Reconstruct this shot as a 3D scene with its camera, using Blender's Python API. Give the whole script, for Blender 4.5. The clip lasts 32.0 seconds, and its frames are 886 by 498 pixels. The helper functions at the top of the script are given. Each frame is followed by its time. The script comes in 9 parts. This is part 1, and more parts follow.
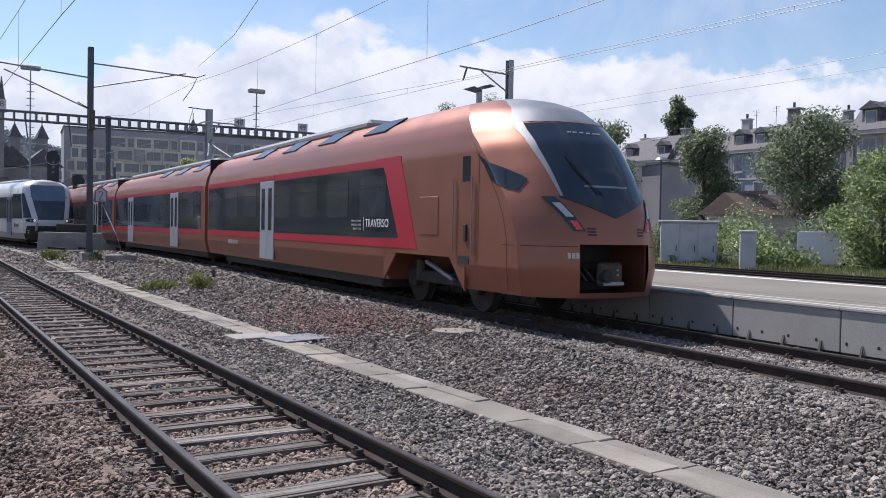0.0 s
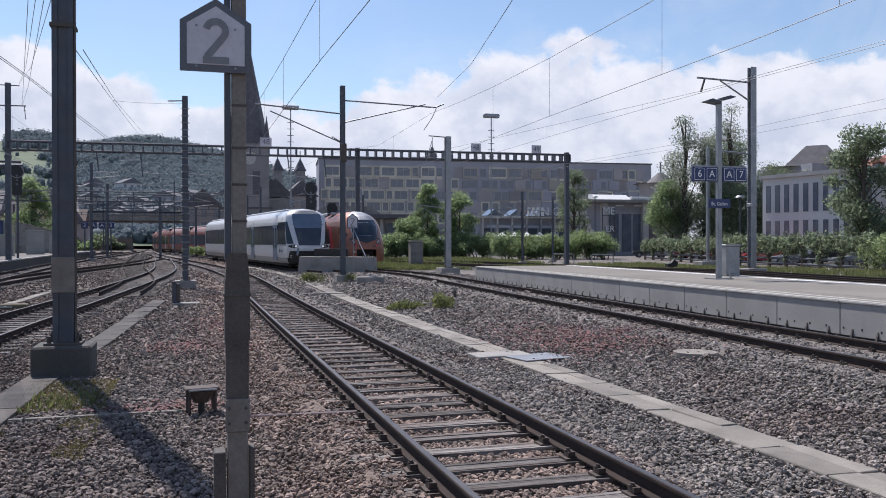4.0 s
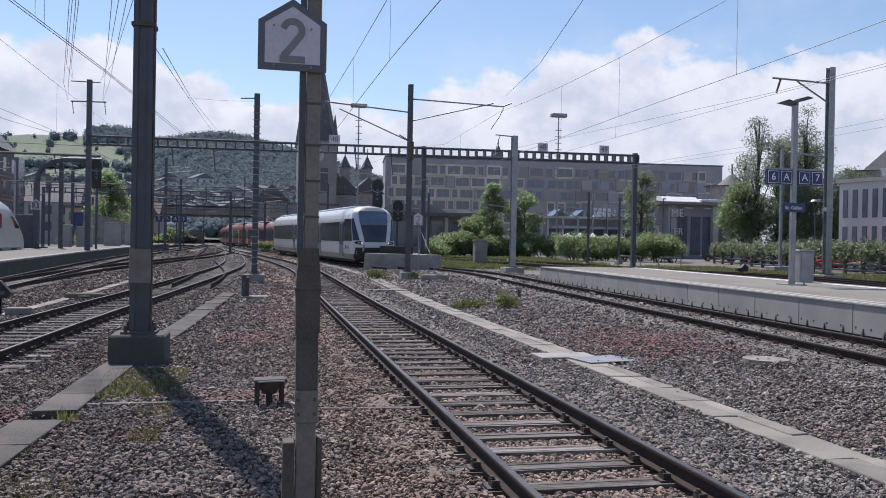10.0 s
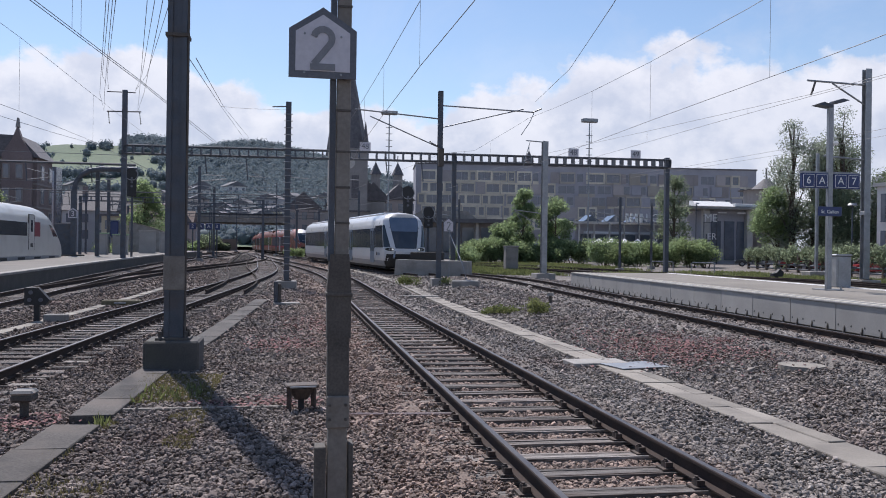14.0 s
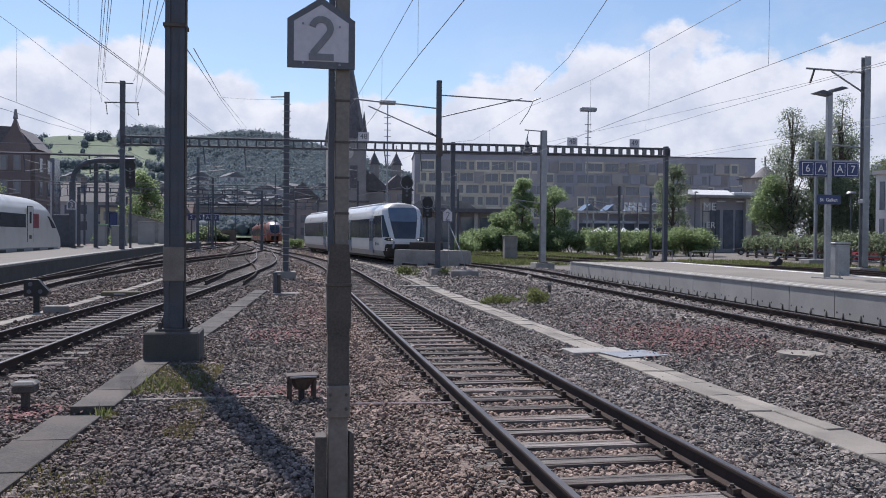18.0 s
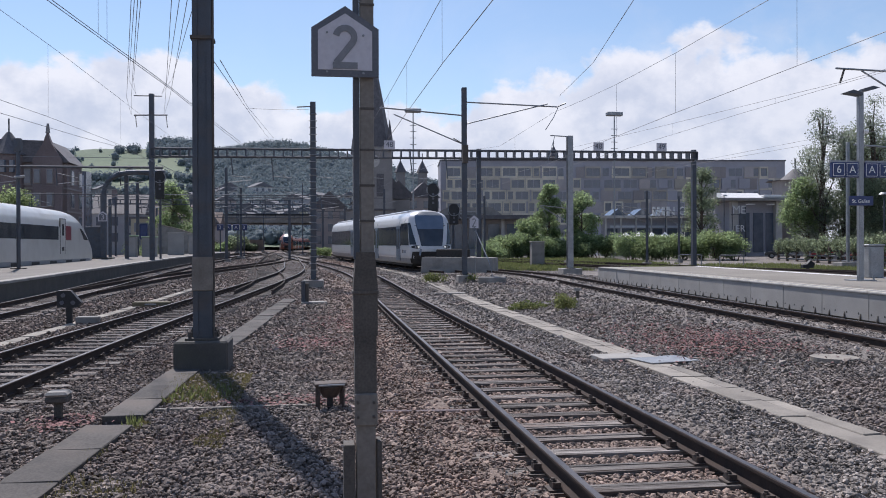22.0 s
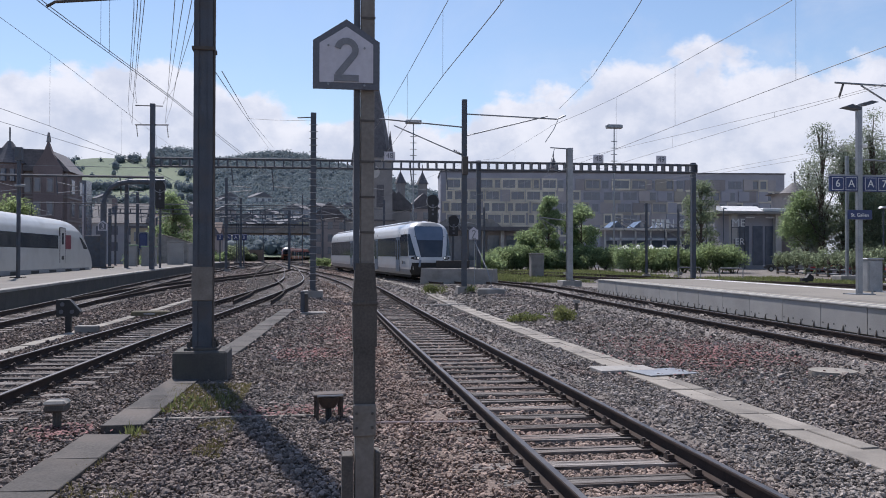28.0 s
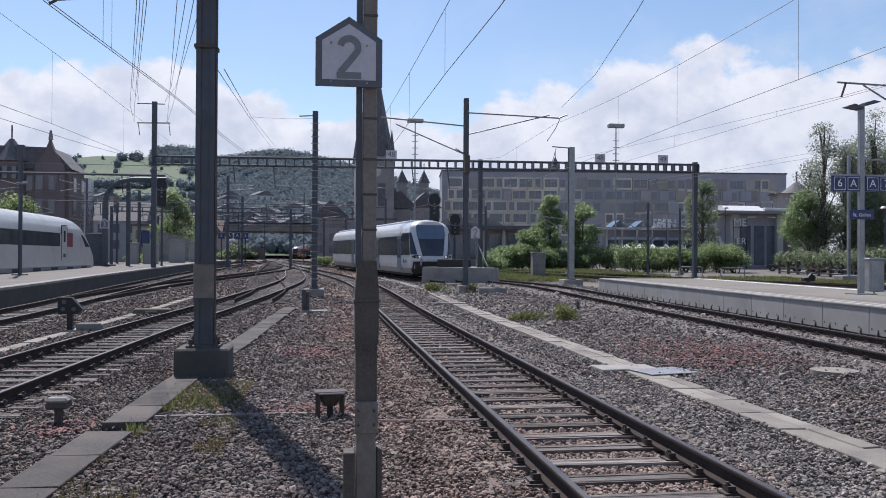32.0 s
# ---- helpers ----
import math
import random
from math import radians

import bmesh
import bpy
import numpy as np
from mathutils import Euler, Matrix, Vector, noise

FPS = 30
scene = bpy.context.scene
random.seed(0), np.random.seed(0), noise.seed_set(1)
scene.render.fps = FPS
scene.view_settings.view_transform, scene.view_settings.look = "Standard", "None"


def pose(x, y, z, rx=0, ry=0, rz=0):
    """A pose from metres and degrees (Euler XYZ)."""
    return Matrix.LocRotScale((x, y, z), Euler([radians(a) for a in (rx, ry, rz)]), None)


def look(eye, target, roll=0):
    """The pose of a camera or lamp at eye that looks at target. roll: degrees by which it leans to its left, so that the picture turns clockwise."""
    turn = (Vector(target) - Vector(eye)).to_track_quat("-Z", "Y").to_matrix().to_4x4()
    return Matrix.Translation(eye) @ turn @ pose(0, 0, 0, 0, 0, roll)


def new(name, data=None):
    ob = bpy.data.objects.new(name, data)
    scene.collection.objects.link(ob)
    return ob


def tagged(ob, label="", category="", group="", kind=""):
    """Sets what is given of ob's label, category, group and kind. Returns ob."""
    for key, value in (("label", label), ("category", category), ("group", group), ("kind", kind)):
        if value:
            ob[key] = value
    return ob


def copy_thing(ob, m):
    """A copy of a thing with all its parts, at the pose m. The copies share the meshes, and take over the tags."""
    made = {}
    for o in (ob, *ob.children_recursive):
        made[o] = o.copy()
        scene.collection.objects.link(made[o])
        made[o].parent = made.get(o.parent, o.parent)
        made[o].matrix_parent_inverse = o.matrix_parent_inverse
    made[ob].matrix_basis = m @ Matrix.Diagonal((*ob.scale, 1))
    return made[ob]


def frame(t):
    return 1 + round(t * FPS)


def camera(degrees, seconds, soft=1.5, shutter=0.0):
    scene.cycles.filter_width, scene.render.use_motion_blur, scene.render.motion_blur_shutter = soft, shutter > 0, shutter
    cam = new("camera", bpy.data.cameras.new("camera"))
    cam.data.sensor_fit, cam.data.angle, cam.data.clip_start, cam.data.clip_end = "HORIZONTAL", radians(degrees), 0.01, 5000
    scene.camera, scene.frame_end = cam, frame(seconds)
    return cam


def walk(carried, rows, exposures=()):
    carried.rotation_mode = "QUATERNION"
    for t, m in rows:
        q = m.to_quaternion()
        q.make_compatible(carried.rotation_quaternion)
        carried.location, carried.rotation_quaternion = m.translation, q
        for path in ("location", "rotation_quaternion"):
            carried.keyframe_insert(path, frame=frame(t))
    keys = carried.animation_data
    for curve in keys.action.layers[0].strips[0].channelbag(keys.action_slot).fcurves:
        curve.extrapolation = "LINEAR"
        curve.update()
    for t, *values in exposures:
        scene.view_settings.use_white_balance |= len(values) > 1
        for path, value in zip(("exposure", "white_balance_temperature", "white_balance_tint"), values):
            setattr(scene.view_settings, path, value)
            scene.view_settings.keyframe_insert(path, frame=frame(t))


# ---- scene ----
cam = camera(55.42, 32.0, soft=0.95)
PATH = [
    (0.0, pose(-2.583, 0.221, 1.971, 88.568, -1.076, -32.483)),
    (0.5, pose(-2.677, 0.076, 1.990, 88.655, -0.552, -28.099)),
    (1.0, pose(-2.686, 0.070, 2.006, 88.673, -0.353, -24.274)),
    (1.5, pose(-2.695, 0.042, 2.008, 88.820, 0.576, -22.014)),
    (2.0, pose(-2.701, 0.025, 2.007, 88.977, 0.884, -19.784)),
    (2.5, pose(-2.707, 0.024, 2.008, 89.415, 1.061, -18.268)),
    (3.0, pose(-2.716, 0.024, 2.004, 89.552, 0.840, -17.178)),
    (3.5, pose(-2.715, 0.025, 2.003, 89.648, 0.427, -16.878)),
    (5.5, pose(-2.729, 0.019, 1.999, 90.024, -0.881, -15.714)),
    (6.0, pose(-2.733, 0.017, 1.999, 90.083, -1.165, -15.313)),
    (6.5, pose(-2.731, 0.015, 2.000, 90.135, -1.162, -14.999)),
    (7.0, pose(-2.737, 0.007, 1.999, 89.709, -1.136, -14.645)),
    (7.5, pose(-2.742, 0.008, 2.001, 89.709, -1.205, -14.032)),
    (8.0, pose(-2.748, 0.004, 1.998, 89.658, -1.203, -13.169)),
    (8.5, pose(-2.747, 0.003, 1.998, 89.374, -1.272, -12.708)),
    (9.0, pose(-2.742, 0.004, 2.000, 89.427, -1.087, -12.464)),
    (9.5, pose(-2.745, 0.001, 2.001, 89.536, -0.988, -12.269)),
    (10.0, pose(-2.752, -0.004, 1.999, 89.631, -1.034, -12.293)),
    (10.5, pose(-2.746, -0.005, 2.001, 89.762, -0.812, -12.136)),
    (11.0, pose(-2.747, -0.005, 2.001, 89.863, -0.184, -12.018)),
    (11.5, pose(-2.749, -0.009, 1.997, 89.933, -0.172, -11.481)),
    (12.0, pose(-2.748, -0.012, 1.995, 89.975, -0.265, -10.780)),
    (12.5, pose(-2.749, -0.002, 1.995, 89.927, -0.474, -10.567)),
    (13.0, pose(-2.747, 0.005, 1.995, 90.013, -0.539, -10.572)),
    (13.5, pose(-2.756, -0.009, 1.993, 89.930, -0.785, -10.427)),
    (14.0, pose(-2.748, -0.013, 1.993, 90.026, -0.780, -10.205)),
    (14.5, pose(-2.754, -0.016, 1.991, 90.138, -0.800, -10.277)),
    (16.5, pose(-2.760, -0.006, 1.990, 90.314, -0.976, -10.356)),
    (17.0, pose(-2.757, -0.004, 1.990, 89.387, -1.023, -10.394)),
    (17.5, pose(-2.756, -0.009, 1.993, 89.244, -0.782, -10.387)),
    (18.0, pose(-2.753, -0.021, 1.993, 89.338, -0.525, -10.271)),
    (18.5, pose(-2.754, -0.032, 1.991, 89.438, -0.508, -9.623)),
    (19.0, pose(-2.755, -0.033, 1.995, 89.547, -0.325, -8.765)),
    (19.5, pose(-2.742, -0.024, 1.996, 89.659, 0.186, -8.291)),
    (20.0, pose(-2.732, -0.011, 2.000, 89.752, 0.358, -8.288)),
    (20.5, pose(-2.734, -0.007, 1.998, 89.858, 0.398, -8.321)),
    (21.0, pose(-2.736, -0.004, 1.995, 89.987, 0.443, -8.359)),
    (21.5, pose(-2.741, -0.007, 1.992, 89.803, 0.424, -8.422)),
    (22.0, pose(-2.743, -0.005, 1.989, 89.815, 0.196, -8.443)),
    (22.5, pose(-2.745, -0.010, 1.990, 89.870, 0.095, -8.472)),
    (23.0, pose(-2.746, -0.011, 1.990, 89.981, 0.064, -8.480)),
    (23.5, pose(-2.749, -0.010, 1.989, 89.996, 0.009, -8.501)),
    (24.0, pose(-2.750, -0.011, 1.987, 89.994, -0.507, -8.522)),
    (24.5, pose(-2.748, -0.016, 1.986, 89.994, -0.571, -8.541)),
    (25.0, pose(-2.746, -0.012, 1.989, 90.096, -0.604, -8.548)),
    (25.5, pose(-2.747, -0.009, 1.990, 90.188, -0.725, -8.561)),
    (27.5, pose(-2.751, -0.030, 1.990, 90.538, -0.484, -8.617)),
    (28.0, pose(-2.746, -0.038, 1.992, 90.575, -0.152, -8.475)),
    (28.5, pose(-2.745, -0.035, 1.993, 90.681, -0.143, -8.473)),
    (29.0, pose(-2.742, -0.032, 1.993, 90.761, -0.146, -8.490)),
    (29.5, pose(-2.740, -0.035, 1.993, 90.886, -0.283, -8.494)),
    (30.0, pose(-2.740, -0.040, 1.992, 90.998, -0.230, -8.520)),
    (30.5, pose(-2.742, -0.034, 1.988, 91.094, -0.225, -8.547)),
    (31.0, pose(-2.741, -0.032, 1.986, 90.976, -0.104, -8.552)),
    (31.5, pose(-2.744, -0.033, 1.984, 90.614, -0.207, -8.555)),
    (32.0, pose(-2.751, -0.038, 1.983, 90.501, -0.317, -8.383)),
]
walk(cam, PATH, [(0.0, 0.22, 6280, 16), (1.5, 0.15, 6260, 16), (32.0, 0.11, 6220, 16)])

# ---- daylight ----
SUN_AZ, SUN_EL = radians(-15), radians(54)      # sun stands ahead, slightly to the left
sun_way = Vector((math.sin(SUN_AZ) * math.cos(SUN_EL), math.cos(SUN_AZ) * math.cos(SUN_EL), math.sin(SUN_EL)))
sun = new("sun", bpy.data.lights.new("sun", "SUN"))
sun.data.energy, sun.data.angle, sun.data.color = 5.0, radians(0.6), (1.0, 0.95, 0.88)
sun.matrix_basis = look(sun_way * 50, (0, 0, 0))

world = bpy.data.worlds.new("day")
scene.world = world
world.use_nodes = True
wn, wl = world.node_tree.nodes, world.node_tree.links
wn.clear()


def wnode(kind, **values):
    n = wn.new(kind)
    for k, v in values.items():
        n.inputs[k].default_value = v
    return n


sky = wn.new("ShaderNodeTexSky")
sky.sky_type, sky.sun_disc = "NISHITA", False
sky.sun_elevation, sky.sun_rotation = SUN_EL, SUN_AZ
sky.air_density, sky.dust_density, sky.ozone_density = 1.15, 0.3, 2.5
coord = wn.new("ShaderNodeTexCoord")
split = wn.new("ShaderNodeSeparateXYZ")
wl.new(coord.outputs["Generated"], split.inputs[0])
# cloud banks: a cumulus bank whose top rises and falls with the bearing, broken up by billows, and thin wisps above it
mapping = wn.new("ShaderNodeMapping")
mapping.inputs["Scale"].default_value = (1.0, 1.0, 1.25)
wl.new(coord.outputs["Generated"], mapping.inputs["Vector"])


def wmath(op, a, b=None, c=None):
    n = wn.new("ShaderNodeMath")
    n.operation = op
    for k, v in enumerate((a, b, c)):
        if isinstance(v, (int, float)):
            n.inputs[k].default_value = v
        elif v is not None:
            wl.new(v, n.inputs[k])
    return n.outputs[0]


def wstep(value, lo, hi, to=1.0):
    n = wn.new("ShaderNodeMapRange")
    n.interpolation_type = "SMOOTHSTEP"
    n.inputs["From Min"].default_value, n.inputs["From Max"].default_value, n.inputs["To Max"].default_value = lo, hi, to
    wl.new(value, n.inputs["Value"])
    return n.outputs[0]


BANK = [(-0.62, 0.17), (-0.42, 0.19), (-0.264, 0.192), (-0.203, 0.212), (-0.145, 0.243), (-0.115, 0.214), (-0.09, 0.176), (-0.055, 0.198), (-0.013, 0.161),
        (0.03, 0.145), (0.158, 0.156), (0.221, 0.171), (0.278, 0.198), (0.321, 0.197), (0.36, 0.221), (0.415, 0.238), (0.468, 0.222), (0.52, 0.205),
        (0.62, 0.215), (0.75, 0.20), (0.95, 0.17), (1.3, 0.16)]
bearing = wmath("ARCTAN2", split.outputs["X"], split.outputs["Y"])
ramp = wn.new("ShaderNodeValToRGB")
ramp.color_ramp.interpolation = "B_SPLINE"
stops = ramp.color_ramp.elements
for k, (az, top) in enumerate(BANK):
    e = stops[k] if k < 2 else stops.new(1.0)
    e.position = (az + 0.62) / 1.92
    e.color = (top * 3, top * 3, top * 3, 1)
wl.new(wmath("MULTIPLY_ADD", bearing, 1 / 1.92, 0.62 / 1.92), ramp.inputs["Fac"])
top = wmath("MULTIPLY", ramp.outputs["Color"], 1 / 3)
big = wnode("ShaderNodeTexNoise", Scale=13.0, Detail=9.0, Roughness=0.56, Distortion=0.1)
wl.new(mapping.outputs[0], big.inputs["Vector"])
depth = wmath("ADD", wmath("SUBTRACT", top, split.outputs["Z"]), wmath("MULTIPLY_ADD", big.outputs["Fac"], 0.13, -0.062))
wisp = wnode("ShaderNodeTexNoise", Scale=4.5, Detail=8.0, Roughness=0.62, Distortion=0.5)
wl.new(mapping.outputs[0], wisp.inputs["Vector"])
veil = wmath("MULTIPLY", wstep(wisp.outputs["Fac"], 0.44, 0.80, 0.45), wstep(bearing, -0.35, 0.75))
bank = wstep(depth, -0.004, 0.016, 0.93)
mask = wmath("MAXIMUM", bank, veil)
shade = wnode("ShaderNodeTexNoise", Scale=17.0, Detail=6.0, Roughness=0.58)
wl.new(mapping.outputs[0], shade.inputs["Vector"])
cloud = wn.new("ShaderNodeMixRGB")
cloud.inputs[1].default_value, cloud.inputs[2].default_value = (4.9, 5.35, 6.2, 1), (7.4, 7.5, 7.7, 1)
body = wmath("MULTIPLY", wstep(shade.outputs["Fac"], 0.32, 0.66), 0.75)
rim = wmath("MULTIPLY_ADD", wstep(depth, 0.004, 0.06), -0.45, 0.45)      # sunlit upper edges
wl.new(wmath("ADD", body, rim), cloud.inputs[0])
mixed = wn.new("ShaderNodeMixRGB")
wl.new(mask, mixed.inputs[0])
wl.new(sky.outputs[0], mixed.inputs[1])
wl.new(cloud.outputs[0], mixed.inputs[2])
back = wnode("ShaderNodeBackground", Strength=0.110)
wl.new(mixed.outputs[0], back.inputs["Color"])
wout = wn.new("ShaderNodeOutputWorld")
wl.new(back.outputs[0], wout.inputs["Surface"])

# ---- materials ----
MATS = {}


def material(name, c1, c2=None, rough=0.6, metal=0.0, scale=6.0, fine=60.0, bump=0.2, bump_size=0.01, random_tint=0.0,
             stain=None, stain_scale=1.2, stain_amount=0.5, island=False, stretch=(1, 1, 1), coat=0.0, spec=0.5, obj=False, leaf=0.0, left_tone=None):
    """A surface whose colour runs between c1 and c2 at two scales, with an optional stain colour, fine relief and gloss wear."""
    if name in MATS:
        return MATS[name]
    m = bpy.data.materials.new(name)
    m.use_nodes = True
    nt = m.node_tree
    nodes, links = nt.nodes, nt.links
    bsdf = nodes["Principled BSDF"]
    c2 = c2 or tuple(min(1, c * 1.35) for c in c1)
    geo = nodes.new("ShaderNodeNewGeometry")
    mp = nodes.new("ShaderNodeMapping")
    mp.inputs["Scale"].default_value = stretch
    if obj:
        tc = nodes.new("ShaderNodeTexCoord")
        links.new(tc.outputs["Object"], mp.inputs["Vector"])
    else:
        links.new(geo.outputs["Position"], mp.inputs["Vector"])
    n1, n2 = nodes.new("ShaderNodeTexNoise"), nodes.new("ShaderNodeTexNoise")
    n1.inputs["Scale"].default_value, n1.inputs["Detail"].default_value = scale, 6
    n2.inputs["Scale"].default_value, n2.inputs["Detail"].default_value = fine, 4
    links.new(mp.outputs[0], n1.inputs["Vector"])
    links.new(mp.outputs[0], n2.inputs["Vector"])
    mixf = nodes.new("ShaderNodeMath")
    mixf.operation = "MULTIPLY_ADD"
    mixf.inputs[1].default_value, mixf.inputs[2].default_value = 0.55, -0.05
    links.new(n2.outputs["Fac"], mixf.inputs[0])
    addf = nodes.new("ShaderNodeMath")
    addf.operation = "MULTIPLY_ADD"
    addf.inputs[1].default_value = 0.6
    links.new(n1.outputs["Fac"], addf.inputs[0])
    links.new(mixf.outputs[0], addf.inputs[2])
    contrast = nodes.new("ShaderNodeMapRange")
    contrast.inputs["From Min"].default_value, contrast.inputs["From Max"].default_value = 0.36, 0.72
    links.new(addf.outputs[0], contrast.inputs["Value"])
    colour = nodes.new("ShaderNodeMixRGB")
    colour.inputs[1].default_value, colour.inputs[2].default_value = (*c1, 1), (*c2, 1)
    links.new(contrast.outputs[0], colour.inputs[0])
    out = colour.outputs[0]
    if stain:
        n3 = nodes.new("ShaderNodeTexNoise")
        n3.inputs["Scale"].default_value, n3.inputs["Detail"].default_value = stain_scale, 8
        links.new(mp.outputs[0], n3.inputs["Vector"])
        r3 = nodes.new("ShaderNodeMapRange")
        r3.inputs["From Min"].default_value, r3.inputs["From Max"].default_value = 0.5, 0.68
        r3.inputs["To Max"].default_value = stain_amount
        links.new(n3.outputs["Fac"], r3.inputs["Value"])
        sm = nodes.new("ShaderNodeMixRGB")
        sm.inputs[2].default_value = (*stain, 1)
        links.new(r3.outputs[0], sm.inputs[0])
        links.new(out, sm.inputs[1])
        out = sm.outputs[0]
    if random_tint:
        if island:
            rnd = geo.outputs["Random Per Island"]
        else:
            rnd = nodes.new("ShaderNodeObjectInfo").outputs["Random"]
        rr = nodes.new("ShaderNodeMapRange")
        rr.inputs["To Min"].default_value, rr.inputs["To Max"].default_value = 1 - random_tint, 1 + random_tint
        links.new(rnd, rr.inputs["Value"])
        hv = nodes.new("ShaderNodeHueSaturation")
        links.new(rr.outputs[0], hv.inputs["Value"])
        links.new(out, hv.inputs["Color"])
        out = hv.outputs[0]
    if left_tone:        # multiplies the colour ever darker from x = 1.4 down to x = -7.5
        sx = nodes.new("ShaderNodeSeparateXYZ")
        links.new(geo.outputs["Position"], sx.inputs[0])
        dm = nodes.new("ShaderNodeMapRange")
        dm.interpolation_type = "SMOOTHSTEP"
        for key, val in (("From Min", 1.4), ("From Max", -7.5), ("To Min", 0.0), ("To Max", left_tone[3])):
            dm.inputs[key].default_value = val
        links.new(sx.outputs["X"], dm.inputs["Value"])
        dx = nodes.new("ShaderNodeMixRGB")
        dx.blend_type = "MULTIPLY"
        dx.inputs[2].default_value = (*left_tone[:3], 1)
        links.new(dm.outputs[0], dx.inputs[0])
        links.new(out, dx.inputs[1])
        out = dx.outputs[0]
        rust = []          # rust from rails and wheels browns the stones in and beside the first track
        for lo, hi in ((-3.4, -1.3), (1.4, 0.7)):
            rm = nodes.new("ShaderNodeMapRange")
            rm.interpolation_type = "SMOOTHSTEP"
            rm.inputs["From Min"].default_value, rm.inputs["From Max"].default_value = lo, hi
            links.new(sx.outputs["X"], rm.inputs["Value"])
            rust.append(rm)
        both = nodes.new("ShaderNodeMath")
        both.operation = "MULTIPLY"
        links.new(rust[0].outputs[0], both.inputs[0])
        links.new(rust[1].outputs[0], both.inputs[1])
        rx = nodes.new("ShaderNodeMixRGB")
        rx.blend_type = "MULTIPLY"
        rx.inputs[2].default_value = (1.14, 0.98, 0.90, 1)
        links.new(both.outputs[0], rx.inputs[0])
        links.new(out, rx.inputs[1])
        out = rx.outputs[0]
    links.new(out, bsdf.inputs["Base Color"])
    if leaf:
        tl = nodes.new("ShaderNodeBsdfTranslucent")
        links.new(out, tl.inputs["Color"])
        ms = nodes.new("ShaderNodeMixShader")
        ms.inputs[0].default_value = leaf
        links.new(bsdf.outputs[0], ms.inputs[1])
        links.new(tl.outputs[0], ms.inputs[2])
        links.new(ms.outputs[0], nodes["Material Output"].inputs["Surface"])
    bsdf.inputs["Metallic"].default_value = metal
    bsdf.inputs["Specular IOR Level"].default_value = spec
    bsdf.inputs["Coat Weight"].default_value = coat
    bsdf.inputs["Coat Roughness"].default_value = 0.08
    ro = nodes.new("ShaderNodeMapRange")
    ro.inputs["To Min"].default_value, ro.inputs["To Max"].default_value = max(0.02, rough - 0.1), min(1, rough + 0.12)
    links.new(n1.outputs["Fac"], ro.inputs["Value"])
    links.new(ro.outputs[0], bsdf.inputs["Roughness"])
    if bump:
        b = nodes.new("ShaderNodeBump")
        b.inputs["Strength"].default_value, b.inputs["Distance"].default_value = bump, bump_size
        links.new(n2.outputs["Fac"], b.inputs["Height"])
        links.new(b.outputs[0], bsdf.inputs["Normal"])
    MATS[name] = m
    return m


def glass_dark(name, tint=(0.02, 0.025, 0.03), rough=0.04):
    """Tinted glazing before a dark interior: a dark glossy sheet."""
    return material(name, tint, tuple(c * 1.6 for c in tint), rough=rough, scale=1.5, bump=0.0, spec=0.7)


def glow(name, colour, strength):
    m = bpy.data.materials.new(name)
    m.use_nodes = True
    b = m.node_tree.nodes["Principled BSDF"]
    b.inputs["Base Color"].default_value = (*colour, 1)
    b.inputs["Emission Color"].default_value = (*colour, 1)
    b.inputs["Emission Strength"].default_value = strength
    return m


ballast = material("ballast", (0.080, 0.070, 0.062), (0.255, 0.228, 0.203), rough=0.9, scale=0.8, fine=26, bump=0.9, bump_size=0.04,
                   stain=(0.12, 0.092, 0.078), stain_scale=0.35, stain_amount=0.45, left_tone=(0.76, 0.68, 0.65, 0.85))
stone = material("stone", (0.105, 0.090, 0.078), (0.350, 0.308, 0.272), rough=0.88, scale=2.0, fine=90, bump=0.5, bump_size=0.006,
                 random_tint=0.6, island=True, stain=(0.185, 0.128, 0.108), stain_scale=0.4, stain_amount=0.55, left_tone=(0.66, 0.575, 0.545, 0.82))
rail_side = material("rail_side", (0.026, 0.021, 0.020), (0.065, 0.046, 0.038), rough=0.85, scale=5, fine=80, bump=0.3, bump_size=0.003, spec=0.2)
rail_top = material("rail_top", (0.055, 0.05, 0.05), (0.12, 0.112, 0.112), rough=0.42, metal=0.5, scale=3, bump=0.05, spec=0.3)
rail_dull = material("rail_dull", (0.035, 0.029, 0.027), (0.075, 0.064, 0.058), rough=0.85, metal=0.0, scale=3, bump=0.05, spec=0.1)
sleeper_wood = material("sleeper_wood", (0.028, 0.022, 0.019), (0.33, 0.30, 0.275), rough=0.9, scale=1.8, fine=11, bump=0.9, bump_size=0.02,
                        random_tint=0.4, stretch=(0.45, 7, 7), stain=(0.10, 0.055, 0.038), stain_scale=1.2, stain_amount=0.6)
iron = material("iron", (0.035, 0.028, 0.025), (0.10, 0.07, 0.055), rough=0.75, scale=12, bump=0.3)
concrete = material("concrete", (0.21, 0.199, 0.182), (0.335, 0.32, 0.296), rough=0.85, scale=1.5, fine=70, bump=0.25, bump_size=0.004,
                    stain=(0.145, 0.132, 0.12), stain_scale=1.3, stain_amount=0.55, random_tint=0.14)
trough_concrete = material("trough_concrete", (0.185, 0.166, 0.140), (0.295, 0.268, 0.230), rough=0.88, scale=1.5, fine=60, bump=0.35, bump_size=0.005,
                    stain=(0.115, 0.104, 0.092), stain_scale=1.6, stain_amount=0.6, random_tint=0.2)
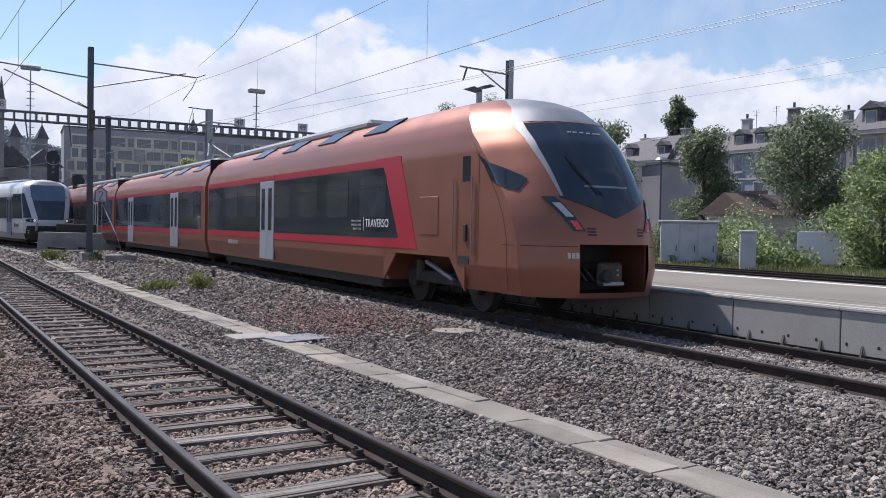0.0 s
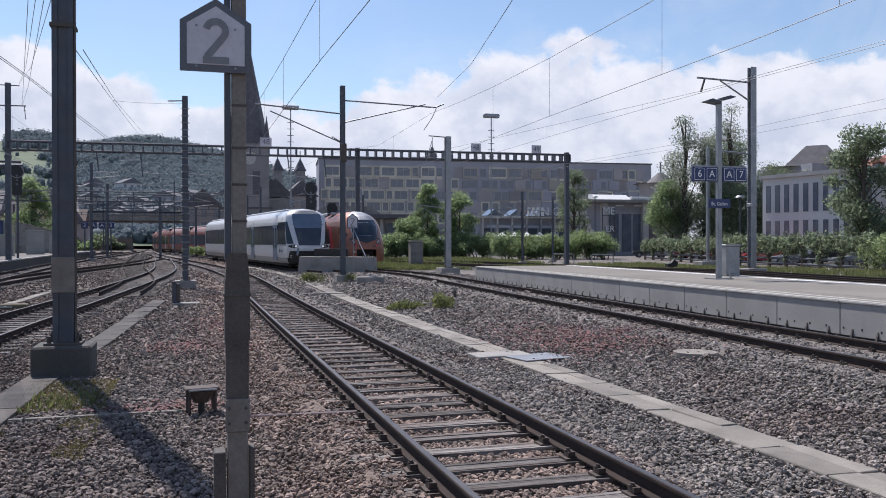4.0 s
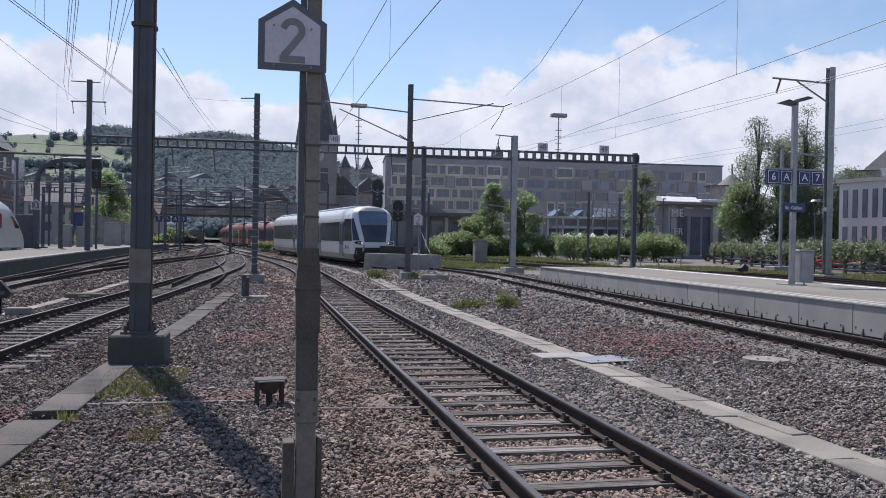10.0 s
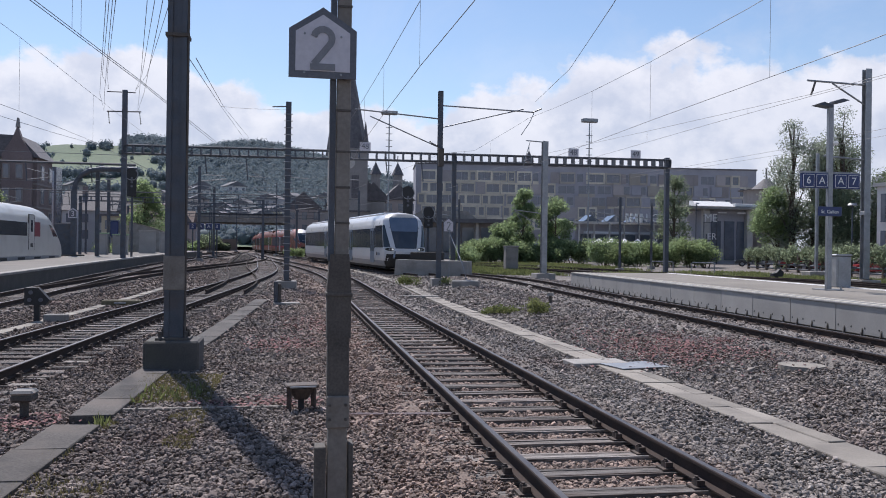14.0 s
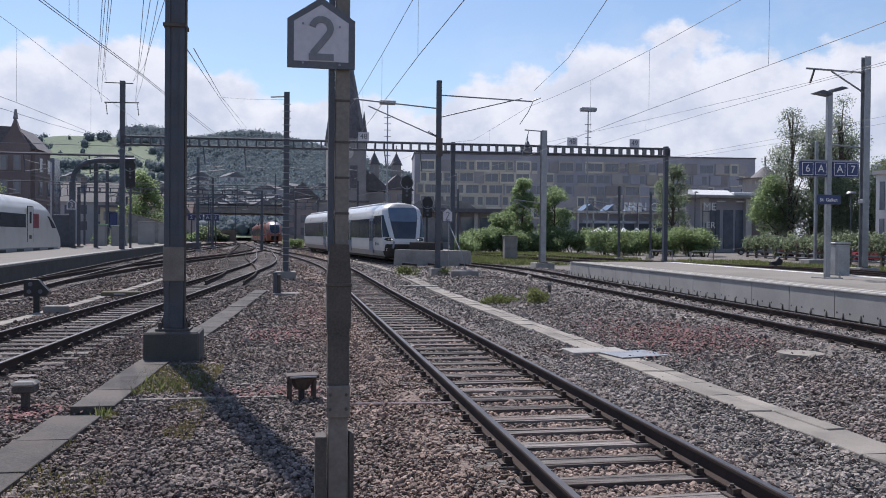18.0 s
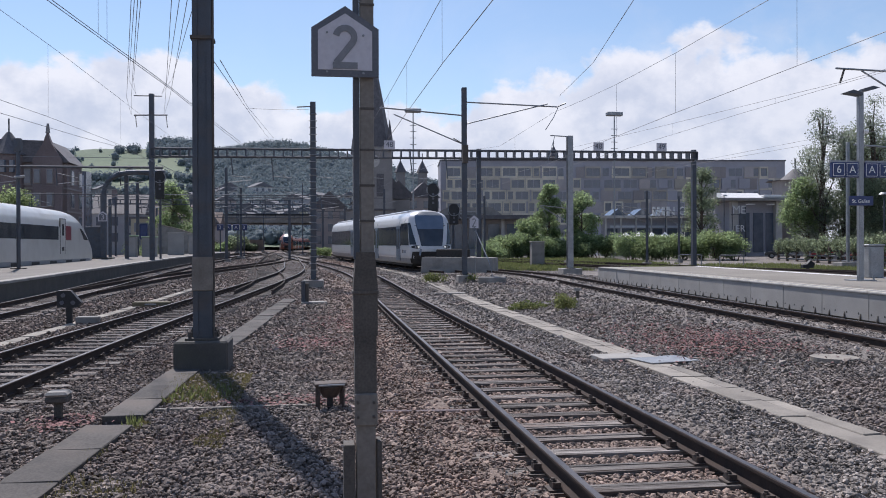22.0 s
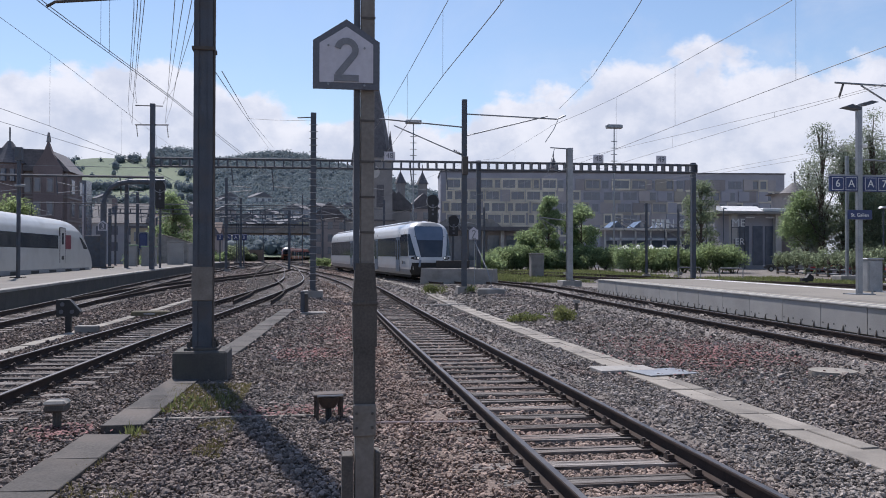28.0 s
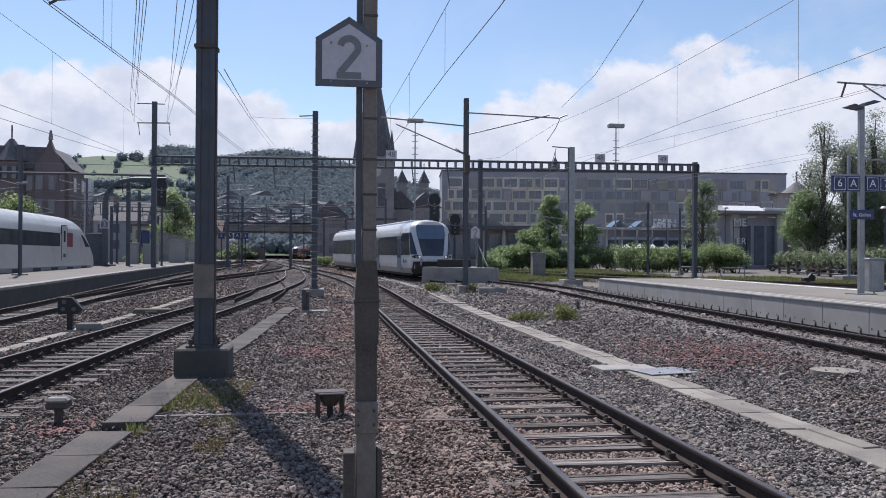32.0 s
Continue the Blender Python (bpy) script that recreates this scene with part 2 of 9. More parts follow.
grey_slab = material("grey_slab", (0.038, 0.034, 0.031), (0.115, 0.104, 0.094), rough=0.95, scale=1.5, fine=45, bump=0.3, bump_size=0.004,
                     stain=(0.12, 0.10, 0.085), stain_scale=1.3, stain_amount=0.6, random_tint=0.16)
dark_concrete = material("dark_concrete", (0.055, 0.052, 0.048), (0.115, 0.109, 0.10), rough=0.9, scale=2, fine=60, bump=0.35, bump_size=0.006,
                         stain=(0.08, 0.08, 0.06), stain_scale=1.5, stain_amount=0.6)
white_concrete = material("white_concrete", (0.25, 0.244, 0.232), (0.36, 0.352, 0.336), rough=0.8, scale=1.2, fine=50, bump=0.15, bump_size=0.003,
                          stain=(0.30, 0.29, 0.27), stain_scale=0.9, stain_amount=0.5, random_tint=0.06)
asphalt = material("asphalt", (0.16, 0.155, 0.145), (0.25, 0.24, 0.225), rough=0.9, scale=0.7, fine=120, bump=0.3, bump_size=0.004)
plat_worn = material("plat_worn", (0.125, 0.116, 0.103), (0.205, 0.19, 0.168), rough=0.88, scale=0.5, fine=70, bump=0.2, bump_size=0.004, stain=(0.10, 0.092, 0.082), stain_scale=0.4, stain_amount=0.5)
plat_top = material("plat_top", (0.178, 0.164, 0.142), (0.262, 0.243, 0.212), rough=0.92, scale=0.5, fine=90, bump=0.25, bump_size=0.003, spec=0.15)
white_paint = material("white_paint", (0.62, 0.62, 0.60), (0.82, 0.82, 0.80), rough=0.7, scale=2.5, fine=30, bump=0.1)
line_cream = material("line_cream", (0.42, 0.39, 0.32), (0.56, 0.53, 0.45), rough=0.8, scale=2.5, fine=30, bump=0.1)
galv = material("galv", (0.20, 0.21, 0.22), (0.36, 0.37, 0.38), rough=0.45, metal=0.55, scale=3, fine=40, bump=0.1, bump_size=0.002)
mast_dark = material("mast_dark", (0.054, 0.064, 0.080), (0.100, 0.114, 0.136), rough=0.6, metal=0.2, scale=3, bump=0.15, bump_size=0.002,
                     stain=(0.10, 0.075, 0.055), stain_scale=2.5, stain_amount=0.4)
mast_tan = material("mast_tan", (0.158, 0.14, 0.120), (0.25, 0.226, 0.196), rough=0.75, scale=3, fine=35, bump=0.25, bump_size=0.003,
                    stain=(0.11, 0.085, 0.065), stain_scale=2.0, stain_amount=0.55)
mast_shoe = material("mast_shoe", (0.055, 0.048, 0.042), (0.12, 0.105, 0.09), rough=0.8, scale=4, bump=0.25, bump_size=0.003)
wire_mat = material("wire_mat", (0.20, 0.20, 0.21), (0.30, 0.295, 0.29), rough=0.55, metal=0.4, bump=0)
black = material("black", (0.012, 0.012, 0.013), (0.03, 0.03, 0.032), rough=0.6, bump=0.1)
underframe = material("underframe", (0.018, 0.017, 0.016), (0.05, 0.045, 0.04), rough=0.8, scale=6, bump=0.3)
copper = material("copper", (0.245, 0.092, 0.056), (0.315, 0.124, 0.078), rough=0.43, metal=0.5, scale=1.2, fine=200, bump=0.0, coat=0.2, obj=True)
train_red = material("train_red", (0.38, 0.018, 0.034), (0.45, 0.026, 0.045), rough=0.35, scale=1.2, bump=0.0, coat=0.3, obj=True)
train_white = material("train_white", (0.52, 0.525, 0.53), (0.62, 0.625, 0.63), rough=0.3, scale=1.0, bump=0.0, coat=0.3, obj=True,
                       stain=(0.5, 0.48, 0.45), stain_scale=0.8, stain_amount=0.3)
train_grey = material("train_grey", (0.20, 0.21, 0.22), (0.30, 0.31, 0.32), rough=0.5, scale=2, bump=0.05, obj=True)
train_blue = material("train_blue", (0.12, 0.155, 0.20), (0.16, 0.20, 0.25), rough=0.35, scale=2, bump=0, obj=True)
silver = material("silver", (0.42, 0.45, 0.50), (0.52, 0.55, 0.60), rough=0.35, metal=0.5, scale=2, bump=0, obj=True)
glass = glass_dark("glass")
screen_glass = glass_dark("screen_glass", (0.016, 0.024, 0.036), 0.06)
grass_mat = material("grass_mat", (0.10, 0.125, 0.045), (0.20, 0.215, 0.085), rough=0.9, scale=0.6, fine=12, bump=0.8, bump_size=0.05, random_tint=0.35, island=True, leaf=0.5)
leaf_mat = material("leaf_mat", (0.175, 0.23, 0.105), (0.305, 0.37, 0.18), rough=0.7, scale=0.8, fine=6, bump=0, random_tint=0.4, island=True, leaf=0.74)
leaf_light = material("leaf_light", (0.185, 0.25, 0.125), (0.31, 0.385, 0.20), rough=0.7, scale=0.8, fine=6, bump=0, random_tint=0.35, island=True, leaf=0.74)
leaf_dark = material("leaf_dark", (0.155, 0.195, 0.125), (0.255, 0.30, 0.19), rough=0.75, scale=0.8, fine=6, bump=0, random_tint=0.4, island=True, leaf=0.74)
leaf_grey = material("leaf_grey", (0.20, 0.235, 0.185), (0.32, 0.355, 0.28), rough=0.7, scale=0.8, fine=6, bump=0, random_tint=0.35, island=True, leaf=0.74)
bark = material("bark", (0.06, 0.045, 0.035), (0.13, 0.10, 0.08), rough=0.9, scale=6, bump=0.5)

# ---- shapes ----
RNG = random.Random(7)
NR = np.random.RandomState(11)


def smoothstep(a, b, v):
    t = min(1, max(0, (v - a) / (b - a)))
    return t * t * (3 - 2 * t)


def gz(y, x=0.0):
    """Height of the ballast: level by the first track, a low step up to the platform track, rising gently towards the bridge."""
    step = 0.25 * smoothstep(3.2, 5.4, x) * (1 - smoothstep(38, 62, y))
    return 0.006 * max(0.0, min(y, 160) - 25) * smoothstep(20, 45, y) + step


def mesh_of(name, bm, mat, smooth=False):
    me = bpy.data.meshes.new(name)
    if smooth:
        for f in bm.faces:
            f.smooth = True
    bm.to_mesh(me)
    bm.free()
    if smooth:
        me.set_sharp_from_angle(angle=radians(38))
    if mat is not None:
        me.materials.append(mat)
    return me


def part(name, bm, mat, parent, label="", smooth=False):
    ob = new(name, mesh_of(name, bm, mat, smooth))
    ob.parent = parent
    if label:
        ob["label"] = label
    return ob


def thing(name, label, category, m=None, group="", kind=""):
    ob = new(name)
    ob.empty_display_size = 0.2
    if m is not None:
        ob.matrix_basis = m
    return tagged(ob, label, category, group, kind)


def solid(name, bm, mat, label, category, m=None, group="", kind="", smooth=False):
    ob = new(name, mesh_of(name, bm, mat, smooth))
    if m is not None:
        ob.matrix_basis = m
    return tagged(ob, label, category, group, kind)


def box(bm, x0, x1, y0, y1, z0, z1, bevel=0.0, m=None):
    vs = [bm.verts.new(p) for p in ((x0, y0, z0), (x1, y0, z0), (x1, y1, z0), (x0, y1, z0), (x0, y0, z1), (x1, y0, z1), (x1, y1, z1), (x0, y1, z1))]
    fs = [bm.faces.new([vs[i] for i in q]) for q in ((3, 2, 1, 0), (4, 5, 6, 7), (0, 1, 5, 4), (1, 2, 6, 5), (2, 3, 7, 6), (3, 0, 4, 7))]
    if bevel:
        es = list({e for f in fs for e in f.edges})
        made = bmesh.ops.bevel(bm, geom=es, offset=bevel, segments=1, affect="EDGES", profile=0.5)
        vs = list({v for f in made["faces"] for v in f.verts} | {v for v in vs if v.is_valid})
    if m is not None:
        bmesh.ops.transform(bm, matrix=m, verts=[v for v in vs if v.is_valid])
    return bm


def B(*a, **k):
    return box(bmesh.new(), *a, **k)


def tube(bm, pts, r, n=8, caps=True, r1=None):
    """A round rod along the points, tapering from r to r1."""
    pts = [Vector(p) for p in pts]
    rings = []
    for i, p in enumerate(pts):
        d = (pts[min(i + 1, len(pts) - 1)] - pts[max(i - 1, 0)]).normalized()
        u = d.orthogonal().normalized() if abs(d.z) < 0.95 else Vector((1, 0, 0))
        u = (u - d * u.dot(d)).normalized()
        w = d.cross(u)
        rr = r if r1 is None else r + (r1 - r) * i / (len(pts) - 1)
        rings.append([bm.verts.new(p + (u * math.cos(2 * math.pi * k / n) + w * math.sin(2 * math.pi * k / n)) * rr) for k in range(n)])
    for a, b in zip(rings, rings[1:]):
        for k in range(n):
            bm.faces.new((a[k], a[(k + 1) % n], b[(k + 1) % n], b[k]))
    if caps:
        bm.faces.new(rings[0][::-1])
        bm.faces.new(rings[-1])
    return bm


def T(pts, r, n=8, **k):
    return tube(bmesh.new(), pts, r, n, **k)


def sweep(bm, profile, frames, closed=True, caps=True):
    """Runs a profile of (side, up) along frames of (point, side vector)."""
    rings = [[bm.verts.new(p + s * a + Vector((0, 0, b))) for a, b in profile] for p, s in frames]
    n = len(profile)
    for a, b in zip(rings, rings[1:]):
        for k in range(n if closed else n - 1):
            bm.faces.new((a[k], b[k], b[(k + 1) % n], a[(k + 1) % n]))
    if caps and closed:
        bm.faces.new(rings[0])
        bm.faces.new(rings[-1][::-1])
    return bm


def prism(bm, outline, d0, d1, axis="y"):
    """An outline of (a, b) drawn out between d0 and d1 along an axis."""
    def at(a, b, d):
        return {"y": (a, d, b), "x": (d, a, b), "z": (a, b, d)}[axis]
    r0, r1 = [bm.verts.new(at(a, b, d0)) for a, b in outline], [bm.verts.new(at(a, b, d1)) for a, b in outline]
    n = len(outline)
    for k in range(n):
        bm.faces.new((r0[k], r0[(k + 1) % n], r1[(k + 1) % n], r1[k]))
    bm.faces.new(r0[::-1])
    bm.faces.new(r1)
    bmesh.ops.recalc_face_normals(bm, faces=bm.faces)
    return bm


def spline(points, step=1.0):
    """A smooth line through (x, y) points, as evenly spaced samples."""
    pts = [Vector((p[0], p[1], 0)) for p in points]
    pts = [pts[0] * 2 - pts[1]] + pts + [pts[-1] * 2 - pts[-2]]
    dense = []
    for i in range(1, len(pts) - 2):
        p0, p1, p2, p3 = pts[i - 1:i + 3]
        n = max(4, int((p2 - p1).length / 0.5))
        for k in range(n):
            t = k / n
            m1, m2 = (p2 - p0) * 0.5, (p3 - p1) * 0.5
            l = (p2 - p1).length
            m1 = m1 * (l / max(1e-6, (p2 - p0).length * 0.5)) * 1.0
            m2 = m2 * (l / max(1e-6, (p3 - p1).length * 0.5)) * 1.0
            h = (2 * t ** 3 - 3 * t * t + 1, t ** 3 - 2 * t * t + t, -2 * t ** 3 + 3 * t * t, t ** 3 - t * t)
            dense.append(p1 * h[0] + m1 * h[1] + p2 * h[2] + m2 * h[3])
    dense.append(pts[-2])
    out, acc, last = [dense[0]], 0.0, dense[0]
    for p in dense[1:]:
        while (p - last).length + acc >= step:
            d = (p - last)
            last = last + d.normalized() * (step - acc)
            acc = 0.0
            out.append(last.copy())
        acc += (p - last).length
        last = p
    return out


def frames_of(line, z=None):
    fr = []
    for i, p in enumerate(line):
        d = (line[min(i + 1, len(line) - 1)] - line[max(0, i - 1)]).normalized()
        q = p.copy()
        q.z = gz(p.y, p.x) if z is None else z
        fr.append((q, Vector((d.y, -d.x, 0)), d))
    return fr


def from_arrays(name, verts, faces, mat):
    me = bpy.data.meshes.new(name)
    me.from_pydata(verts.tolist() if hasattr(verts, "tolist") else verts, [], faces.tolist() if hasattr(faces, "tolist") else faces)
    me.materials.append(mat)
    return me

# ---- ground ----
def ground_sheet():
    """One sheet of ballast that reaches the horizon; it dips under the sleepers' tops and rises with the yard."""
    ys = [-60, -20, -4] + [i * 1.0 for i in range(0, 60)] + list(range(60, 170, 5)) + [200, 300, 500, 900, 2000, 4500]
    xs = [-4500, -600, -120, -40] + [i * 1.0 for i in range(-24, 26)] + [32, 45, 120, 600, 4500]
    verts = [(x, y, gz(y, x) - 0.045 + 0.025 * noise.noise(Vector((x * 0.7, y * 0.7, 0))) - (0.02 if y < 62 else 0.0)) for y in ys for x in xs]
    n = len(xs)
    faces = [(j * n + i, j * n + i + 1, (j + 1) * n + i + 1, (j + 1) * n + i) for j in range(len(ys) - 1) for i in range(n - 1)]
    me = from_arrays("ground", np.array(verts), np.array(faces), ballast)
    for p in me.polygons:
        p.use_smooth = True
    return tagged(new("ground", me), "grey crushed-stone railway ballast with reddish patches", "ground", kind="structure")


ground_sheet()

RAIL = [(-0.0625, 0), (0.0625, 0), (0.0625, 0.012), (0.012, 0.03), (0.012, 0.115), (0.034, 0.128), (0.034, 0.150), (0.028, 0.155),
        (-0.028, 0.155), (-0.034, 0.150), (-0.034, 0.128), (-0.012, 0.115), (-0.012, 0.03), (-0.0625, 0.012)]
RUN = [(-0.027, 0.1555), (0.027, 0.1555), (0.027, 0.1575), (-0.027, 0.1575)]
SLEEPER_TOP = 0.02


def sleeper_mesh(seed):
    r = random.Random(seed)
    bm = bmesh.new()
    a, b = -1.27 + r.uniform(-0.06, 0.05), 1.27 + r.uniform(-0.05, 0.06)
    cuts = sorted([-0.118, -0.118 + r.uniform(0.03, 0.06), r.uniform(-0.03, 0.0), r.uniform(0.035, 0.07), 0.118])
    for y0, y1 in zip(cuts, cuts[1:]):            # weathered boards of one timber, split along the grain
        e0, e1, dz = a + r.uniform(-0.03, 0.05), b + r.uniform(-0.05, 0.03), r.uniform(-0.012, 0.0)
        box(bm, e0, e1, y0 + 0.002, y1 - 0.002, -0.12, SLEEPER_TOP + dz)
    for x in (-0.7535, 0.7535):
        box(bm, x - 0.17, x + 0.17, -0.08, 0.08, SLEEPER_TOP - 0.004, SLEEPER_TOP + 0.014)
        for s in (-1, 1):
            box(bm, x + s * 0.098 - 0.035, x + s * 0.098 + 0.035, -0.05, 0.05, SLEEPER_TOP + 0.01, SLEEPER_TOP + 0.066)
            tube(bm, [(x + s * 0.115, 0, SLEEPER_TOP + 0.03), (x + s * 0.115, 0, SLEEPER_TOP + 0.095)], 0.018, 6)
            tube(bm, [(x + s * 0.115, 0, SLEEPER_TOP + 0.062), (x + s * 0.115, 0, SLEEPER_TOP + 0.08)], 0.028, 6)
    me = mesh_of("sleeper", bm, sleeper_wood)
    me.materials.append(iron)
    for p in me.polygons:
        c = p.center
        if c.z > SLEEPER_TOP + 0.004:
            p.material_index = 1
    return me


SLEEPERS = [sleeper_mesh(i) for i in range(5)]
TRACKS = {}
LATE = []          # sleepers and slabs are linked last


def track(key, points, near, label, shiny=True, spacing=0.6, dz=0.0):
    """A track on timber sleepers; the sleepers within the stretch 'near' are pieces of their own."""
    line = spline(points, 0.5)
    fr = frames_of(line)
    TRACKS[key] = line
    root = thing("railway_track", label, "track", kind="structure")
    for side in (-0.7535, 0.7535):
        rail = part("rail", sweep(bmesh.new(), RAIL, [(p + s * side + Vector((0, 0, SLEEPER_TOP + 0.012 + dz)), s) for p, s, d in fr[::2]]), rail_side, root)
        part("running_surface", sweep(bmesh.new(), RUN, [(p + s * side + Vector((0, 0, SLEEPER_TOP + 0.012 + dz)), s) for p, s, d in fr[::2]]),
             rail_top if shiny else rail_dull, rail, "bright worn rail head")
    ties = frames_of(spline(points, spacing))
    far = []
    for i, (p, s, d) in enumerate(ties):
        m = Matrix.Translation(p + Vector((0, 0, dz))) @ Matrix.Rotation(math.atan2(-d.x, d.y) + RNG.uniform(-0.012, 0.012), 4, "Z")
        if near[0] <= p.y <= near[1]:
            LATE.append((root, "sleeper", SLEEPERS[i % 5], m))
        elif p.y < 170:
            far.append(m)
    if far:
        v0 = np.array([(x, y, z) for z in (-0.1, SLEEPER_TOP) for x, y in ((-1.27, -0.12), (1.27, -0.12), (1.27, 0.12), (-1.27, 0.12))])
        f0 = np.array([(4, 5, 6, 7), (0, 1, 5, 4), (1, 2, 6, 5), (2, 3, 7, 6), (3, 0, 4, 7)])
        vs = np.concatenate([v0 @ np.array(m.to_3x3()).T + np.array(m.translation) for m in far])
        fs = np.concatenate([f0 + 8 * k for k in range(len(far))])
        o = new("far_sleepers", from_arrays("far_sleepers", vs, fs, sleeper_wood))
        o.parent = root
        o["kind"] = "stuff"
    return root


track("one", [(0, -12), (0, 20), (0, 40), (-0.25, 52), (-1.4, 68), (-3.4, 86), (-5.6, 105), (-8, 130), (-10, 160), (-12.5, 220), (-16, 330)], (2, 45),
      "straight railway track on weathered timber sleepers")
track("two", [(5.67, -10), (6.33, 0), (7.0, 10), (8.3, 30), (8.75, 40), (8.9, 50), (8.75, 60), (7.7, 80), (5.0, 102), (1.6, 120), (-1.6, 135), (-4.4, 150), (-6.8, 167), (-9.0, 189), (-10.7, 214), (-11.6, 232),
              (-12.1, 250), (-12.0, 262), (-11.4, 273), (-10.4, 285), (-8.6, 300), (-4.0, 330), (4.0, 370), (14, 410), (30, 470)], (0, 40), "main railway track beside the platform, curving away", spacing=0.62)
track("stub", [(5.75, 52), (5.05, 57.5), (2.75, 77), (0.4, 97), (-3, 120), (-6, 145), (-8.6, 175)], (0, 0), "stub railway track that ends at a buffer block")
track("left", [(-8.65, -10), (-8.15, 0), (-7.15, 20), (-6.25, 32), (-5.3, 43), (-4.6, 54), (-4.5, 64), (-4.9, 76), (-6.0, 105), (-7.3, 128)], (4, 45), "railway track that joins at a switch")
track("mid", [(-11.4, -10), (-11.6, 0), (-12, 20), (-12.2, 30), (-12.7, 45), (-13.2, 60), (-13.6, 90), (-12.6, 130), (-11.8, 170)], (0, 0), "railway track along the far platform")
track("cross_a", [(-5.35, 35), (-5.15, 42), (-5.5, 50), (-7.05, 70), (-8.6, 107), (-10.0, 140)], (0, 0), "curved crossover track between two lines", shiny=False)
track("cross_b", [(-12.35, 36), (-11.3, 52), (-9.2, 68), (-7.2, 84), (-6.4, 104), (-7.4, 130)], (0, 0), "curved crossover track of the yard throat", shiny=False)
track("right", [(27.6, -10), (27.4, 17), (27.2, 35), (27.4, 48), (26, 62), (22.5, 76), (17, 92), (9, 112), (2, 135)], (0, 0), "outer railway track behind the platform", shiny=False)
track("outer", [(23.5, -10), (24, 20), (24.2, 35), (22.5, 50), (19.2, 65.6), (16.5, 79), (10, 100), (3, 122)], (0, 0), "overgrown siding behind the platform", shiny=False)


# ---- ballast shoulders that bury the sleeper ends ----
def ballast_strip(label, x_of, x0, x1, y0, y1, top, uneven, skip=0.0):
    """A ridge of fine ballast between two offsets from a line; 'skip' leaves the rails free."""
    nx, ny = max(6, int((x1 - x0) / 0.11)), int((y1 - y0) / 0.14)
    verts, faces = [], []
    for j in range(ny + 1):
        y = y0 + (y1 - y0) * j / ny
        for i in range(nx + 1):
            d = x0 + (x1 - x0) * i / nx
            x = x_of(y) + d
            edge = min(1.0, min(i, nx - i) / 1.5)
            h = top + uneven * noise.noise(Vector((x * 2.1, y * 2.1, 9.0))) + 0.012 * noise.noise(Vector((x * 9, y * 9, 2.0)))
            verts.append((x, y, gz(y, x) - 0.10 + (h + 0.10) * edge))
    for j in range(ny):
        for i in range(nx):
            d = x0 + (x1 - x0) * (i + 0.5) / nx
            if skip and abs(abs(d) - 0.7535) < skip:
                continue
            k = j * (nx + 1) + i
            faces.append((k, k + 1, k + nx + 2, k + nx + 1))
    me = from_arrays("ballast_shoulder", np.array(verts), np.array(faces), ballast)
    for p in me.polygons:
        p.use_smooth = True
    return tagged(new("ballast_shoulder", me), label, "gravel", kind="structure")


def x_two(y):
    line = TRACKS["two"]
    return float(np.interp(y, [p.y for p in line], [p.x for p in line]))


ballast_strip("ballast heaped over the sleeper ends", lambda y: 0.0, 0.86, 1.75, 1.5, 45, 0.032, 0.02)
ballast_strip("ballast heaped unevenly over the sleeper ends", lambda y: 0.0, -1.75, -0.98, 1.5, 45, 0.006, 0.05)
ballast_strip("ballast that fills the platform track", x_two, -1.7, 1.6, 0.5, 48, 0.036, 0.014, 0.07)


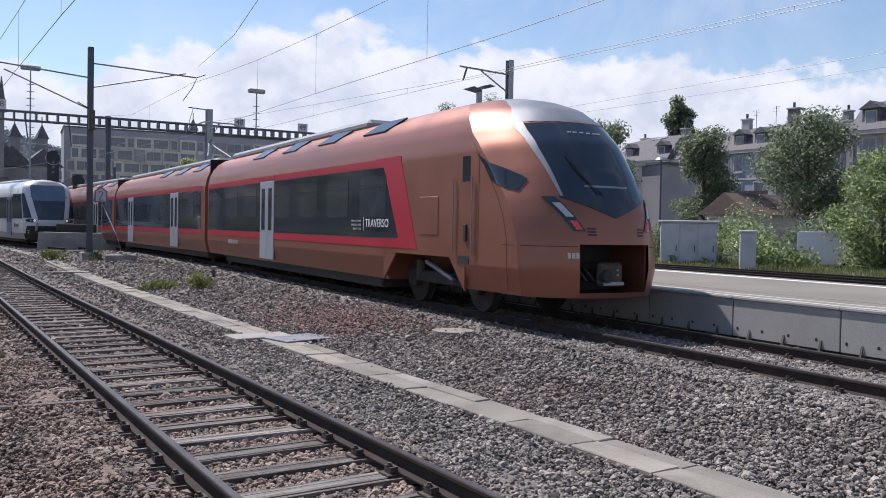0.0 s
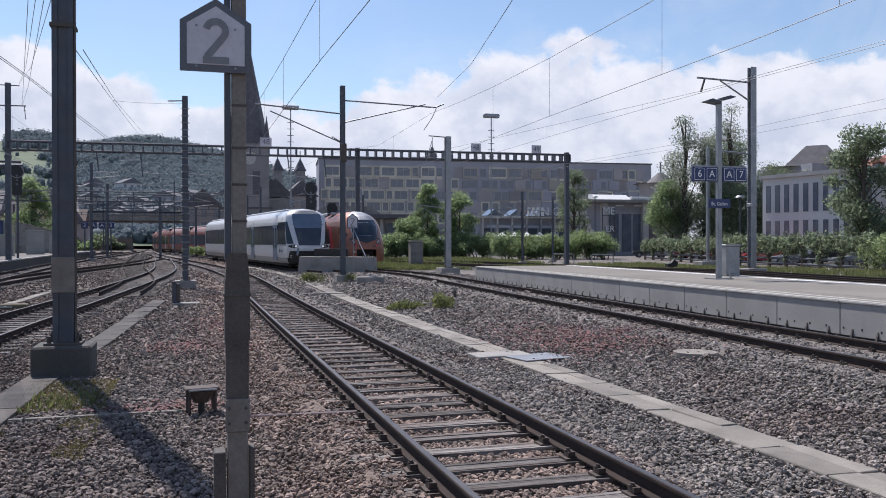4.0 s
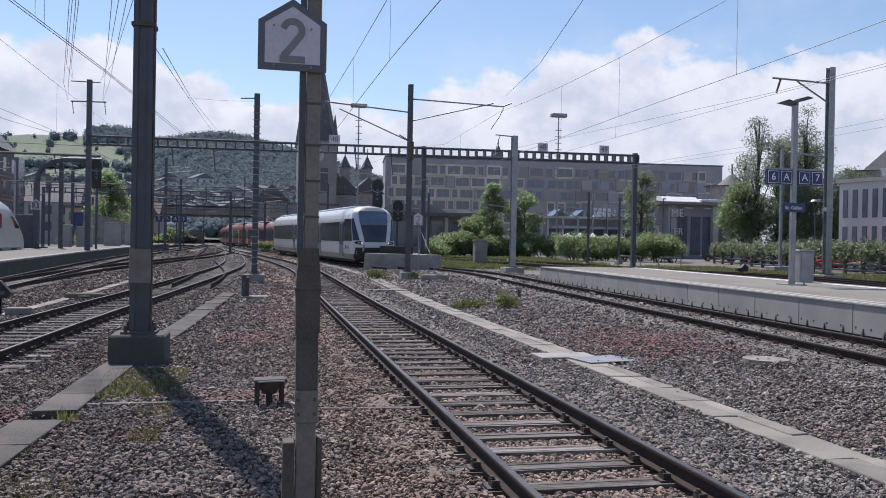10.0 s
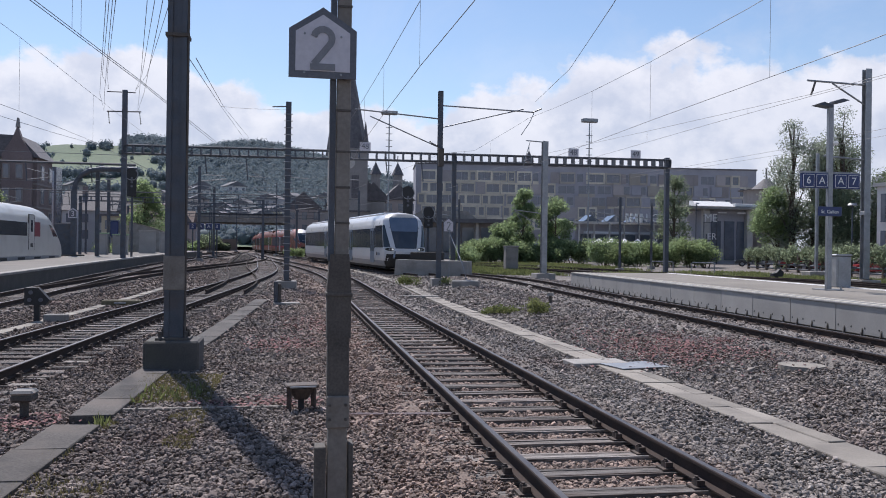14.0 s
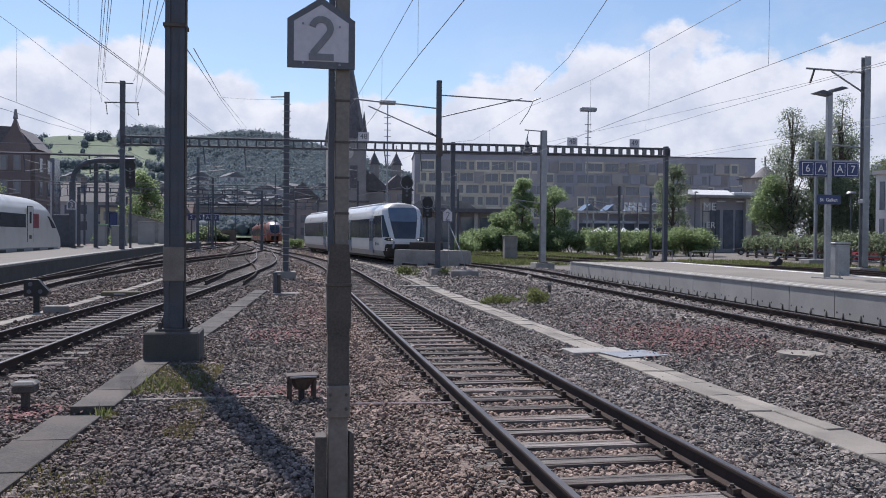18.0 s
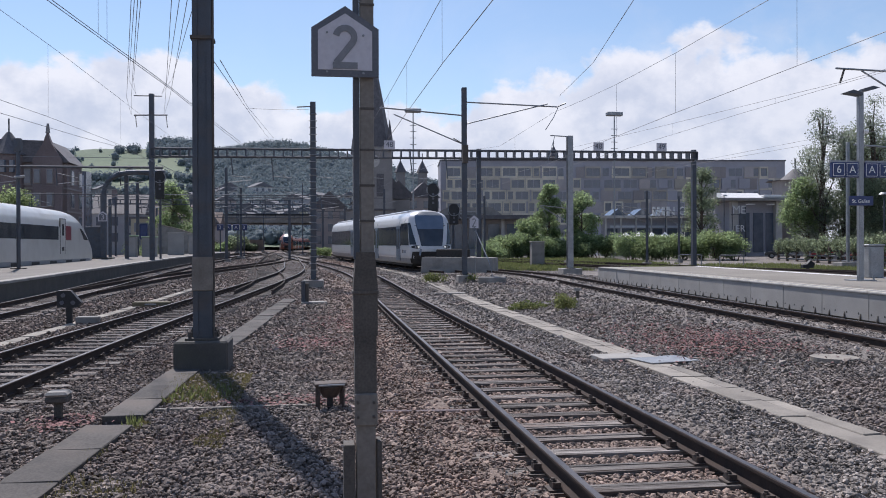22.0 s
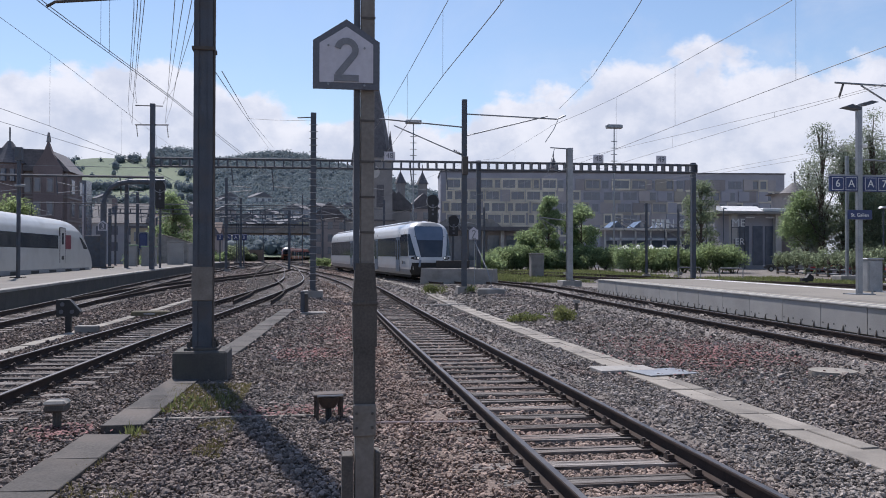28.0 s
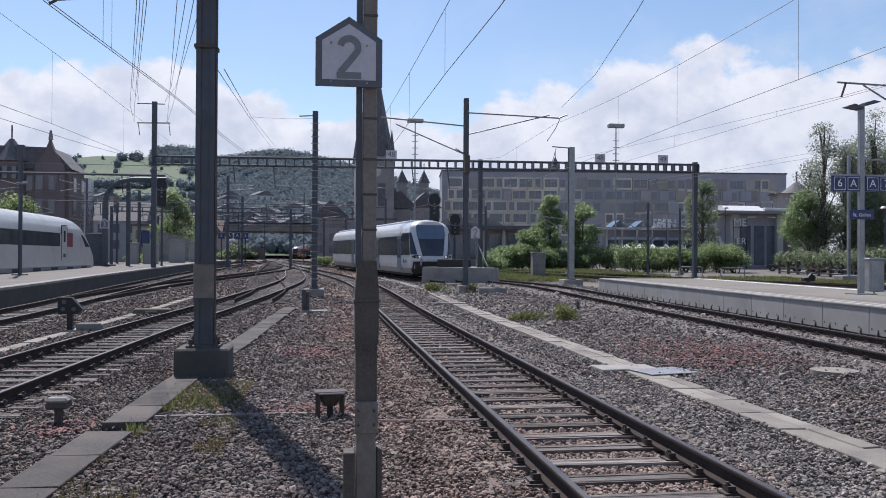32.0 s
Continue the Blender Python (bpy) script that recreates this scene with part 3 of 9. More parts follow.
# ---- platforms ----
def platform_right():
    root = thing("platform_right", "pale concrete platform with white safety lines", "platform", kind="structure")
    y0, y1, w, top = -14.0, 38.9, 5.5, 0.97

    def edge(y, off=0.0):
        return Vector((7.98 + 0.0685 * y + off, y, 0))
    for name, off0, off1, z0, z1, mat, lab in (("deck", 0.0, w, 0.45, top, plat_top, "pale worn platform surface"),
                                         ("safety_line", 0.02, 0.13, top, top + 0.005, line_cream, "cream painted edge line"),
                                         ("inner_line", 0.44, 0.52, top, top + 0.004, line_cream, "cream painted inner line"),
                                         ("edge_band", 0.13, 0.44, top, top + 0.003, asphalt, "dark brownish strip behind the edge line"),
                                         ("guide_line", 1.05, 1.11, top, top + 0.004, asphalt, "dark tactile guide line"),
                                         ("back_line", w - 0.75, w - 0.5, top, top + 0.005, white_paint, "white painted line")):
        bm = bmesh.new()
        ring = [edge(y0, off0), edge(y0, off1), edge(y1, off1), edge(y1, off0)]
        lo, hi = [bm.verts.new(p + Vector((0, 0, z0))) for p in ring], [bm.verts.new(p + Vector((0, 0, z1))) for p in ring]
        for k in range(4):
            bm.faces.new((lo[k], lo[(k + 1) % 4], hi[(k + 1) % 4], hi[k]))
        bm.faces.new(hi)
        bm.faces.new(lo[::-1])
        bmesh.ops.recalc_face_normals(bm, faces=bm.faces)
        part(name, bm, mat, root, lab)
    # face panels, each 1.9 m long, with a ledge and bracket feet
    y = y0
    ang = -math.atan(0.0685)
    while y < y1 - 0.5:
        l = min(1.92, y1 - y)
        bm = bmesh.new()
        box(bm, -0.06, 0.0, 0.008, l - 0.008, 0.34, top - 0.045, bevel=0.006)
        box(bm, -0.09, 0.02, 0.006, l - 0.006, top - 0.04, top - 0.003, bevel=0.006)
        LATE.append((root, "face_panel", mesh_of("face_panel", bm, white_concrete), Matrix.Translation(edge(y)) @ Matrix.Rotation(ang, 4, "Z")))
        for k in (0.14, 0.62, 1.10, 1.58):
            hole = T([(-0.063, k + 0.24, 0.47), (-0.058, k + 0.24, 0.47)], 0.025, 8)
            LATE.append((root, "socket", mesh_of("socket", hole, black), Matrix.Translation(edge(y)) @ Matrix.Rotation(ang, 4, "Z")))
        for k in (0.3, 0.94, 1.58):
            bm = bmesh.new()
            prism(bm, [(-0.066, 0.47), (-0.058, 0.47), (-0.058, 0.26), (-0.12, 0.26)], k - 0.014, k + 0.02)
            LATE.append((root, "bracket", mesh_of("bracket", bm, mast_shoe), Matrix.Translation(edge(y)) @ Matrix.Rotation(ang, 4, "Z")))
        y += 1.92
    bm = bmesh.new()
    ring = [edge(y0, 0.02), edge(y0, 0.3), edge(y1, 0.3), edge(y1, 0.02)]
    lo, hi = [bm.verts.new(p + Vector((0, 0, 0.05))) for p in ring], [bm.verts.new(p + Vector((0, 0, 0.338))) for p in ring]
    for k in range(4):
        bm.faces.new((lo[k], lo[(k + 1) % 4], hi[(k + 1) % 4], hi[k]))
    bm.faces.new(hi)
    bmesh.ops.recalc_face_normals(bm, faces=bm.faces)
    # the dark concrete paints in the shade below the panels
    part("plinth", bm, dark_concrete, root, "recessed plinth under the face panels, coloured dark for shade")
    part("end_wall", B(edge(y1).x - 0.05, edge(y1).x + w, y1, y1 + 0.12, 0.1, top - 0.01, bevel=0.01), white_concrete, root)
    return root


def platform_left():
    root = thing("platform_left", "long grey platform with a pale edge and dark side", "platform", kind="structure")
    line = spline([(-13.4, -20), (-13.5, 10), (-13.65, 30), (-14.0, 45), (-14.5, 60), (-14.9, 80), (-14.9, 100), (-14.6, 118)], 2.0)
    fr = [(p, s) for p, s, d in frames_of(line)]
    top = 0.80
    part("deck", sweep(bmesh.new(), [(-5.0, 0.0), (0, 0.0), (0, top), (-5.0, top)], fr), plat_worn, root, "grey platform surface")
    part("edge_line", sweep(bmesh.new(), [(-0.34, top), (0.0, top), (0.0, top + 0.006), (-0.34, top + 0.006)], fr), concrete, root, "pale edge slab")
    part("edge_wall", sweep(bmesh.new(), [(0.004, -0.05), (0.05, -0.05), (0.05, top - 0.10), (0.004, top - 0.10)], fr), dark_concrete, root, "dark stained edge wall")
    part("coping", sweep(bmesh.new(), [(0.0, top - 0.09), (0.10, top - 0.09), (0.10, top), (0.0, top)], fr), concrete, root, "projecting coping")
    part("low_pipe", sweep(bmesh.new(), [(0.10, 0.30), (0.16, 0.30), (0.16, 0.36), (0.10, 0.36)], fr[6:26]), galv, root, "grey cable pipe")
    return root


platform_right()
platform_left()


# ---- cable troughs: rows of slabs along the tracks ----
def slab_mesh(w, l, seed, t=0.09, mat=None):
    r = random.Random(seed)
    bm = box(bmesh.new(), -w / 2, w / 2, 0.006, l - 0.006, -0.10, t, bevel=0.008)
    for v in bm.verts:
        v.co.z += r.uniform(-0.004, 0.004)
    return mesh_of("slab", bm, mat or concrete)


def slab_row(label, points, widths, length, z, y_limit=70, mat=None):
    root = thing("cable_trough", label, "cable trough", kind="structure")
    meshes = [[slab_mesh(w, length, 10 * i + k, mat=mat) for k in range(3)] for i, w in enumerate(widths)]
    fr = frames_of(spline(points, length))
    for i, (p, s, d) in enumerate(fr[:-1]):
        off = -sum(widths) / 2
        for j, w in enumerate(widths):
            m = Matrix.Translation(p + s * (off + w / 2) + Vector((0, 0, z + RNG.uniform(-0.006, 0.008)))) @ Matrix.Rotation(math.atan2(-d.x, d.y) + RNG.uniform(-0.006, 0.006), 4, "Z")
            if p.y < y_limit:
                LATE.append((root, "slab", meshes[j][i % 3], m))
            off += w + 0.008
    return root


slab_row("pale concrete slabs of a cable trough beside the track", [(2.78, 1), (2.78, 10), (2.80, 20), (2.88, 30), (3.05, 40), (3.15, 48), (2.55, 60), (1.25, 75)], (0.33, 0.22), 1.0, -0.072, mat=trough_concrete)
slab_row("grey concrete slabs of a narrow walkway", [(-5.32, 4), (-5.02, 9.9)], (0.50,), 1.15, -0.06, mat=grey_slab)
slab_row("grey concrete slabs of a narrow walkway", [(-4.98, 10.2), (-4.86, 13.9), (-4.52, 19), (-4.2, 25), (-3.78, 32.5)], (0.48,), 1.1, -0.06, mat=grey_slab)
slab_row("pale concrete cable trough between two tracks", [(-9.75, 8), (-9.25, 18), (-8.85, 28), (-8.5, 38), (-8.2, 46)], (0.32,), 1.0, -0.085, mat=trough_concrete)
track("far_left", [(-20.6, 0), (-20.7, 30), (-20.8, 60), (-20.2, 90), (-18.0, 120), (-15, 160)], (0, 0), "railway track under a standing train", shiny=False)

# ---- masts, wires, gantry ----
WIRES = []


def h_mast(name, x, y, h, mat, label, width=0.24, foot=0.9, foot_h=0.35, turn=0.0, z0=None, flange=0.03):
    """A rolled steel mast on a concrete footing with a base plate and bolts."""
    z = gz(y, x) if z0 is None else z0
    root = thing(name, label, "mast", pose(x, y, z, 0, 0, turn))
    w = width / 2
    e = flange
    bm = prism(bmesh.new(), [(-w, -w), (w, -w), (w, -w + e), (0.02, -w + e), (0.02, w - e), (w, w - e), (w, w), (-w, w), (-w, w - e), (-0.02, w - e), (-0.02, -w + e), (-w, -w + e)], foot_h, h, axis="z")
    part("shaft", bm, mat, root)
    if foot:
        f = foot / 2
        bm = bmesh.new()
        box(bm, -f, f, -f, f, -0.3, foot_h - 0.02, bevel=0.02)
        part("footing", bm, concrete, root, "weathered concrete footing")
        bm = box(bmesh.new(), -w - 0.1, w + 0.1, -w - 0.1, w + 0.1, foot_h - 0.02, foot_h + 0.015, bevel=0.004)
        part("base_plate", bm, mast_shoe, root)
        for sx in (-1, 1):
            for sy in (-1, 1):
                part("bolt", T([(sx * (w + 0.06), sy * (w + 0.06), foot_h + 0.01), (sx * (w + 0.06), sy * (w + 0.06), foot_h + 0.09)], 0.02, 6), mast_shoe, root)
    return root


def insulator(root, a, b):
    """Ribbed insulator between two points."""
    a, b = Vector(a), Vector(b)
    bm = T([a, b], 0.02, 6)
    for k in range(5):
        c = a.lerp(b, (k + 0.5) / 5)
        d = (b - a).normalized() * 0.012
        tube(bm, [c - d, c + d], 0.055, 8)
    part("insulator", bm, mast_shoe, root, "dark ribbed insulator")


def cantilever(root, tip, z_low, z_top, side=1):
    """Bracket with a top tube, a slanted stay, an insulator and a registration arm; tip is (dx, dz) of the wire hold."""
    dx, dz = tip
    insulator(root, (0.12 * side, 0, z_low), (0.5 * side, 0, z_low + (dz - z_low) * 0.5 / abs(dx)))
    part("stay", T([(0.5 * side, 0, z_low + (dz - z_low) * 0.5 / abs(dx)), (dx, 0, dz)], 0.032, 8), galv, root)
    part("top_tube", T([(0.1 * side, 0, z_top), (dx * 1.02, 0, dz + 0.04)], 0.026, 8), galv, root)
    part("registration_arm", T([(dx * 0.96, 0, dz - 0.1), (dx * 0.90, 0, dz - 0.75), (dx * 0.82, 0.1, dz - 1.15)], 0.018, 6), galv, root)


def wire(pts, sag=0.0, r=0.012):
    WIRES.append((pts, sag, r))


# signal-marker mast beside the track: boxed tan steel with a dark shoe and clamp plates
def near_mast():
    y = 6.0
    root = thing("marker_mast", "tan weathered steel mast with a dark flared shoe", "mast", pose(-2.415, y, 0))
    bm = bmesh.new()
    box(bm, -0.03, 0.066, -0.06, 0.06, 1.93, 9.0, bevel=0.006)
    part("shaft", bm, mast_tan, root, "tan painted shaft with band clamps")
    part("side_rail", B(-0.078, -0.036, -0.05, 0.05, 1.9, 9.0, bevel=0.004), mast_dark, root, "dark side rail")
    for z in (2.16, 2.41, 2.66, 2.95, 3.3, 3.68, 4.05):
        part("band", B(-0.034, 0.07, -0.066, -0.061, z, z + 0.016), mast_shoe, root)
    bm = bmesh.new()
    prism(bm, [(-0.062, 1.95), (0.068, 1.95), (0.086, 1.72), (0.086, 1.36), (-0.082, 1.36), (-0.082, 1.72)], -0.085, 0.085)
    part("shoe", bm, mast_shoe, root, "dark flared steel shoe")
    part("collar", B(-0.09, 0.094, -0.095, 0.095, 1.655, 1.68, bevel=0.004), mast_shoe, root)
    part("lower_shaft", B(-0.074, 0.078, -0.08, 0.08, 0.92, 1.40, bevel=0.006), mast_shoe, root)
    part("stub_shaft", B(-0.065, 0.07, -0.07, 0.07, 0.0, 0.98, bevel=0.006), mast_tan, root)
    part("clamp_plate", B(-0.078, 0.082, -0.105, -0.075, 0.735, 0.96, bevel=0.008), mast_tan, root, "bolted tan clamp plate")
    for x in (-0.055, 0.055):
        for z in (0.80, 0.90):
            part("bolt", T([(x, -0.125, z), (x, -0.10, z)], 0.011, 6), mast_shoe, root)
    part("foot_angle", B(-0.155, -0.075, -0.08, 0.08, -0.05, 0.60, bevel=0.006), mast_shoe, root)
    part("foot_angle", B(0.08, 0.115, -0.08, 0.08, -0.05, 0.62, bevel=0.006), mast_shoe, root)
    return root


near_mast()


def digit_two(w, h, t):
    """A numeral 2 in strokes, centred on (0, 0)."""
    pts = []
    r = w / 2
    for k in range(0, 11):
        a = math.radians(170 - k * 21)
        pts.append((r * math.cos(a), h / 2 - r + r * math.sin(a)))
    pts += [(-r * 0.98, -h / 2 + t * 0.5)]
    bm = bmesh.new()
    rings = []
    for i, p in enumerate(pts):
        d = Vector(pts[min(i + 1, len(pts) - 1)]) - Vector(pts[max(0, i - 1)])
        d.normalize()
        nrm = Vector((-d.y, d.x)) * t / 2
        rings.append([bm.verts.new((p[0] + q * nrm.x, y, p[1] + q * nrm.y)) for q, y in ((1, -0.002), (-1, -0.002), (-1, 0.002), (1, 0.002))])
    for a, b in zip(rings, rings[1:]):
        for k in range(4):
            bm.faces.new((a[k], a[(k + 1) % 4], b[(k + 1) % 4], b[k]))
    bm.faces.new(rings[0])
    bm.faces.new(rings[-1][::-1])
    box(bm, -r - t / 2, r + t / 2, -0.0032, 0.001, -h / 2 - t * 0.4, -h / 2 + t * 0.6)
    bmesh.ops.recalc_face_normals(bm, faces=list(bm.faces))
    return bm


sign_face = material("sign_face", (0.50, 0.48, 0.51), (0.60, 0.58, 0.61), rough=0.5, scale=3, fine=30, bump=0.05)
# glare on the sign is put into the numeral's grey
numeral_grey = material("numeral_grey", (0.175, 0.178, 0.19), (0.225, 0.228, 0.24), rough=0.5, bump=0.05)
sign_dark = material("sign_dark", (0.085, 0.09, 0.105), (0.135, 0.14, 0.16), rough=0.5, bump=0.05)


def house_sign(name, x, y, z, w, hb, hp, label, tilt=0.0, post=None):
    """A house-shaped track marker: dark rim, pale face, numeral."""
    root = thing(name, label, "track sign", pose(x, y, z, 0, tilt, 0))
    def outline(k):
        return [(-w / 2 + k, k), (w / 2 - k, k), (w / 2 - k, hb - k * 0.4), (0, hb + hp - k * 1.15), (-w / 2 + k, hb - k * 0.4)]
    part("rim", prism(bmesh.new(), outline(0), 0.0, 0.022), sign_dark, root, "dark rim")
    part("face", prism(bmesh.new(), outline(w * 0.098), -0.004, 0.0), sign_face, root, "pale grey face")
    o = part("numeral", digit_two(w * 0.27, (hb + hp) * 0.54, w * 0.098), numeral_grey, root, "dark grey numeral 2, lightened for glare")
    o.matrix_basis = pose(0, -0.0075, (hb + hp) * 0.415)
    for sx, sz in ((-0.27, 0.90), (0.27, 0.86), (-0.27, 0.10), (0.27, 0.08)):
        part("screw", T([(sx * w, -0.012, sz * hb), (sx * w, -0.004, sz * hb)], w * 0.018, 6), galv, root)
    return root


house_sign("track_sign", -2.55, 5.885, 3.168, 0.465, 0.335, 0.155, "house-shaped track number sign on a tan mast")
s2 = house_sign("track_sign", 5.05, 41.8, 2.85, 0.56, 0.53, 0.22, "small house-shaped track number sign on leaning rods")
part("leaning_rod", T([(0.0, 0.03, 0.1), (0.25, -2.3, -1.5), (0.4, -3.0, -2.5)], 0.022, 6), galv, s2)
part("leaning_rod", T([(0.05, 0.05, 0.2), (0.06, 0.06, -2.6)], 0.02, 6), galv, s2)
solid("sign_footing", box(bmesh.new(), -0.75, 0.55, -0.3, 0.3, -0.1, 0.24, bevel=0.05), concrete, "low grey concrete footing block in ballast", "concrete block", pose(5.4, 38.6, gz(38.6, 5.4), 0, 0, -10))

# the large dark mast behind it
root = thing("catenary_mast", "tall dark steel mast on a concrete footing", "mast", pose(-4.62, 14.45, 0))
bm = prism(bmesh.new(), [(-0.155, -0.15), (-0.075, -0.15), (-0.075, -0.125), (0.075, -0.125), (0.075, -0.15), (0.155, -0.15), (0.155, 0.15), (-0.155, 0.15)], 0.5, 11.5, axis="z")
part("shaft", bm, mast_dark, root)
part("cover", B(-0.17, 0.165, -0.17, -0.14, 1.27, 1.83, bevel=0.01), mast_tan, root, "grey clamped cover plate")
part("base_plate", B(-0.27, 0.27, -0.27, 0.27, 0.46, 0.50, bevel=0.006), mast_shoe, root)
for sx in (-0.2, 0.2):
    for sy in (-0.2, 0.2):
        part("bolt", T([(sx, sy, 0.49), (sx, sy, 0.60)], 0.03, 6), mast_shoe, root)
for sx in (-1, 1):
    part("gusset", prism(bmesh.new(), [(sx * 0.155, 0.5), (sx * 0.26, 0.5), (sx * 0.155, 0.72)], -0.012, 0.012), mast_shoe, root)
part("band_clamp", B(-0.185, 0.185, -0.18, 0.18, 5.41, 5.47, bevel=0.005), mast_shoe, root)
part("bracket_arm", T([(-0.66, 0, 6.32), (-2.37, 0, 6.14), (-2.5, 0, 6.06)], 0.026, 8), mast_shoe, root, "dark bracket arm that holds the wire")
insulator(root, (-0.16, 0, 6.36), (-0.66, 0, 6.32))
part("conduit", T([(0.175, -0.13, 0.5), (0.175, -0.13, 11.0)], 0.02, 6), mast_shoe, root)
part("footing", box(bmesh.new(), -0.43, 0.43, -0.42, 0.42, -0.3, 0.46, bevel=0.03), dark_concrete, root, "dark stained concrete footing with pale top")

# mast with ladder-like rungs (C), mast with two long arms (D), the others
mc = h_mast("catenary_mast", -2.95, 40.4, 8.75, mast_dark, "dark steel mast with rungs and a short arm", 0.26, 0.95, 0.35)
part("arm", T([(0, 0, 8.55), (-0.75, 0, 8.5)], 0.03, 6), mast_dark, mc)
for k in range(24):
    part("rung", T([(-0.19, -0.15, 0.8 + k * 0.32), (0.19, -0.15, 0.8 + k * 0.32)], 0.022, 6), galv, mc, "pale climbing rung")
md = h_mast("catenary_mast", 4.56, 41.8, 9.7, mast_dark, "grey steel mast with two long bracket arms", 0.24, 0.75, 0.3)
part("upper_arm", T([(0, 0, 8.98), (4.82, 0, 8.84), (5.28, 0, 9.04)], 0.036, 8), galv, md)
part("stay", T([(0.1, 0, 7.88), (4.32, 0, 8.98)], 0.03, 8), galv, md)
part("registration_arm", T([(4.87, 0, 8.8), (4.64, 0, 8.3), (4.2, 0, 7.65)], 0.02, 6), galv, md)
part("upper_arm", T([(0, 0, 8.3), (-4.28, 0, 8.62)], 0.036, 8), galv, md)
part("stay", T([(-0.1, 0, 6.88), (-3.55, 0, 8.3)], 0.03, 8), galv, md)
insulator(md, (-0.12, 0, 6.92), (-0.55, 0, 7.15))
part("counterweight", B(-0.13, 0.15, -0.33, -0.13, 5.9, 6.8, bevel=0.02), mast_shoe, md)
me_ = h_mast("catenary_mast", 12.55, 50.0, 8.45, galv, "pale grey steel mast with a short arm", 0.34, 1.2, 0.35)
part("arm", T([(0, 0, 8.4), (-1.22, 0, 8.46)], 0.035, 8), galv, me_)
part("registration_arm", T([(-0.95, 0, 8.4), (-1.4, 0, 6.8)], 0.02, 6), galv, me_)
mf = h_mast("catenary_mast", 28.95, 42.4, 12.1, galv, "tall grey steel mast behind the platform with bracket", 0.36, 1.2, 0.3)
part("top_tube", T([(0, 0, 11.2), (-3.7, 0, 11.3)], 0.055, 8), galv, mf)
part("stay", T([(-0.15, 0, 10.1), (-2.15, 0, 11.2)], 0.05, 8), galv, mf)
part("registration_arm", T([(-3.2, 0, 11.25), (-3.45, 0, 10.5)], 0.06, 8), mast_shoe, mf, "dark ribbed hanging insulator")
part("lower_tube", T([(0, 0, 7.0), (-2.6, 0, 7.15)], 0.05, 8), galv, mf)
part("clamp_band", B(-0.22, 0.22, -0.22, 0.22, 3.9, 4.1, bevel=0.01), galv, mf)

# portal beam across the yard
GY = 65.0
gantry = thing("signal_gantry", "long dark lattice portal beam across the tracks", "gantry")
X0, X1, GZ0, GZ1 = -15.0, 27.9, 8.75, 9.35


def gant_z(x):
    return (x - X0) / (X1 - X0) * 0.25
for zz in (GZ0, GZ1):
    part("chord", T([(X0, GY, zz), (X1, GY, zz + 0.25)], 0.06, 6), mast_dark, gantry)
    part("chord", T([(X0, GY + 0.6, zz), (X1, GY + 0.6, zz + 0.25)], 0.06, 6), mast_dark, gantry)
n = 62
for k in range(n + 1):
    x = X0 + (X1 - X0) * k / n
    part("lattice_post", B(x - 0.045, x + 0.045, GY - 0.05, GY + 0.65, GZ0 + gant_z(x), GZ1 + gant_z(x)), mast_dark, gantry)
for x, top in ((-14.93, 13.4), (9.8, 9.62), (27.7, 9.8)):
    part("leg", B(x - 0.17, x + 0.17, GY + 0.1, GY + 0.45, gz(GY) - 0.2, top, bevel=0.01), mast_dark, gantry)
BOARDS = []
for x in (19.5, 24.8, 2.75):
    part("number_board", B(x - 0.42, x + 0.42, GY - 0.1, GY - 0.05, 9.40 + gant_z(x), 10.05 + gant_z(x)), sign_face, gantry, "pale board with two dark numerals")
    BOARDS.append((x, 9.725 + gant_z(x), "48" if x < 22 else "49"))
for x in (-11.8, -9.2, -6.2, -3.0, 0.8, 4.4, 7.2):
    part("hanger", T([(x, GY + 0.3, GZ0 + gant_z(x)), (x + 0.15, GY + 0.3, GZ0 - 1.0 - 0.4 * (x % 2))], 0.045, 6), mast_dark, gantry)
    part("hanger_arm", T([(x, GY + 0.3, GZ0 - 1.4), (x + 1.5, GY + 0.3, GZ0 - 1.5)], 0.03, 6), galv, gantry)
part("cross_arm", T([(-16.2, GY + 0.3, 11.8), (-13.8, GY + 0.3, 11.85)], 0.05, 6), mast_dark, gantry)
part("cross_arm", T([(-16.2, GY + 0.3, 13.25), (-14.2, GY + 0.3, 13.25)], 0.04, 6), mast_dark, gantry)
for x in (-16.1, -13.9):
    insulator(gantry, (x, GY + 0.3, 11.8), (x + 0.1, GY + 0.3, 10.9))

# ---- trains ----
def interp(table, v):
    return float(np.interp(v, [a for a, b in table], [b for a, b in table]))


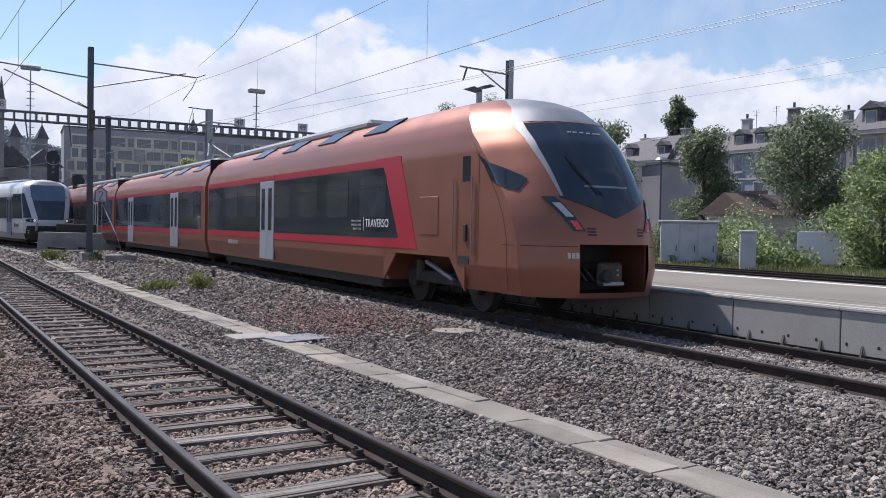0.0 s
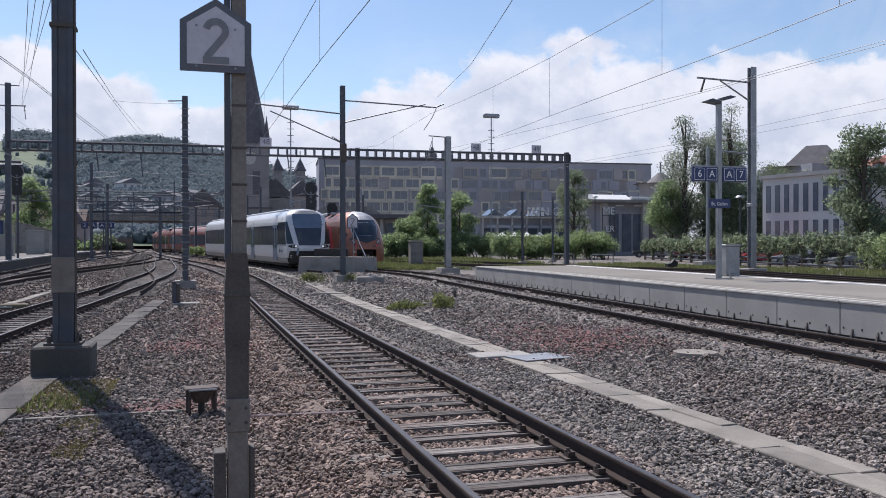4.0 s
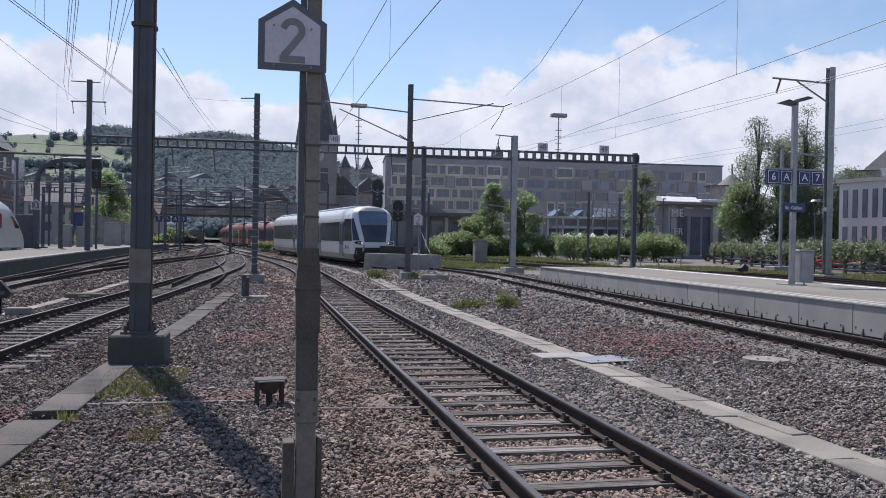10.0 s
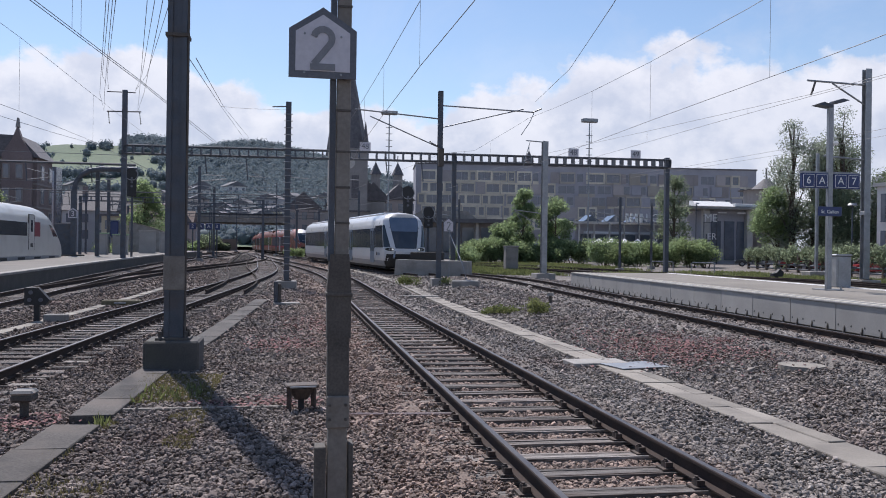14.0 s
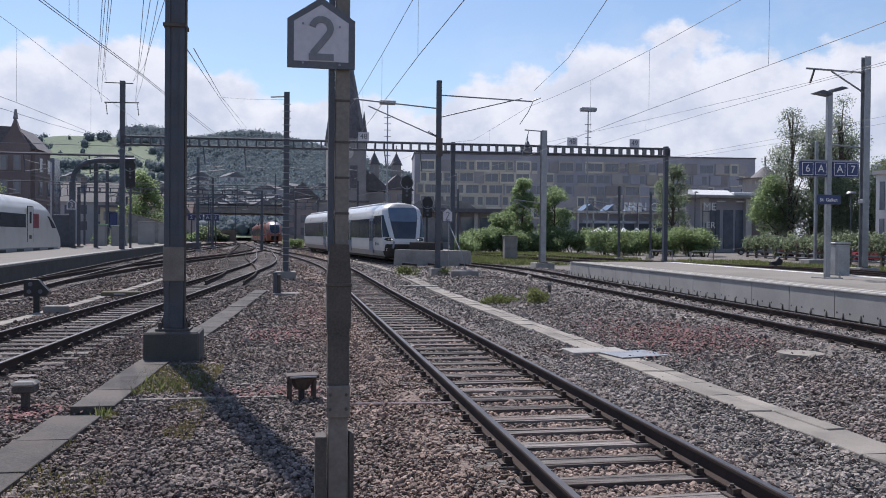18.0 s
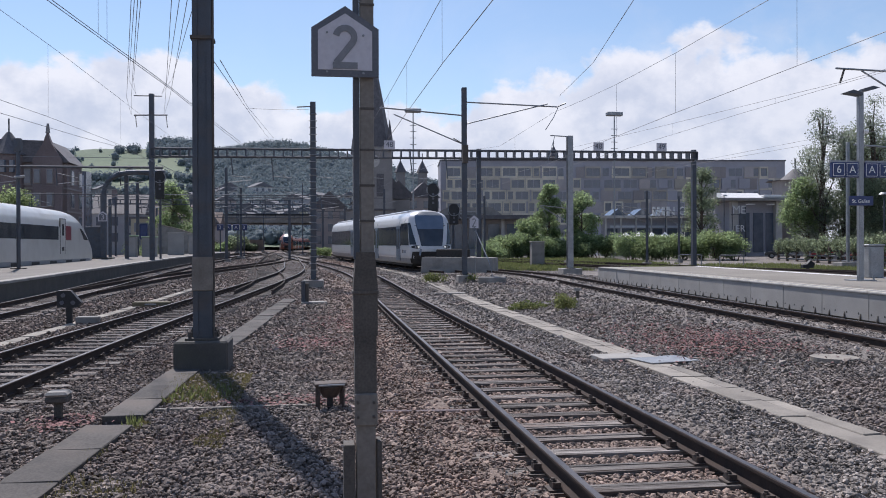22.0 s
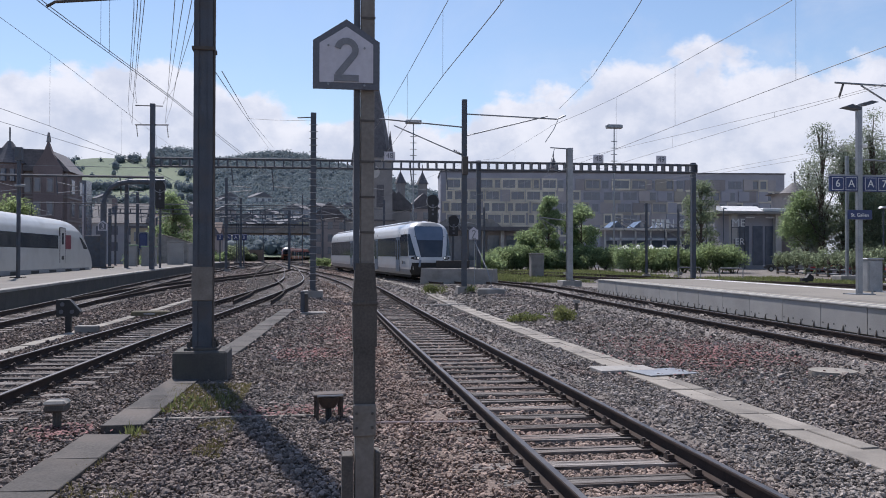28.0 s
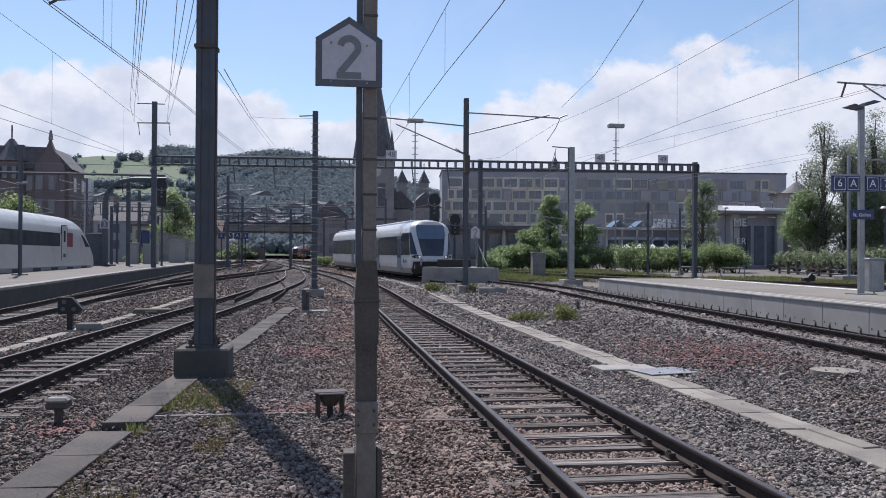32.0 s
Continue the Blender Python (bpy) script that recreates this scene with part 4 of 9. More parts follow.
class Shell:
    """A rail car's skin: half-width by height, and a nose whose set-back is given by height and by side."""

    def __init__(self, width, centre, side, power):
        self.w, self.c, self.s, self.p = width, centre, side, power
        self.zs = [a for a, b in width]

    def nose(self, a, z, out=0.0):
        over = max(0.0, abs(a) - 1)            # past the corner the skin runs on along the flank
        if over:
            sg = 1 if a > 0 else -1
            return Vector((sg * (interp(self.w, z) + out), interp(self.c, z) + interp(self.s, z) + over * 1.4, z))
        d = interp(self.c, z) + interp(self.s, z) * abs(a) ** self.p
        x = interp(self.w, z) * a
        dz, da = 0.03, 0.02
        p = Vector((x, d, z))
        if out:
            pz = Vector((interp(self.w, z + dz) * a, interp(self.c, z + dz) + interp(self.s, z + dz) * abs(a) ** self.p, z + dz))
            b = a + da if a < 0 else a - da
            pa = Vector((interp(self.w, z) * b, interp(self.c, z) + interp(self.s, z) * abs(b) ** self.p, z))
            nrm = (pz - p).cross(pa - p)
            if nrm.length > 1e-9:
                nrm.normalize()
                if nrm.y > 0:
                    nrm = -nrm
                p += nrm * out
        return p

    def nose_mesh(self, z0, z1, nz=40, na=28, hole=None):
        bm = bmesh.new()
        rows = [[bm.verts.new(self.nose(-1 + 2 * i / na, z0 + (z1 - z0) * j / nz)) for i in range(na + 1)] for j in range(nz + 1)]
        for j in range(nz):
            for i in range(na):
                if hole and abs(-1 + 2 * (i + 0.5) / na) < hole[0] and hole[1] < z0 + (z1 - z0) * (j + 0.5) / nz < hole[2]:
                    continue
                bm.faces.new((rows[j][i], rows[j][i + 1], rows[j + 1][i + 1], rows[j + 1][i]))
        return bm

    def patch(self, z0, z1, left, right, out=0.012, nz=12, na=10):
        """A thin plate on the nose between heights z0, z1 and the side limits left(z), right(z)."""
        bm = bmesh.new()
        lay = []
        for o in (out, -0.02):
            rows = []
            for j in range(nz + 1):
                z = z0 + (z1 - z0) * j / nz
                a0, a1 = left(j / nz), right(j / nz)
                rows.append([bm.verts.new(self.nose(a0 + (a1 - a0) * i / na, z, o)) for i in range(na + 1)])
            lay.append(rows)
        for j in range(nz):
            for i in range(na):
                f = lay[0]
                bm.faces.new((f[j][i], f[j][i + 1], f[j + 1][i + 1], f[j + 1][i]))
        rim = [(j, 0) for j in range(nz + 1)] + [(nz, i) for i in range(1, na + 1)] + [(j, na) for j in range(nz - 1, -1, -1)] + [(0, i) for i in range(na - 1, 0, -1)]
        for (j, i), (k, l) in zip(rim, rim[1:] + rim[:1]):
            bm.faces.new((lay[0][j][i], lay[0][k][l], lay[1][k][l], lay[1][j][i]))
        for v in [v for v in bm.verts if not v.link_faces]:
            bm.verts.remove(v)
        return bm

    def body(self, length, z0, z1, with_nose, start=None):
        """The long skin behind the nose, closed at the far end."""
        zs = [z0 + (z1 - z0) * j / 36 for j in range(37)]
        bm = bmesh.new()
        front, back = [], []
        for z in zs:
            y = interp(self.c, z) + interp(self.s, z) if with_nose else (start or 0.0)
            front.append((interp(self.w, z), y, z))
        loop = [(-x, y, z) for x, y, z in front] + [(x, y, z) for x, y, z in reversed(front)]
        a = [bm.verts.new(p) for p in loop]
        b = [bm.verts.new((p[0], length, p[2])) for p in loop]
        n = len(loop)
        for k in range(n):
            if not (k == len(front) - 1 and loop[k][0] == 0):
                bm.faces.new((a[k], a[(k + 1) % n], b[(k + 1) % n], b[k]))
        bm.faces.new(b)
        if not with_nose:
            bm.faces.new(a[::-1])
        bmesh.ops.recalc_face_normals(bm, faces=bm.faces)
        return bm


def side_plate(root, name, mat, y0, y1, z0, z1, w, label="", out=0.012, slant=0.0, sides=(-1, 1)):
    """A thin plate on each flank; slant moves the upper front corner back."""
    obs = []
    for s in sides:
        x = s * w
        bm = bmesh.new()
        prism(bm, [(y0, z0), (y1, z0), (y1, z1), (y0 + slant, z1)], min(x - s * 0.03, x + s * out), max(x - s * 0.03, x + s * out), axis="x")
        obs.append(part(name, bm, mat, root, label))
    return obs


def bogie(root, y, gauge=0.7535, wheel=0.43, base=2.5):
    b = part("bogie", bmesh_join([lambda m: box(m, -0.98, -0.84, y - 1.5, y + 1.5, 0.42, 0.66, 0.03), lambda m: box(m, 0.84, 0.98, y - 1.5, y + 1.5, 0.42, 0.66, 0.03),
                                  lambda m: box(m, -0.84, 0.84, y - 0.3, y + 0.3, 0.4, 0.62)]), underframe, root, "dark bogie frame")
    for dy in (-base / 2, base / 2):
        for s in (-1, 1):
            bm = T([(s * (gauge - 0.05), y + dy, wheel), (s * (gauge + 0.07), y + dy, wheel)], wheel, 24)
            tube(bm, [(s * (gauge - 0.09), y + dy, wheel), (s * (gauge - 0.05), y + dy, wheel)], wheel + 0.03, 24)
            part("wheel", bm, rail_dull, b, "worn steel wheel")
            part("axle_box", B(s * 0.91 - 0.1, s * 0.91 + 0.1, y + dy - 0.16, y + dy + 0.16, 0.32, 0.58, bevel=0.03), underframe, b)
            part("coil_spring", T([(s * 0.95, y + dy - 0.3, 0.55), (s * 0.95, y + dy - 0.3, 0.86)], 0.09, 10), iron, b)
    part("damper", T([(-1.05, y - 0.6, 0.55), (-1.05, y + 0.5, 0.85)], 0.05, 8), galv, b)
    part("damper", T([(1.05, y - 0.6, 0.55), (1.05, y + 0.5, 0.85)], 0.05, 8), galv, b)
    return b


def bmesh_join(calls):
    bm = bmesh.new()
    for c in calls:
        c(bm)
    return bm


# the copper-red multiple unit
RED = Shell([(0.32, 1.22), (0.5, 1.33), (0.9, 1.41), (2.9, 1.41), (3.24, 1.34), (3.5, 1.22), (3.72, 1.02), (3.87, 0.78), (3.98, 0.45), (4.04, 0.02)],
            [(0.32, 0.36), (0.5, 0.28), (0.9, 0.22), (1.35, 0.24), (1.75, 0.33), (2.05, 0.46), (2.5, 0.70), (3.0, 1.02), (3.4, 1.42), (3.65, 1.80), (3.85, 2.4), (3.96, 3.0), (4.04, 4.0)],
            [(0.32, 0.72), (0.9, 0.78), (1.5, 0.84), (2.0, 0.94), (2.6, 1.12), (3.2, 1.38), (3.5, 1.4), (3.75, 1.3), (3.95, 1.1), (4.04, 0.6)], 3.0)


def door_pair(root, y, z0, z1, w, mat, leaf=0.66):
    for k in (-1, 1):
        for s in (-1, 1):
            x = s * w
            y0, y1 = (y - leaf, y - 0.012) if k < 0 else (y + 0.012, y + leaf)
            d = part("door", B(min(x - s * 0.02, x + s * 0.022), max(x - s * 0.02, x + s * 0.022), y0, y1, z0, z1, bevel=0.008), mat, root, "pale silver sliding door leaf")
            part("window", B(min(x, x + s * 0.03), max(x, x + s * 0.03), (y0 + y1) / 2 - 0.17, (y0 + y1) / 2 + 0.17, z0 + 0.85, z1 - 0.2, bevel=0.01), glass, d)


def text_bars(root, x, y0, z, n, size, mat, s=-1, gap=1.35):
    """A row of small bars in place of lettering that cannot be read."""
    for k in range(n):
        part("lettering_bar", B(x - 0.002, x + 0.002, y0 + k * size * gap, y0 + k * size * gap + size * 0.8, z, z + size * 1.3), mat, root)


def red_car(front, length, doors, group):
    root = thing("train_car", "copper-red railcar with a sloped nose and dark windscreen" if front else "copper-red middle railcar with dark window band",
                 "train", group=group)
    w = 1.41
    part("body", RED.body(length - 0.45, 1.0 if front else 0.42, 4.04, front), copper, root, "metallic copper-red bodyshell", smooth=True)
    y0 = 0.5
    if front:       # lower flanks leave the bogie free
        part("lower_flank", RED.body(2.75, 0.46, 1.0, True), copper, root, "copper lower flank", smooth=True)
        part("lower_flank", RED.body(length - 0.45, 0.42, 1.0, False, 6.05), copper, root, "copper lower flank", smooth=True)
        for s in (-1, 1):
            part("arch_edge", prism(bmesh.new(), [(2.7, 0.42), (2.7, 1.02), (3.3, 1.02)], min(s * 1.36, s * 1.405), max(s * 1.36, s * 1.405), axis="x"), copper, root)
            part("arch_edge", prism(bmesh.new(), [(6.1, 0.42), (6.1, 1.02), (5.5, 1.02)], min(s * 1.36, s * 1.405), max(s * 1.36, s * 1.405), axis="x"), copper, root)
    if front:
        part("nose", RED.nose_mesh(0.46, 4.04, 42, 28, (0.5, 0.52, 1.31)), copper, root, "rounded metallic copper nose", smooth=True)
        part("roof_cap", RED.patch(3.36, 3.99, lambda t: -0.74 + 0.08 * t, lambda t: 0.74 - 0.08 * t, 0.008), roof_silver, root, "silver-grey cap above the windscreen", smooth=True)
        part("windscreen", RED.patch(2.06, 3.33, lambda t: -0.57 - 0.09 * t, lambda t: 0.57 + 0.09 * t, 0.012, 16, 16), screen_glass, root, "large dark sloping windscreen", smooth=True)
        part("windscreen_point", RED.patch(1.74, 2.06, lambda t: -0.02 - 0.60 * t, lambda t: 0.02 + 0.60 * t, 0.016), glass, root, "black pointed panel under the windscreen", smooth=True)
        for s in (-1, 1):
            def edge(inner, outer):
                """Side limits of a patch on this side of the nose, given by distance from the middle."""
                return ((lambda t: -outer(t)), (lambda t: -inner(t))) if s < 0 else (inner, outer)
            part("pillar", RED.patch(2.08, 3.36, *edge(lambda t: 0.575 + 0.09 * t, lambda t: 0.60 + 0.145 * t), 0.009, 16, 3), roof_silver, root, "silver windscreen edge", smooth=True)
            hl = part("headlight", RED.patch(1.52, 2.06, *edge(lambda t: 0.42 + 0.23 * t, lambda t: 0.55 + 0.21 * t), 0.016), glass, root, "black slanted headlight", smooth=True)
            part("lamp", RED.patch(1.54, 1.68, *edge(lambda t: 0.455 + 0.05 * t, lambda t: 0.52 + 0.05 * t), 0.022, 4, 3), tail_lamp, hl, "red tail lamp")
            part("lamp", RED.patch(1.74, 1.96, *edge(lambda t: 0.53 + 0.09 * t, lambda t: 0.60 + 0.09 * t), 0.022, 4, 3), lens_grey, hl, "clear lamp lens")
            for k in range(3):
                part("vent_slit", RED.patch(1.45 + 0.05 * k, 1.475 + 0.05 * k, *edge(lambda t: 0.30, lambda t: 0.40), 0.008, 2, 3), black, root)
            part("cab_window", RED.patch(2.17, 2.84, *edge(lambda t: 0.90 - 0.30 * t if t < 0.3 else 0.81 + 0.33 * (t - 0.3) / 0.7, lambda t: 0.92 + 0.22 * min(1, t / 0.28)), 0.012, 14), glass, root, "dark pointed cab window", smooth=True)
            part("panel_joint", RED.patch(1.27, 1.282, *edge(lambda t: 0.52, lambda t: 1.30), 0.003, 2, 12), underframe, root)
            part("panel_joint", RED.patch(0.50, 3.3, *edge(lambda t: 1.26 - 0.18 * t, lambda t: 1.268 - 0.18 * t), 0.003, 20, 1), underframe, root)
        bay = bmesh.new()
        box(bay, -0.72, 0.72, 1.25, 1.35, 0.46, 1.36)
        box(bay, -0.72, 0.72, 0.42, 1.3, 1.31, 1.36)
        box(bay, -0.72, 0.72, 0.42, 1.3, 0.46, 0.515)
        part("coupler_bay", bay, black, root, "open dark coupler bay")
        for s in (-1, 1):
            part("bay_cheek", B(s * 0.70 - 0.02, s * 0.70 + 0.02, 0.40, 1.3, 0.47, 1.33), copper, root, "copper inner cheek of the bay")
        cp = part("coupler", box(T([(0, 0.50, 0.80), (0, 1.3, 0.80)], 0.13, 12), -0.25, 0.25, 0.41, 0.53, 0.64, 1.02, 0.04), iron, root, "dark automatic coupler")
        part("coupler_cone", T([(-0.12, 0.33, 0.80), (-0.12, 0.43, 0.80)], 0.10, 14, r1=0.12), underframe, cp)
        part("coupler_plate", B(-0.18, 0.24, 0.38, 0.405, 0.655, 0.71), galv, cp)
        for z in (0.82, 0.9):
            part("coupler_pin", T([(0.12, 0.39, z), (0.12, 0.415, z)], 0.022, 8), galv, cp)
        for x in (-0.5, -0.36):
            part("hose", T([(x, 1.0, 1.05), (x - 0.02, 0.6, 0.9), (x + 0.08, 0.5, 0.72)], 0.022, 6), underframe, cp)
        wp = part("wiper", T([RED.nose(-0.12, 2.10, 0.03), RED.nose(-0.30, 2.35, 0.04), RED.nose(-0.42, 2.70, 0.03)], 0.014, 6), black, root, "long black wiper")
        part("wiper_arm", T([RED.nose(-0.18, 2.10, 0.03), RED.nose(-0.40, 2.55, 0.04)], 0.010, 6), black, wp)
        part("dashboard_edge", RED.patch(2.22, 2.255, lambda t: -0.32, lambda t: 0.30, 0.014, 2, 8), galv, root, "pale strip seen behind the windscreen")
        for a in (-0.24, -0.16, -0.06, 0.04, 0.14, 0.2):
            p = RED.nose(a, 3.16, 0.016)
            part("lettering_bar", B(p.x - 0.04, p.x + 0.04, p.y - 0.006, p.y, p.z - 0.009, p.z + 0.009), white_paint, root)
        for k in range(3):
            part("number_bar", RED.patch(1.09, 1.18, lambda t: -0.62 + 0.042 * k, lambda t: -0.59 + 0.042 * k, 0.006, 2, 2), lens_grey, root)
        # cab door with long handrails and small hatches
        side_plate(root, "cab_door", copper, 2.25, 3.0, 0.98, 2.86, w, "narrow cab door", 0.005)
        for s in (-1, 1):
            part("handrail", T([(s * 1.45, 2.42, 1.08), (s * 1.45, 2.42, 2.42)], 0.014, 6), galv, root, "chrome handrail")
            part("handrail", T([(s * 1.45, 3.08, 1.08), (s * 1.45, 3.08, 2.42)], 0.014, 6), galv, root, "chrome handrail")
            part("door_handle", B(s * 1.43 - 0.02, s * 1.43 + 0.02, 2.62, 2.72, 1.3, 1.6, bevel=0.01), underframe, root)
            part("hatch", B(min(s * 1.40, s * 1.422), max(s * 1.40, s * 1.422), 3.7, 4.45, 1.40, 2.12, bevel=0.006), copper, root, "service hatch")
            part("step_recess", B(min(s * 1.39, s * 1.418), max(s * 1.39, s * 1.418), 2.55, 2.92, 0.90, 1.04), black, root)
        side_plate(root, "cab_side_window", glass, 2.55, 2.80, 2.36, 2.80, w, "", 0.012)
        for s in (-1, 1):
            band = prism(bmesh.new(), [(4.55, 1.10), (5.8, 1.10), (6.6, 2.98), (5.35, 2.98)], min(s * (w - 0.03), s * (w + 0.006)), max(s * (w - 0.03), s * (w + 0.006)), axis="x")
            part("red_band", band, train_red, root, "red slanted end of the window band")
        y0 = 5.25
    end = length - 0.55
    side_plate(root, "lower_red_stripe", train_red, y0 - (0.3 if front else 0), end, 1.10, 1.28, w - 0.001, "red stripe below the windows", 0.009)
    side_plate(root, "upper_red_stripe", train_red, y0 + (0.7 if front else 0), end, 2.80, 2.96, w - 0.001, "red stripe above the windows", 0.009)
    # window band, split by doors
    cuts = [y0 + (0.15 if front else 0.1)] + [c for d in doors for c in (d - 0.72, d + 0.72)] + [end - 0.05]
    for k in range(0, len(cuts), 2):
        a, b = cuts[k], cuts[k + 1]
        if b - a < 0.4:
            continue
        side_plate(root, "window_band", glass, a, b, 1.30, 2.78, w, "dark window band", 0.008, 0.75 if front and k == 0 else 0.0)
        n = max(1, int((b - a) / 2.0))
        for i in range(n):
            c = a + (b - a) * (i + 0.5) / n + (0.3 if front and k == 0 else 0)
            side_plate(root, "window_pane", pane_glass, c - 0.72, c + 0.66, 1.72, 2.62, w, "", 0.016)
            side_plate(root, "window_bar", black, c - 0.72, c + 0.66, 2.38, 2.405, w, "", 0.020)
    for d in doors:
        door_pair(root, d, 0.50, 2.80, w, silver)
        side_plate(root, "door_header", train_red, d - 0.7, d + 0.7, 2.86, 2.92, w, "", 0.02)
    if front:
        for z, n in ((1.48, 7), (1.57, 9), (1.66, 9)):
            text_bars(root, -1.431, 7.30, z - 0.03, n, 0.035, lens_grey, gap=1.9)
        part("divider", B(-1.432, -1.43, 7.14, 7.155, 1.44, 1.74), white_paint, root)
        cu = bpy.data.curves.new("name_lettering", "FONT")
        cu.body, cu.size, cu.extrude = "TRAVERSO", 0.25, 0.002
        cu.align_x = "LEFT"
        o = new("name_lettering", cu)
        o.parent = root
        o.matrix_basis = pose(-1.433, 7.05, 1.52, 90, 0, -90)
        cu.materials.append(white_paint)
        text_bars(root, -1.424, 17.6, 0.86, 9, 0.10, lens_grey)
    # roof: fairings and dark panels
    part("roof_fairing", B(-0.72, 0.72, 8.6 if front else 0.8, length - 1.2, 3.86, 4.12, bevel=0.09), train_grey, root, "roof equipment fairing")
    for k in range(int((length - 8) / 3.0)):
        yy = (6.2 if front else 1.2) + 3.0 * k
        for s in (-1, 1):
            o = part("roof_panel", prism(bmesh.new(), [(-0.2, yy), (0.2, yy + 0.5), (0.2, yy + 1.7), (-0.2, yy + 1.2)], -0.03, 0.012, axis="z"), screen_glass, root, "dark roof panel")
            o.matrix_basis = pose(s * 1.0, 0, 3.752, 0, 0, 0) @ (Matrix.Rotation(radians(42), 4, "Y") if s > 0 else Matrix.Scale(-1, 4, (1, 0, 0)) @ Matrix.Rotation(radians(42), 4, "Y"))
    part("underframe", B(-1.2, 1.2, 6.6 if front else 0.3, length - 2.4, 0.2, 0.45, bevel=0.03), underframe, root, "dark underfloor equipment")
    bogie(root, 4.3 if front else length - 0.2)
    if front:
        bogie(root, length - 0.2)
    part("gangway", bmesh_join([lambda m: box(m, -1.22 + 0.04 * (k % 2), 1.22 - 0.04 * (k % 2), length - 0.46 + 0.1 * k, length - 0.36 + 0.1 * k, 0.6, 3.95) for k in range(5)]), black, root, "black bellows between cars")
    return root


roof_silver = material("roof_silver", (0.24, 0.25, 0.27), (0.32, 0.33, 0.35), rough=0.48, metal=0.5, scale=2, bump=0, obj=True)
lens_grey = material("lens_grey", (0.42, 0.40, 0.39), (0.52, 0.50, 0.48), rough=0.3, scale=3, bump=0, obj=True)
tail_lamp = glow("tail_lamp", (0.5, 0.05, 0.05), 0.12)
pane_glass = glass_dark("pane_glass", (0.035, 0.04, 0.045), 0.06)
RED_CARS = []
first = red_car(True, 22.3, [14.4], "copper-red train")
mid = red_car(False, 19.0, [4.8, 14.2], "copper-red train")
RED_CARS = [(first, 0.0, 22.3), (mid, 22.35, 19.0)]
for k in range(1, 6):
    RED_CARS.append((copy_thing(mid, Matrix()), 22.35 + 19.05 * k, 19.0))

# pantograph on the second car
pg = part("pantograph", bmesh_join([lambda m: tube(m, [(-0.5, 3.0, 4.3), (0.0, 4.6, 5.0), (0, 3.2, 5.7)], 0.04, 6), lambda m: tube(m, [(0.5, 3.0, 4.3), (0.0, 4.6, 5.0)], 0.04, 6),
                                    lambda m: tube(m, [(-0.9, 3.1, 5.62), (-0.6, 3.2, 5.74), (0.6, 3.2, 5.74), (0.9, 3.1, 5.62)], 0.03, 6)]), galv, mid, "raised pantograph")

# the white and blue-grey regional unit that stands at the buffer block
GTW = Shell([(0.30, 1.2), (0.5, 1.36), (0.9, 1.48), (2.6, 1.48), (3.2, 1.45), (3.6, 1.36), (3.85, 1.18), (4.02, 0.9), (4.12, 0.5), (4.16, 0.02)],
            [(0.30, 0.2), (0.9, 0.06), (1.4, 0.0), (2.0, 0.16), (2.6, 0.38), (3.2, 0.62), (3.7, 0.86), (4.0, 1.15), (4.16, 2.2)],
            [(0.30, 0.45), (0.9, 0.45), (1.4, 0.45), (2.0, 0.45), (2.6, 0.45), (3.2, 0.45), (3.7, 0.45), (4.0, 0.5), (4.16, 0.4)], 4.0)


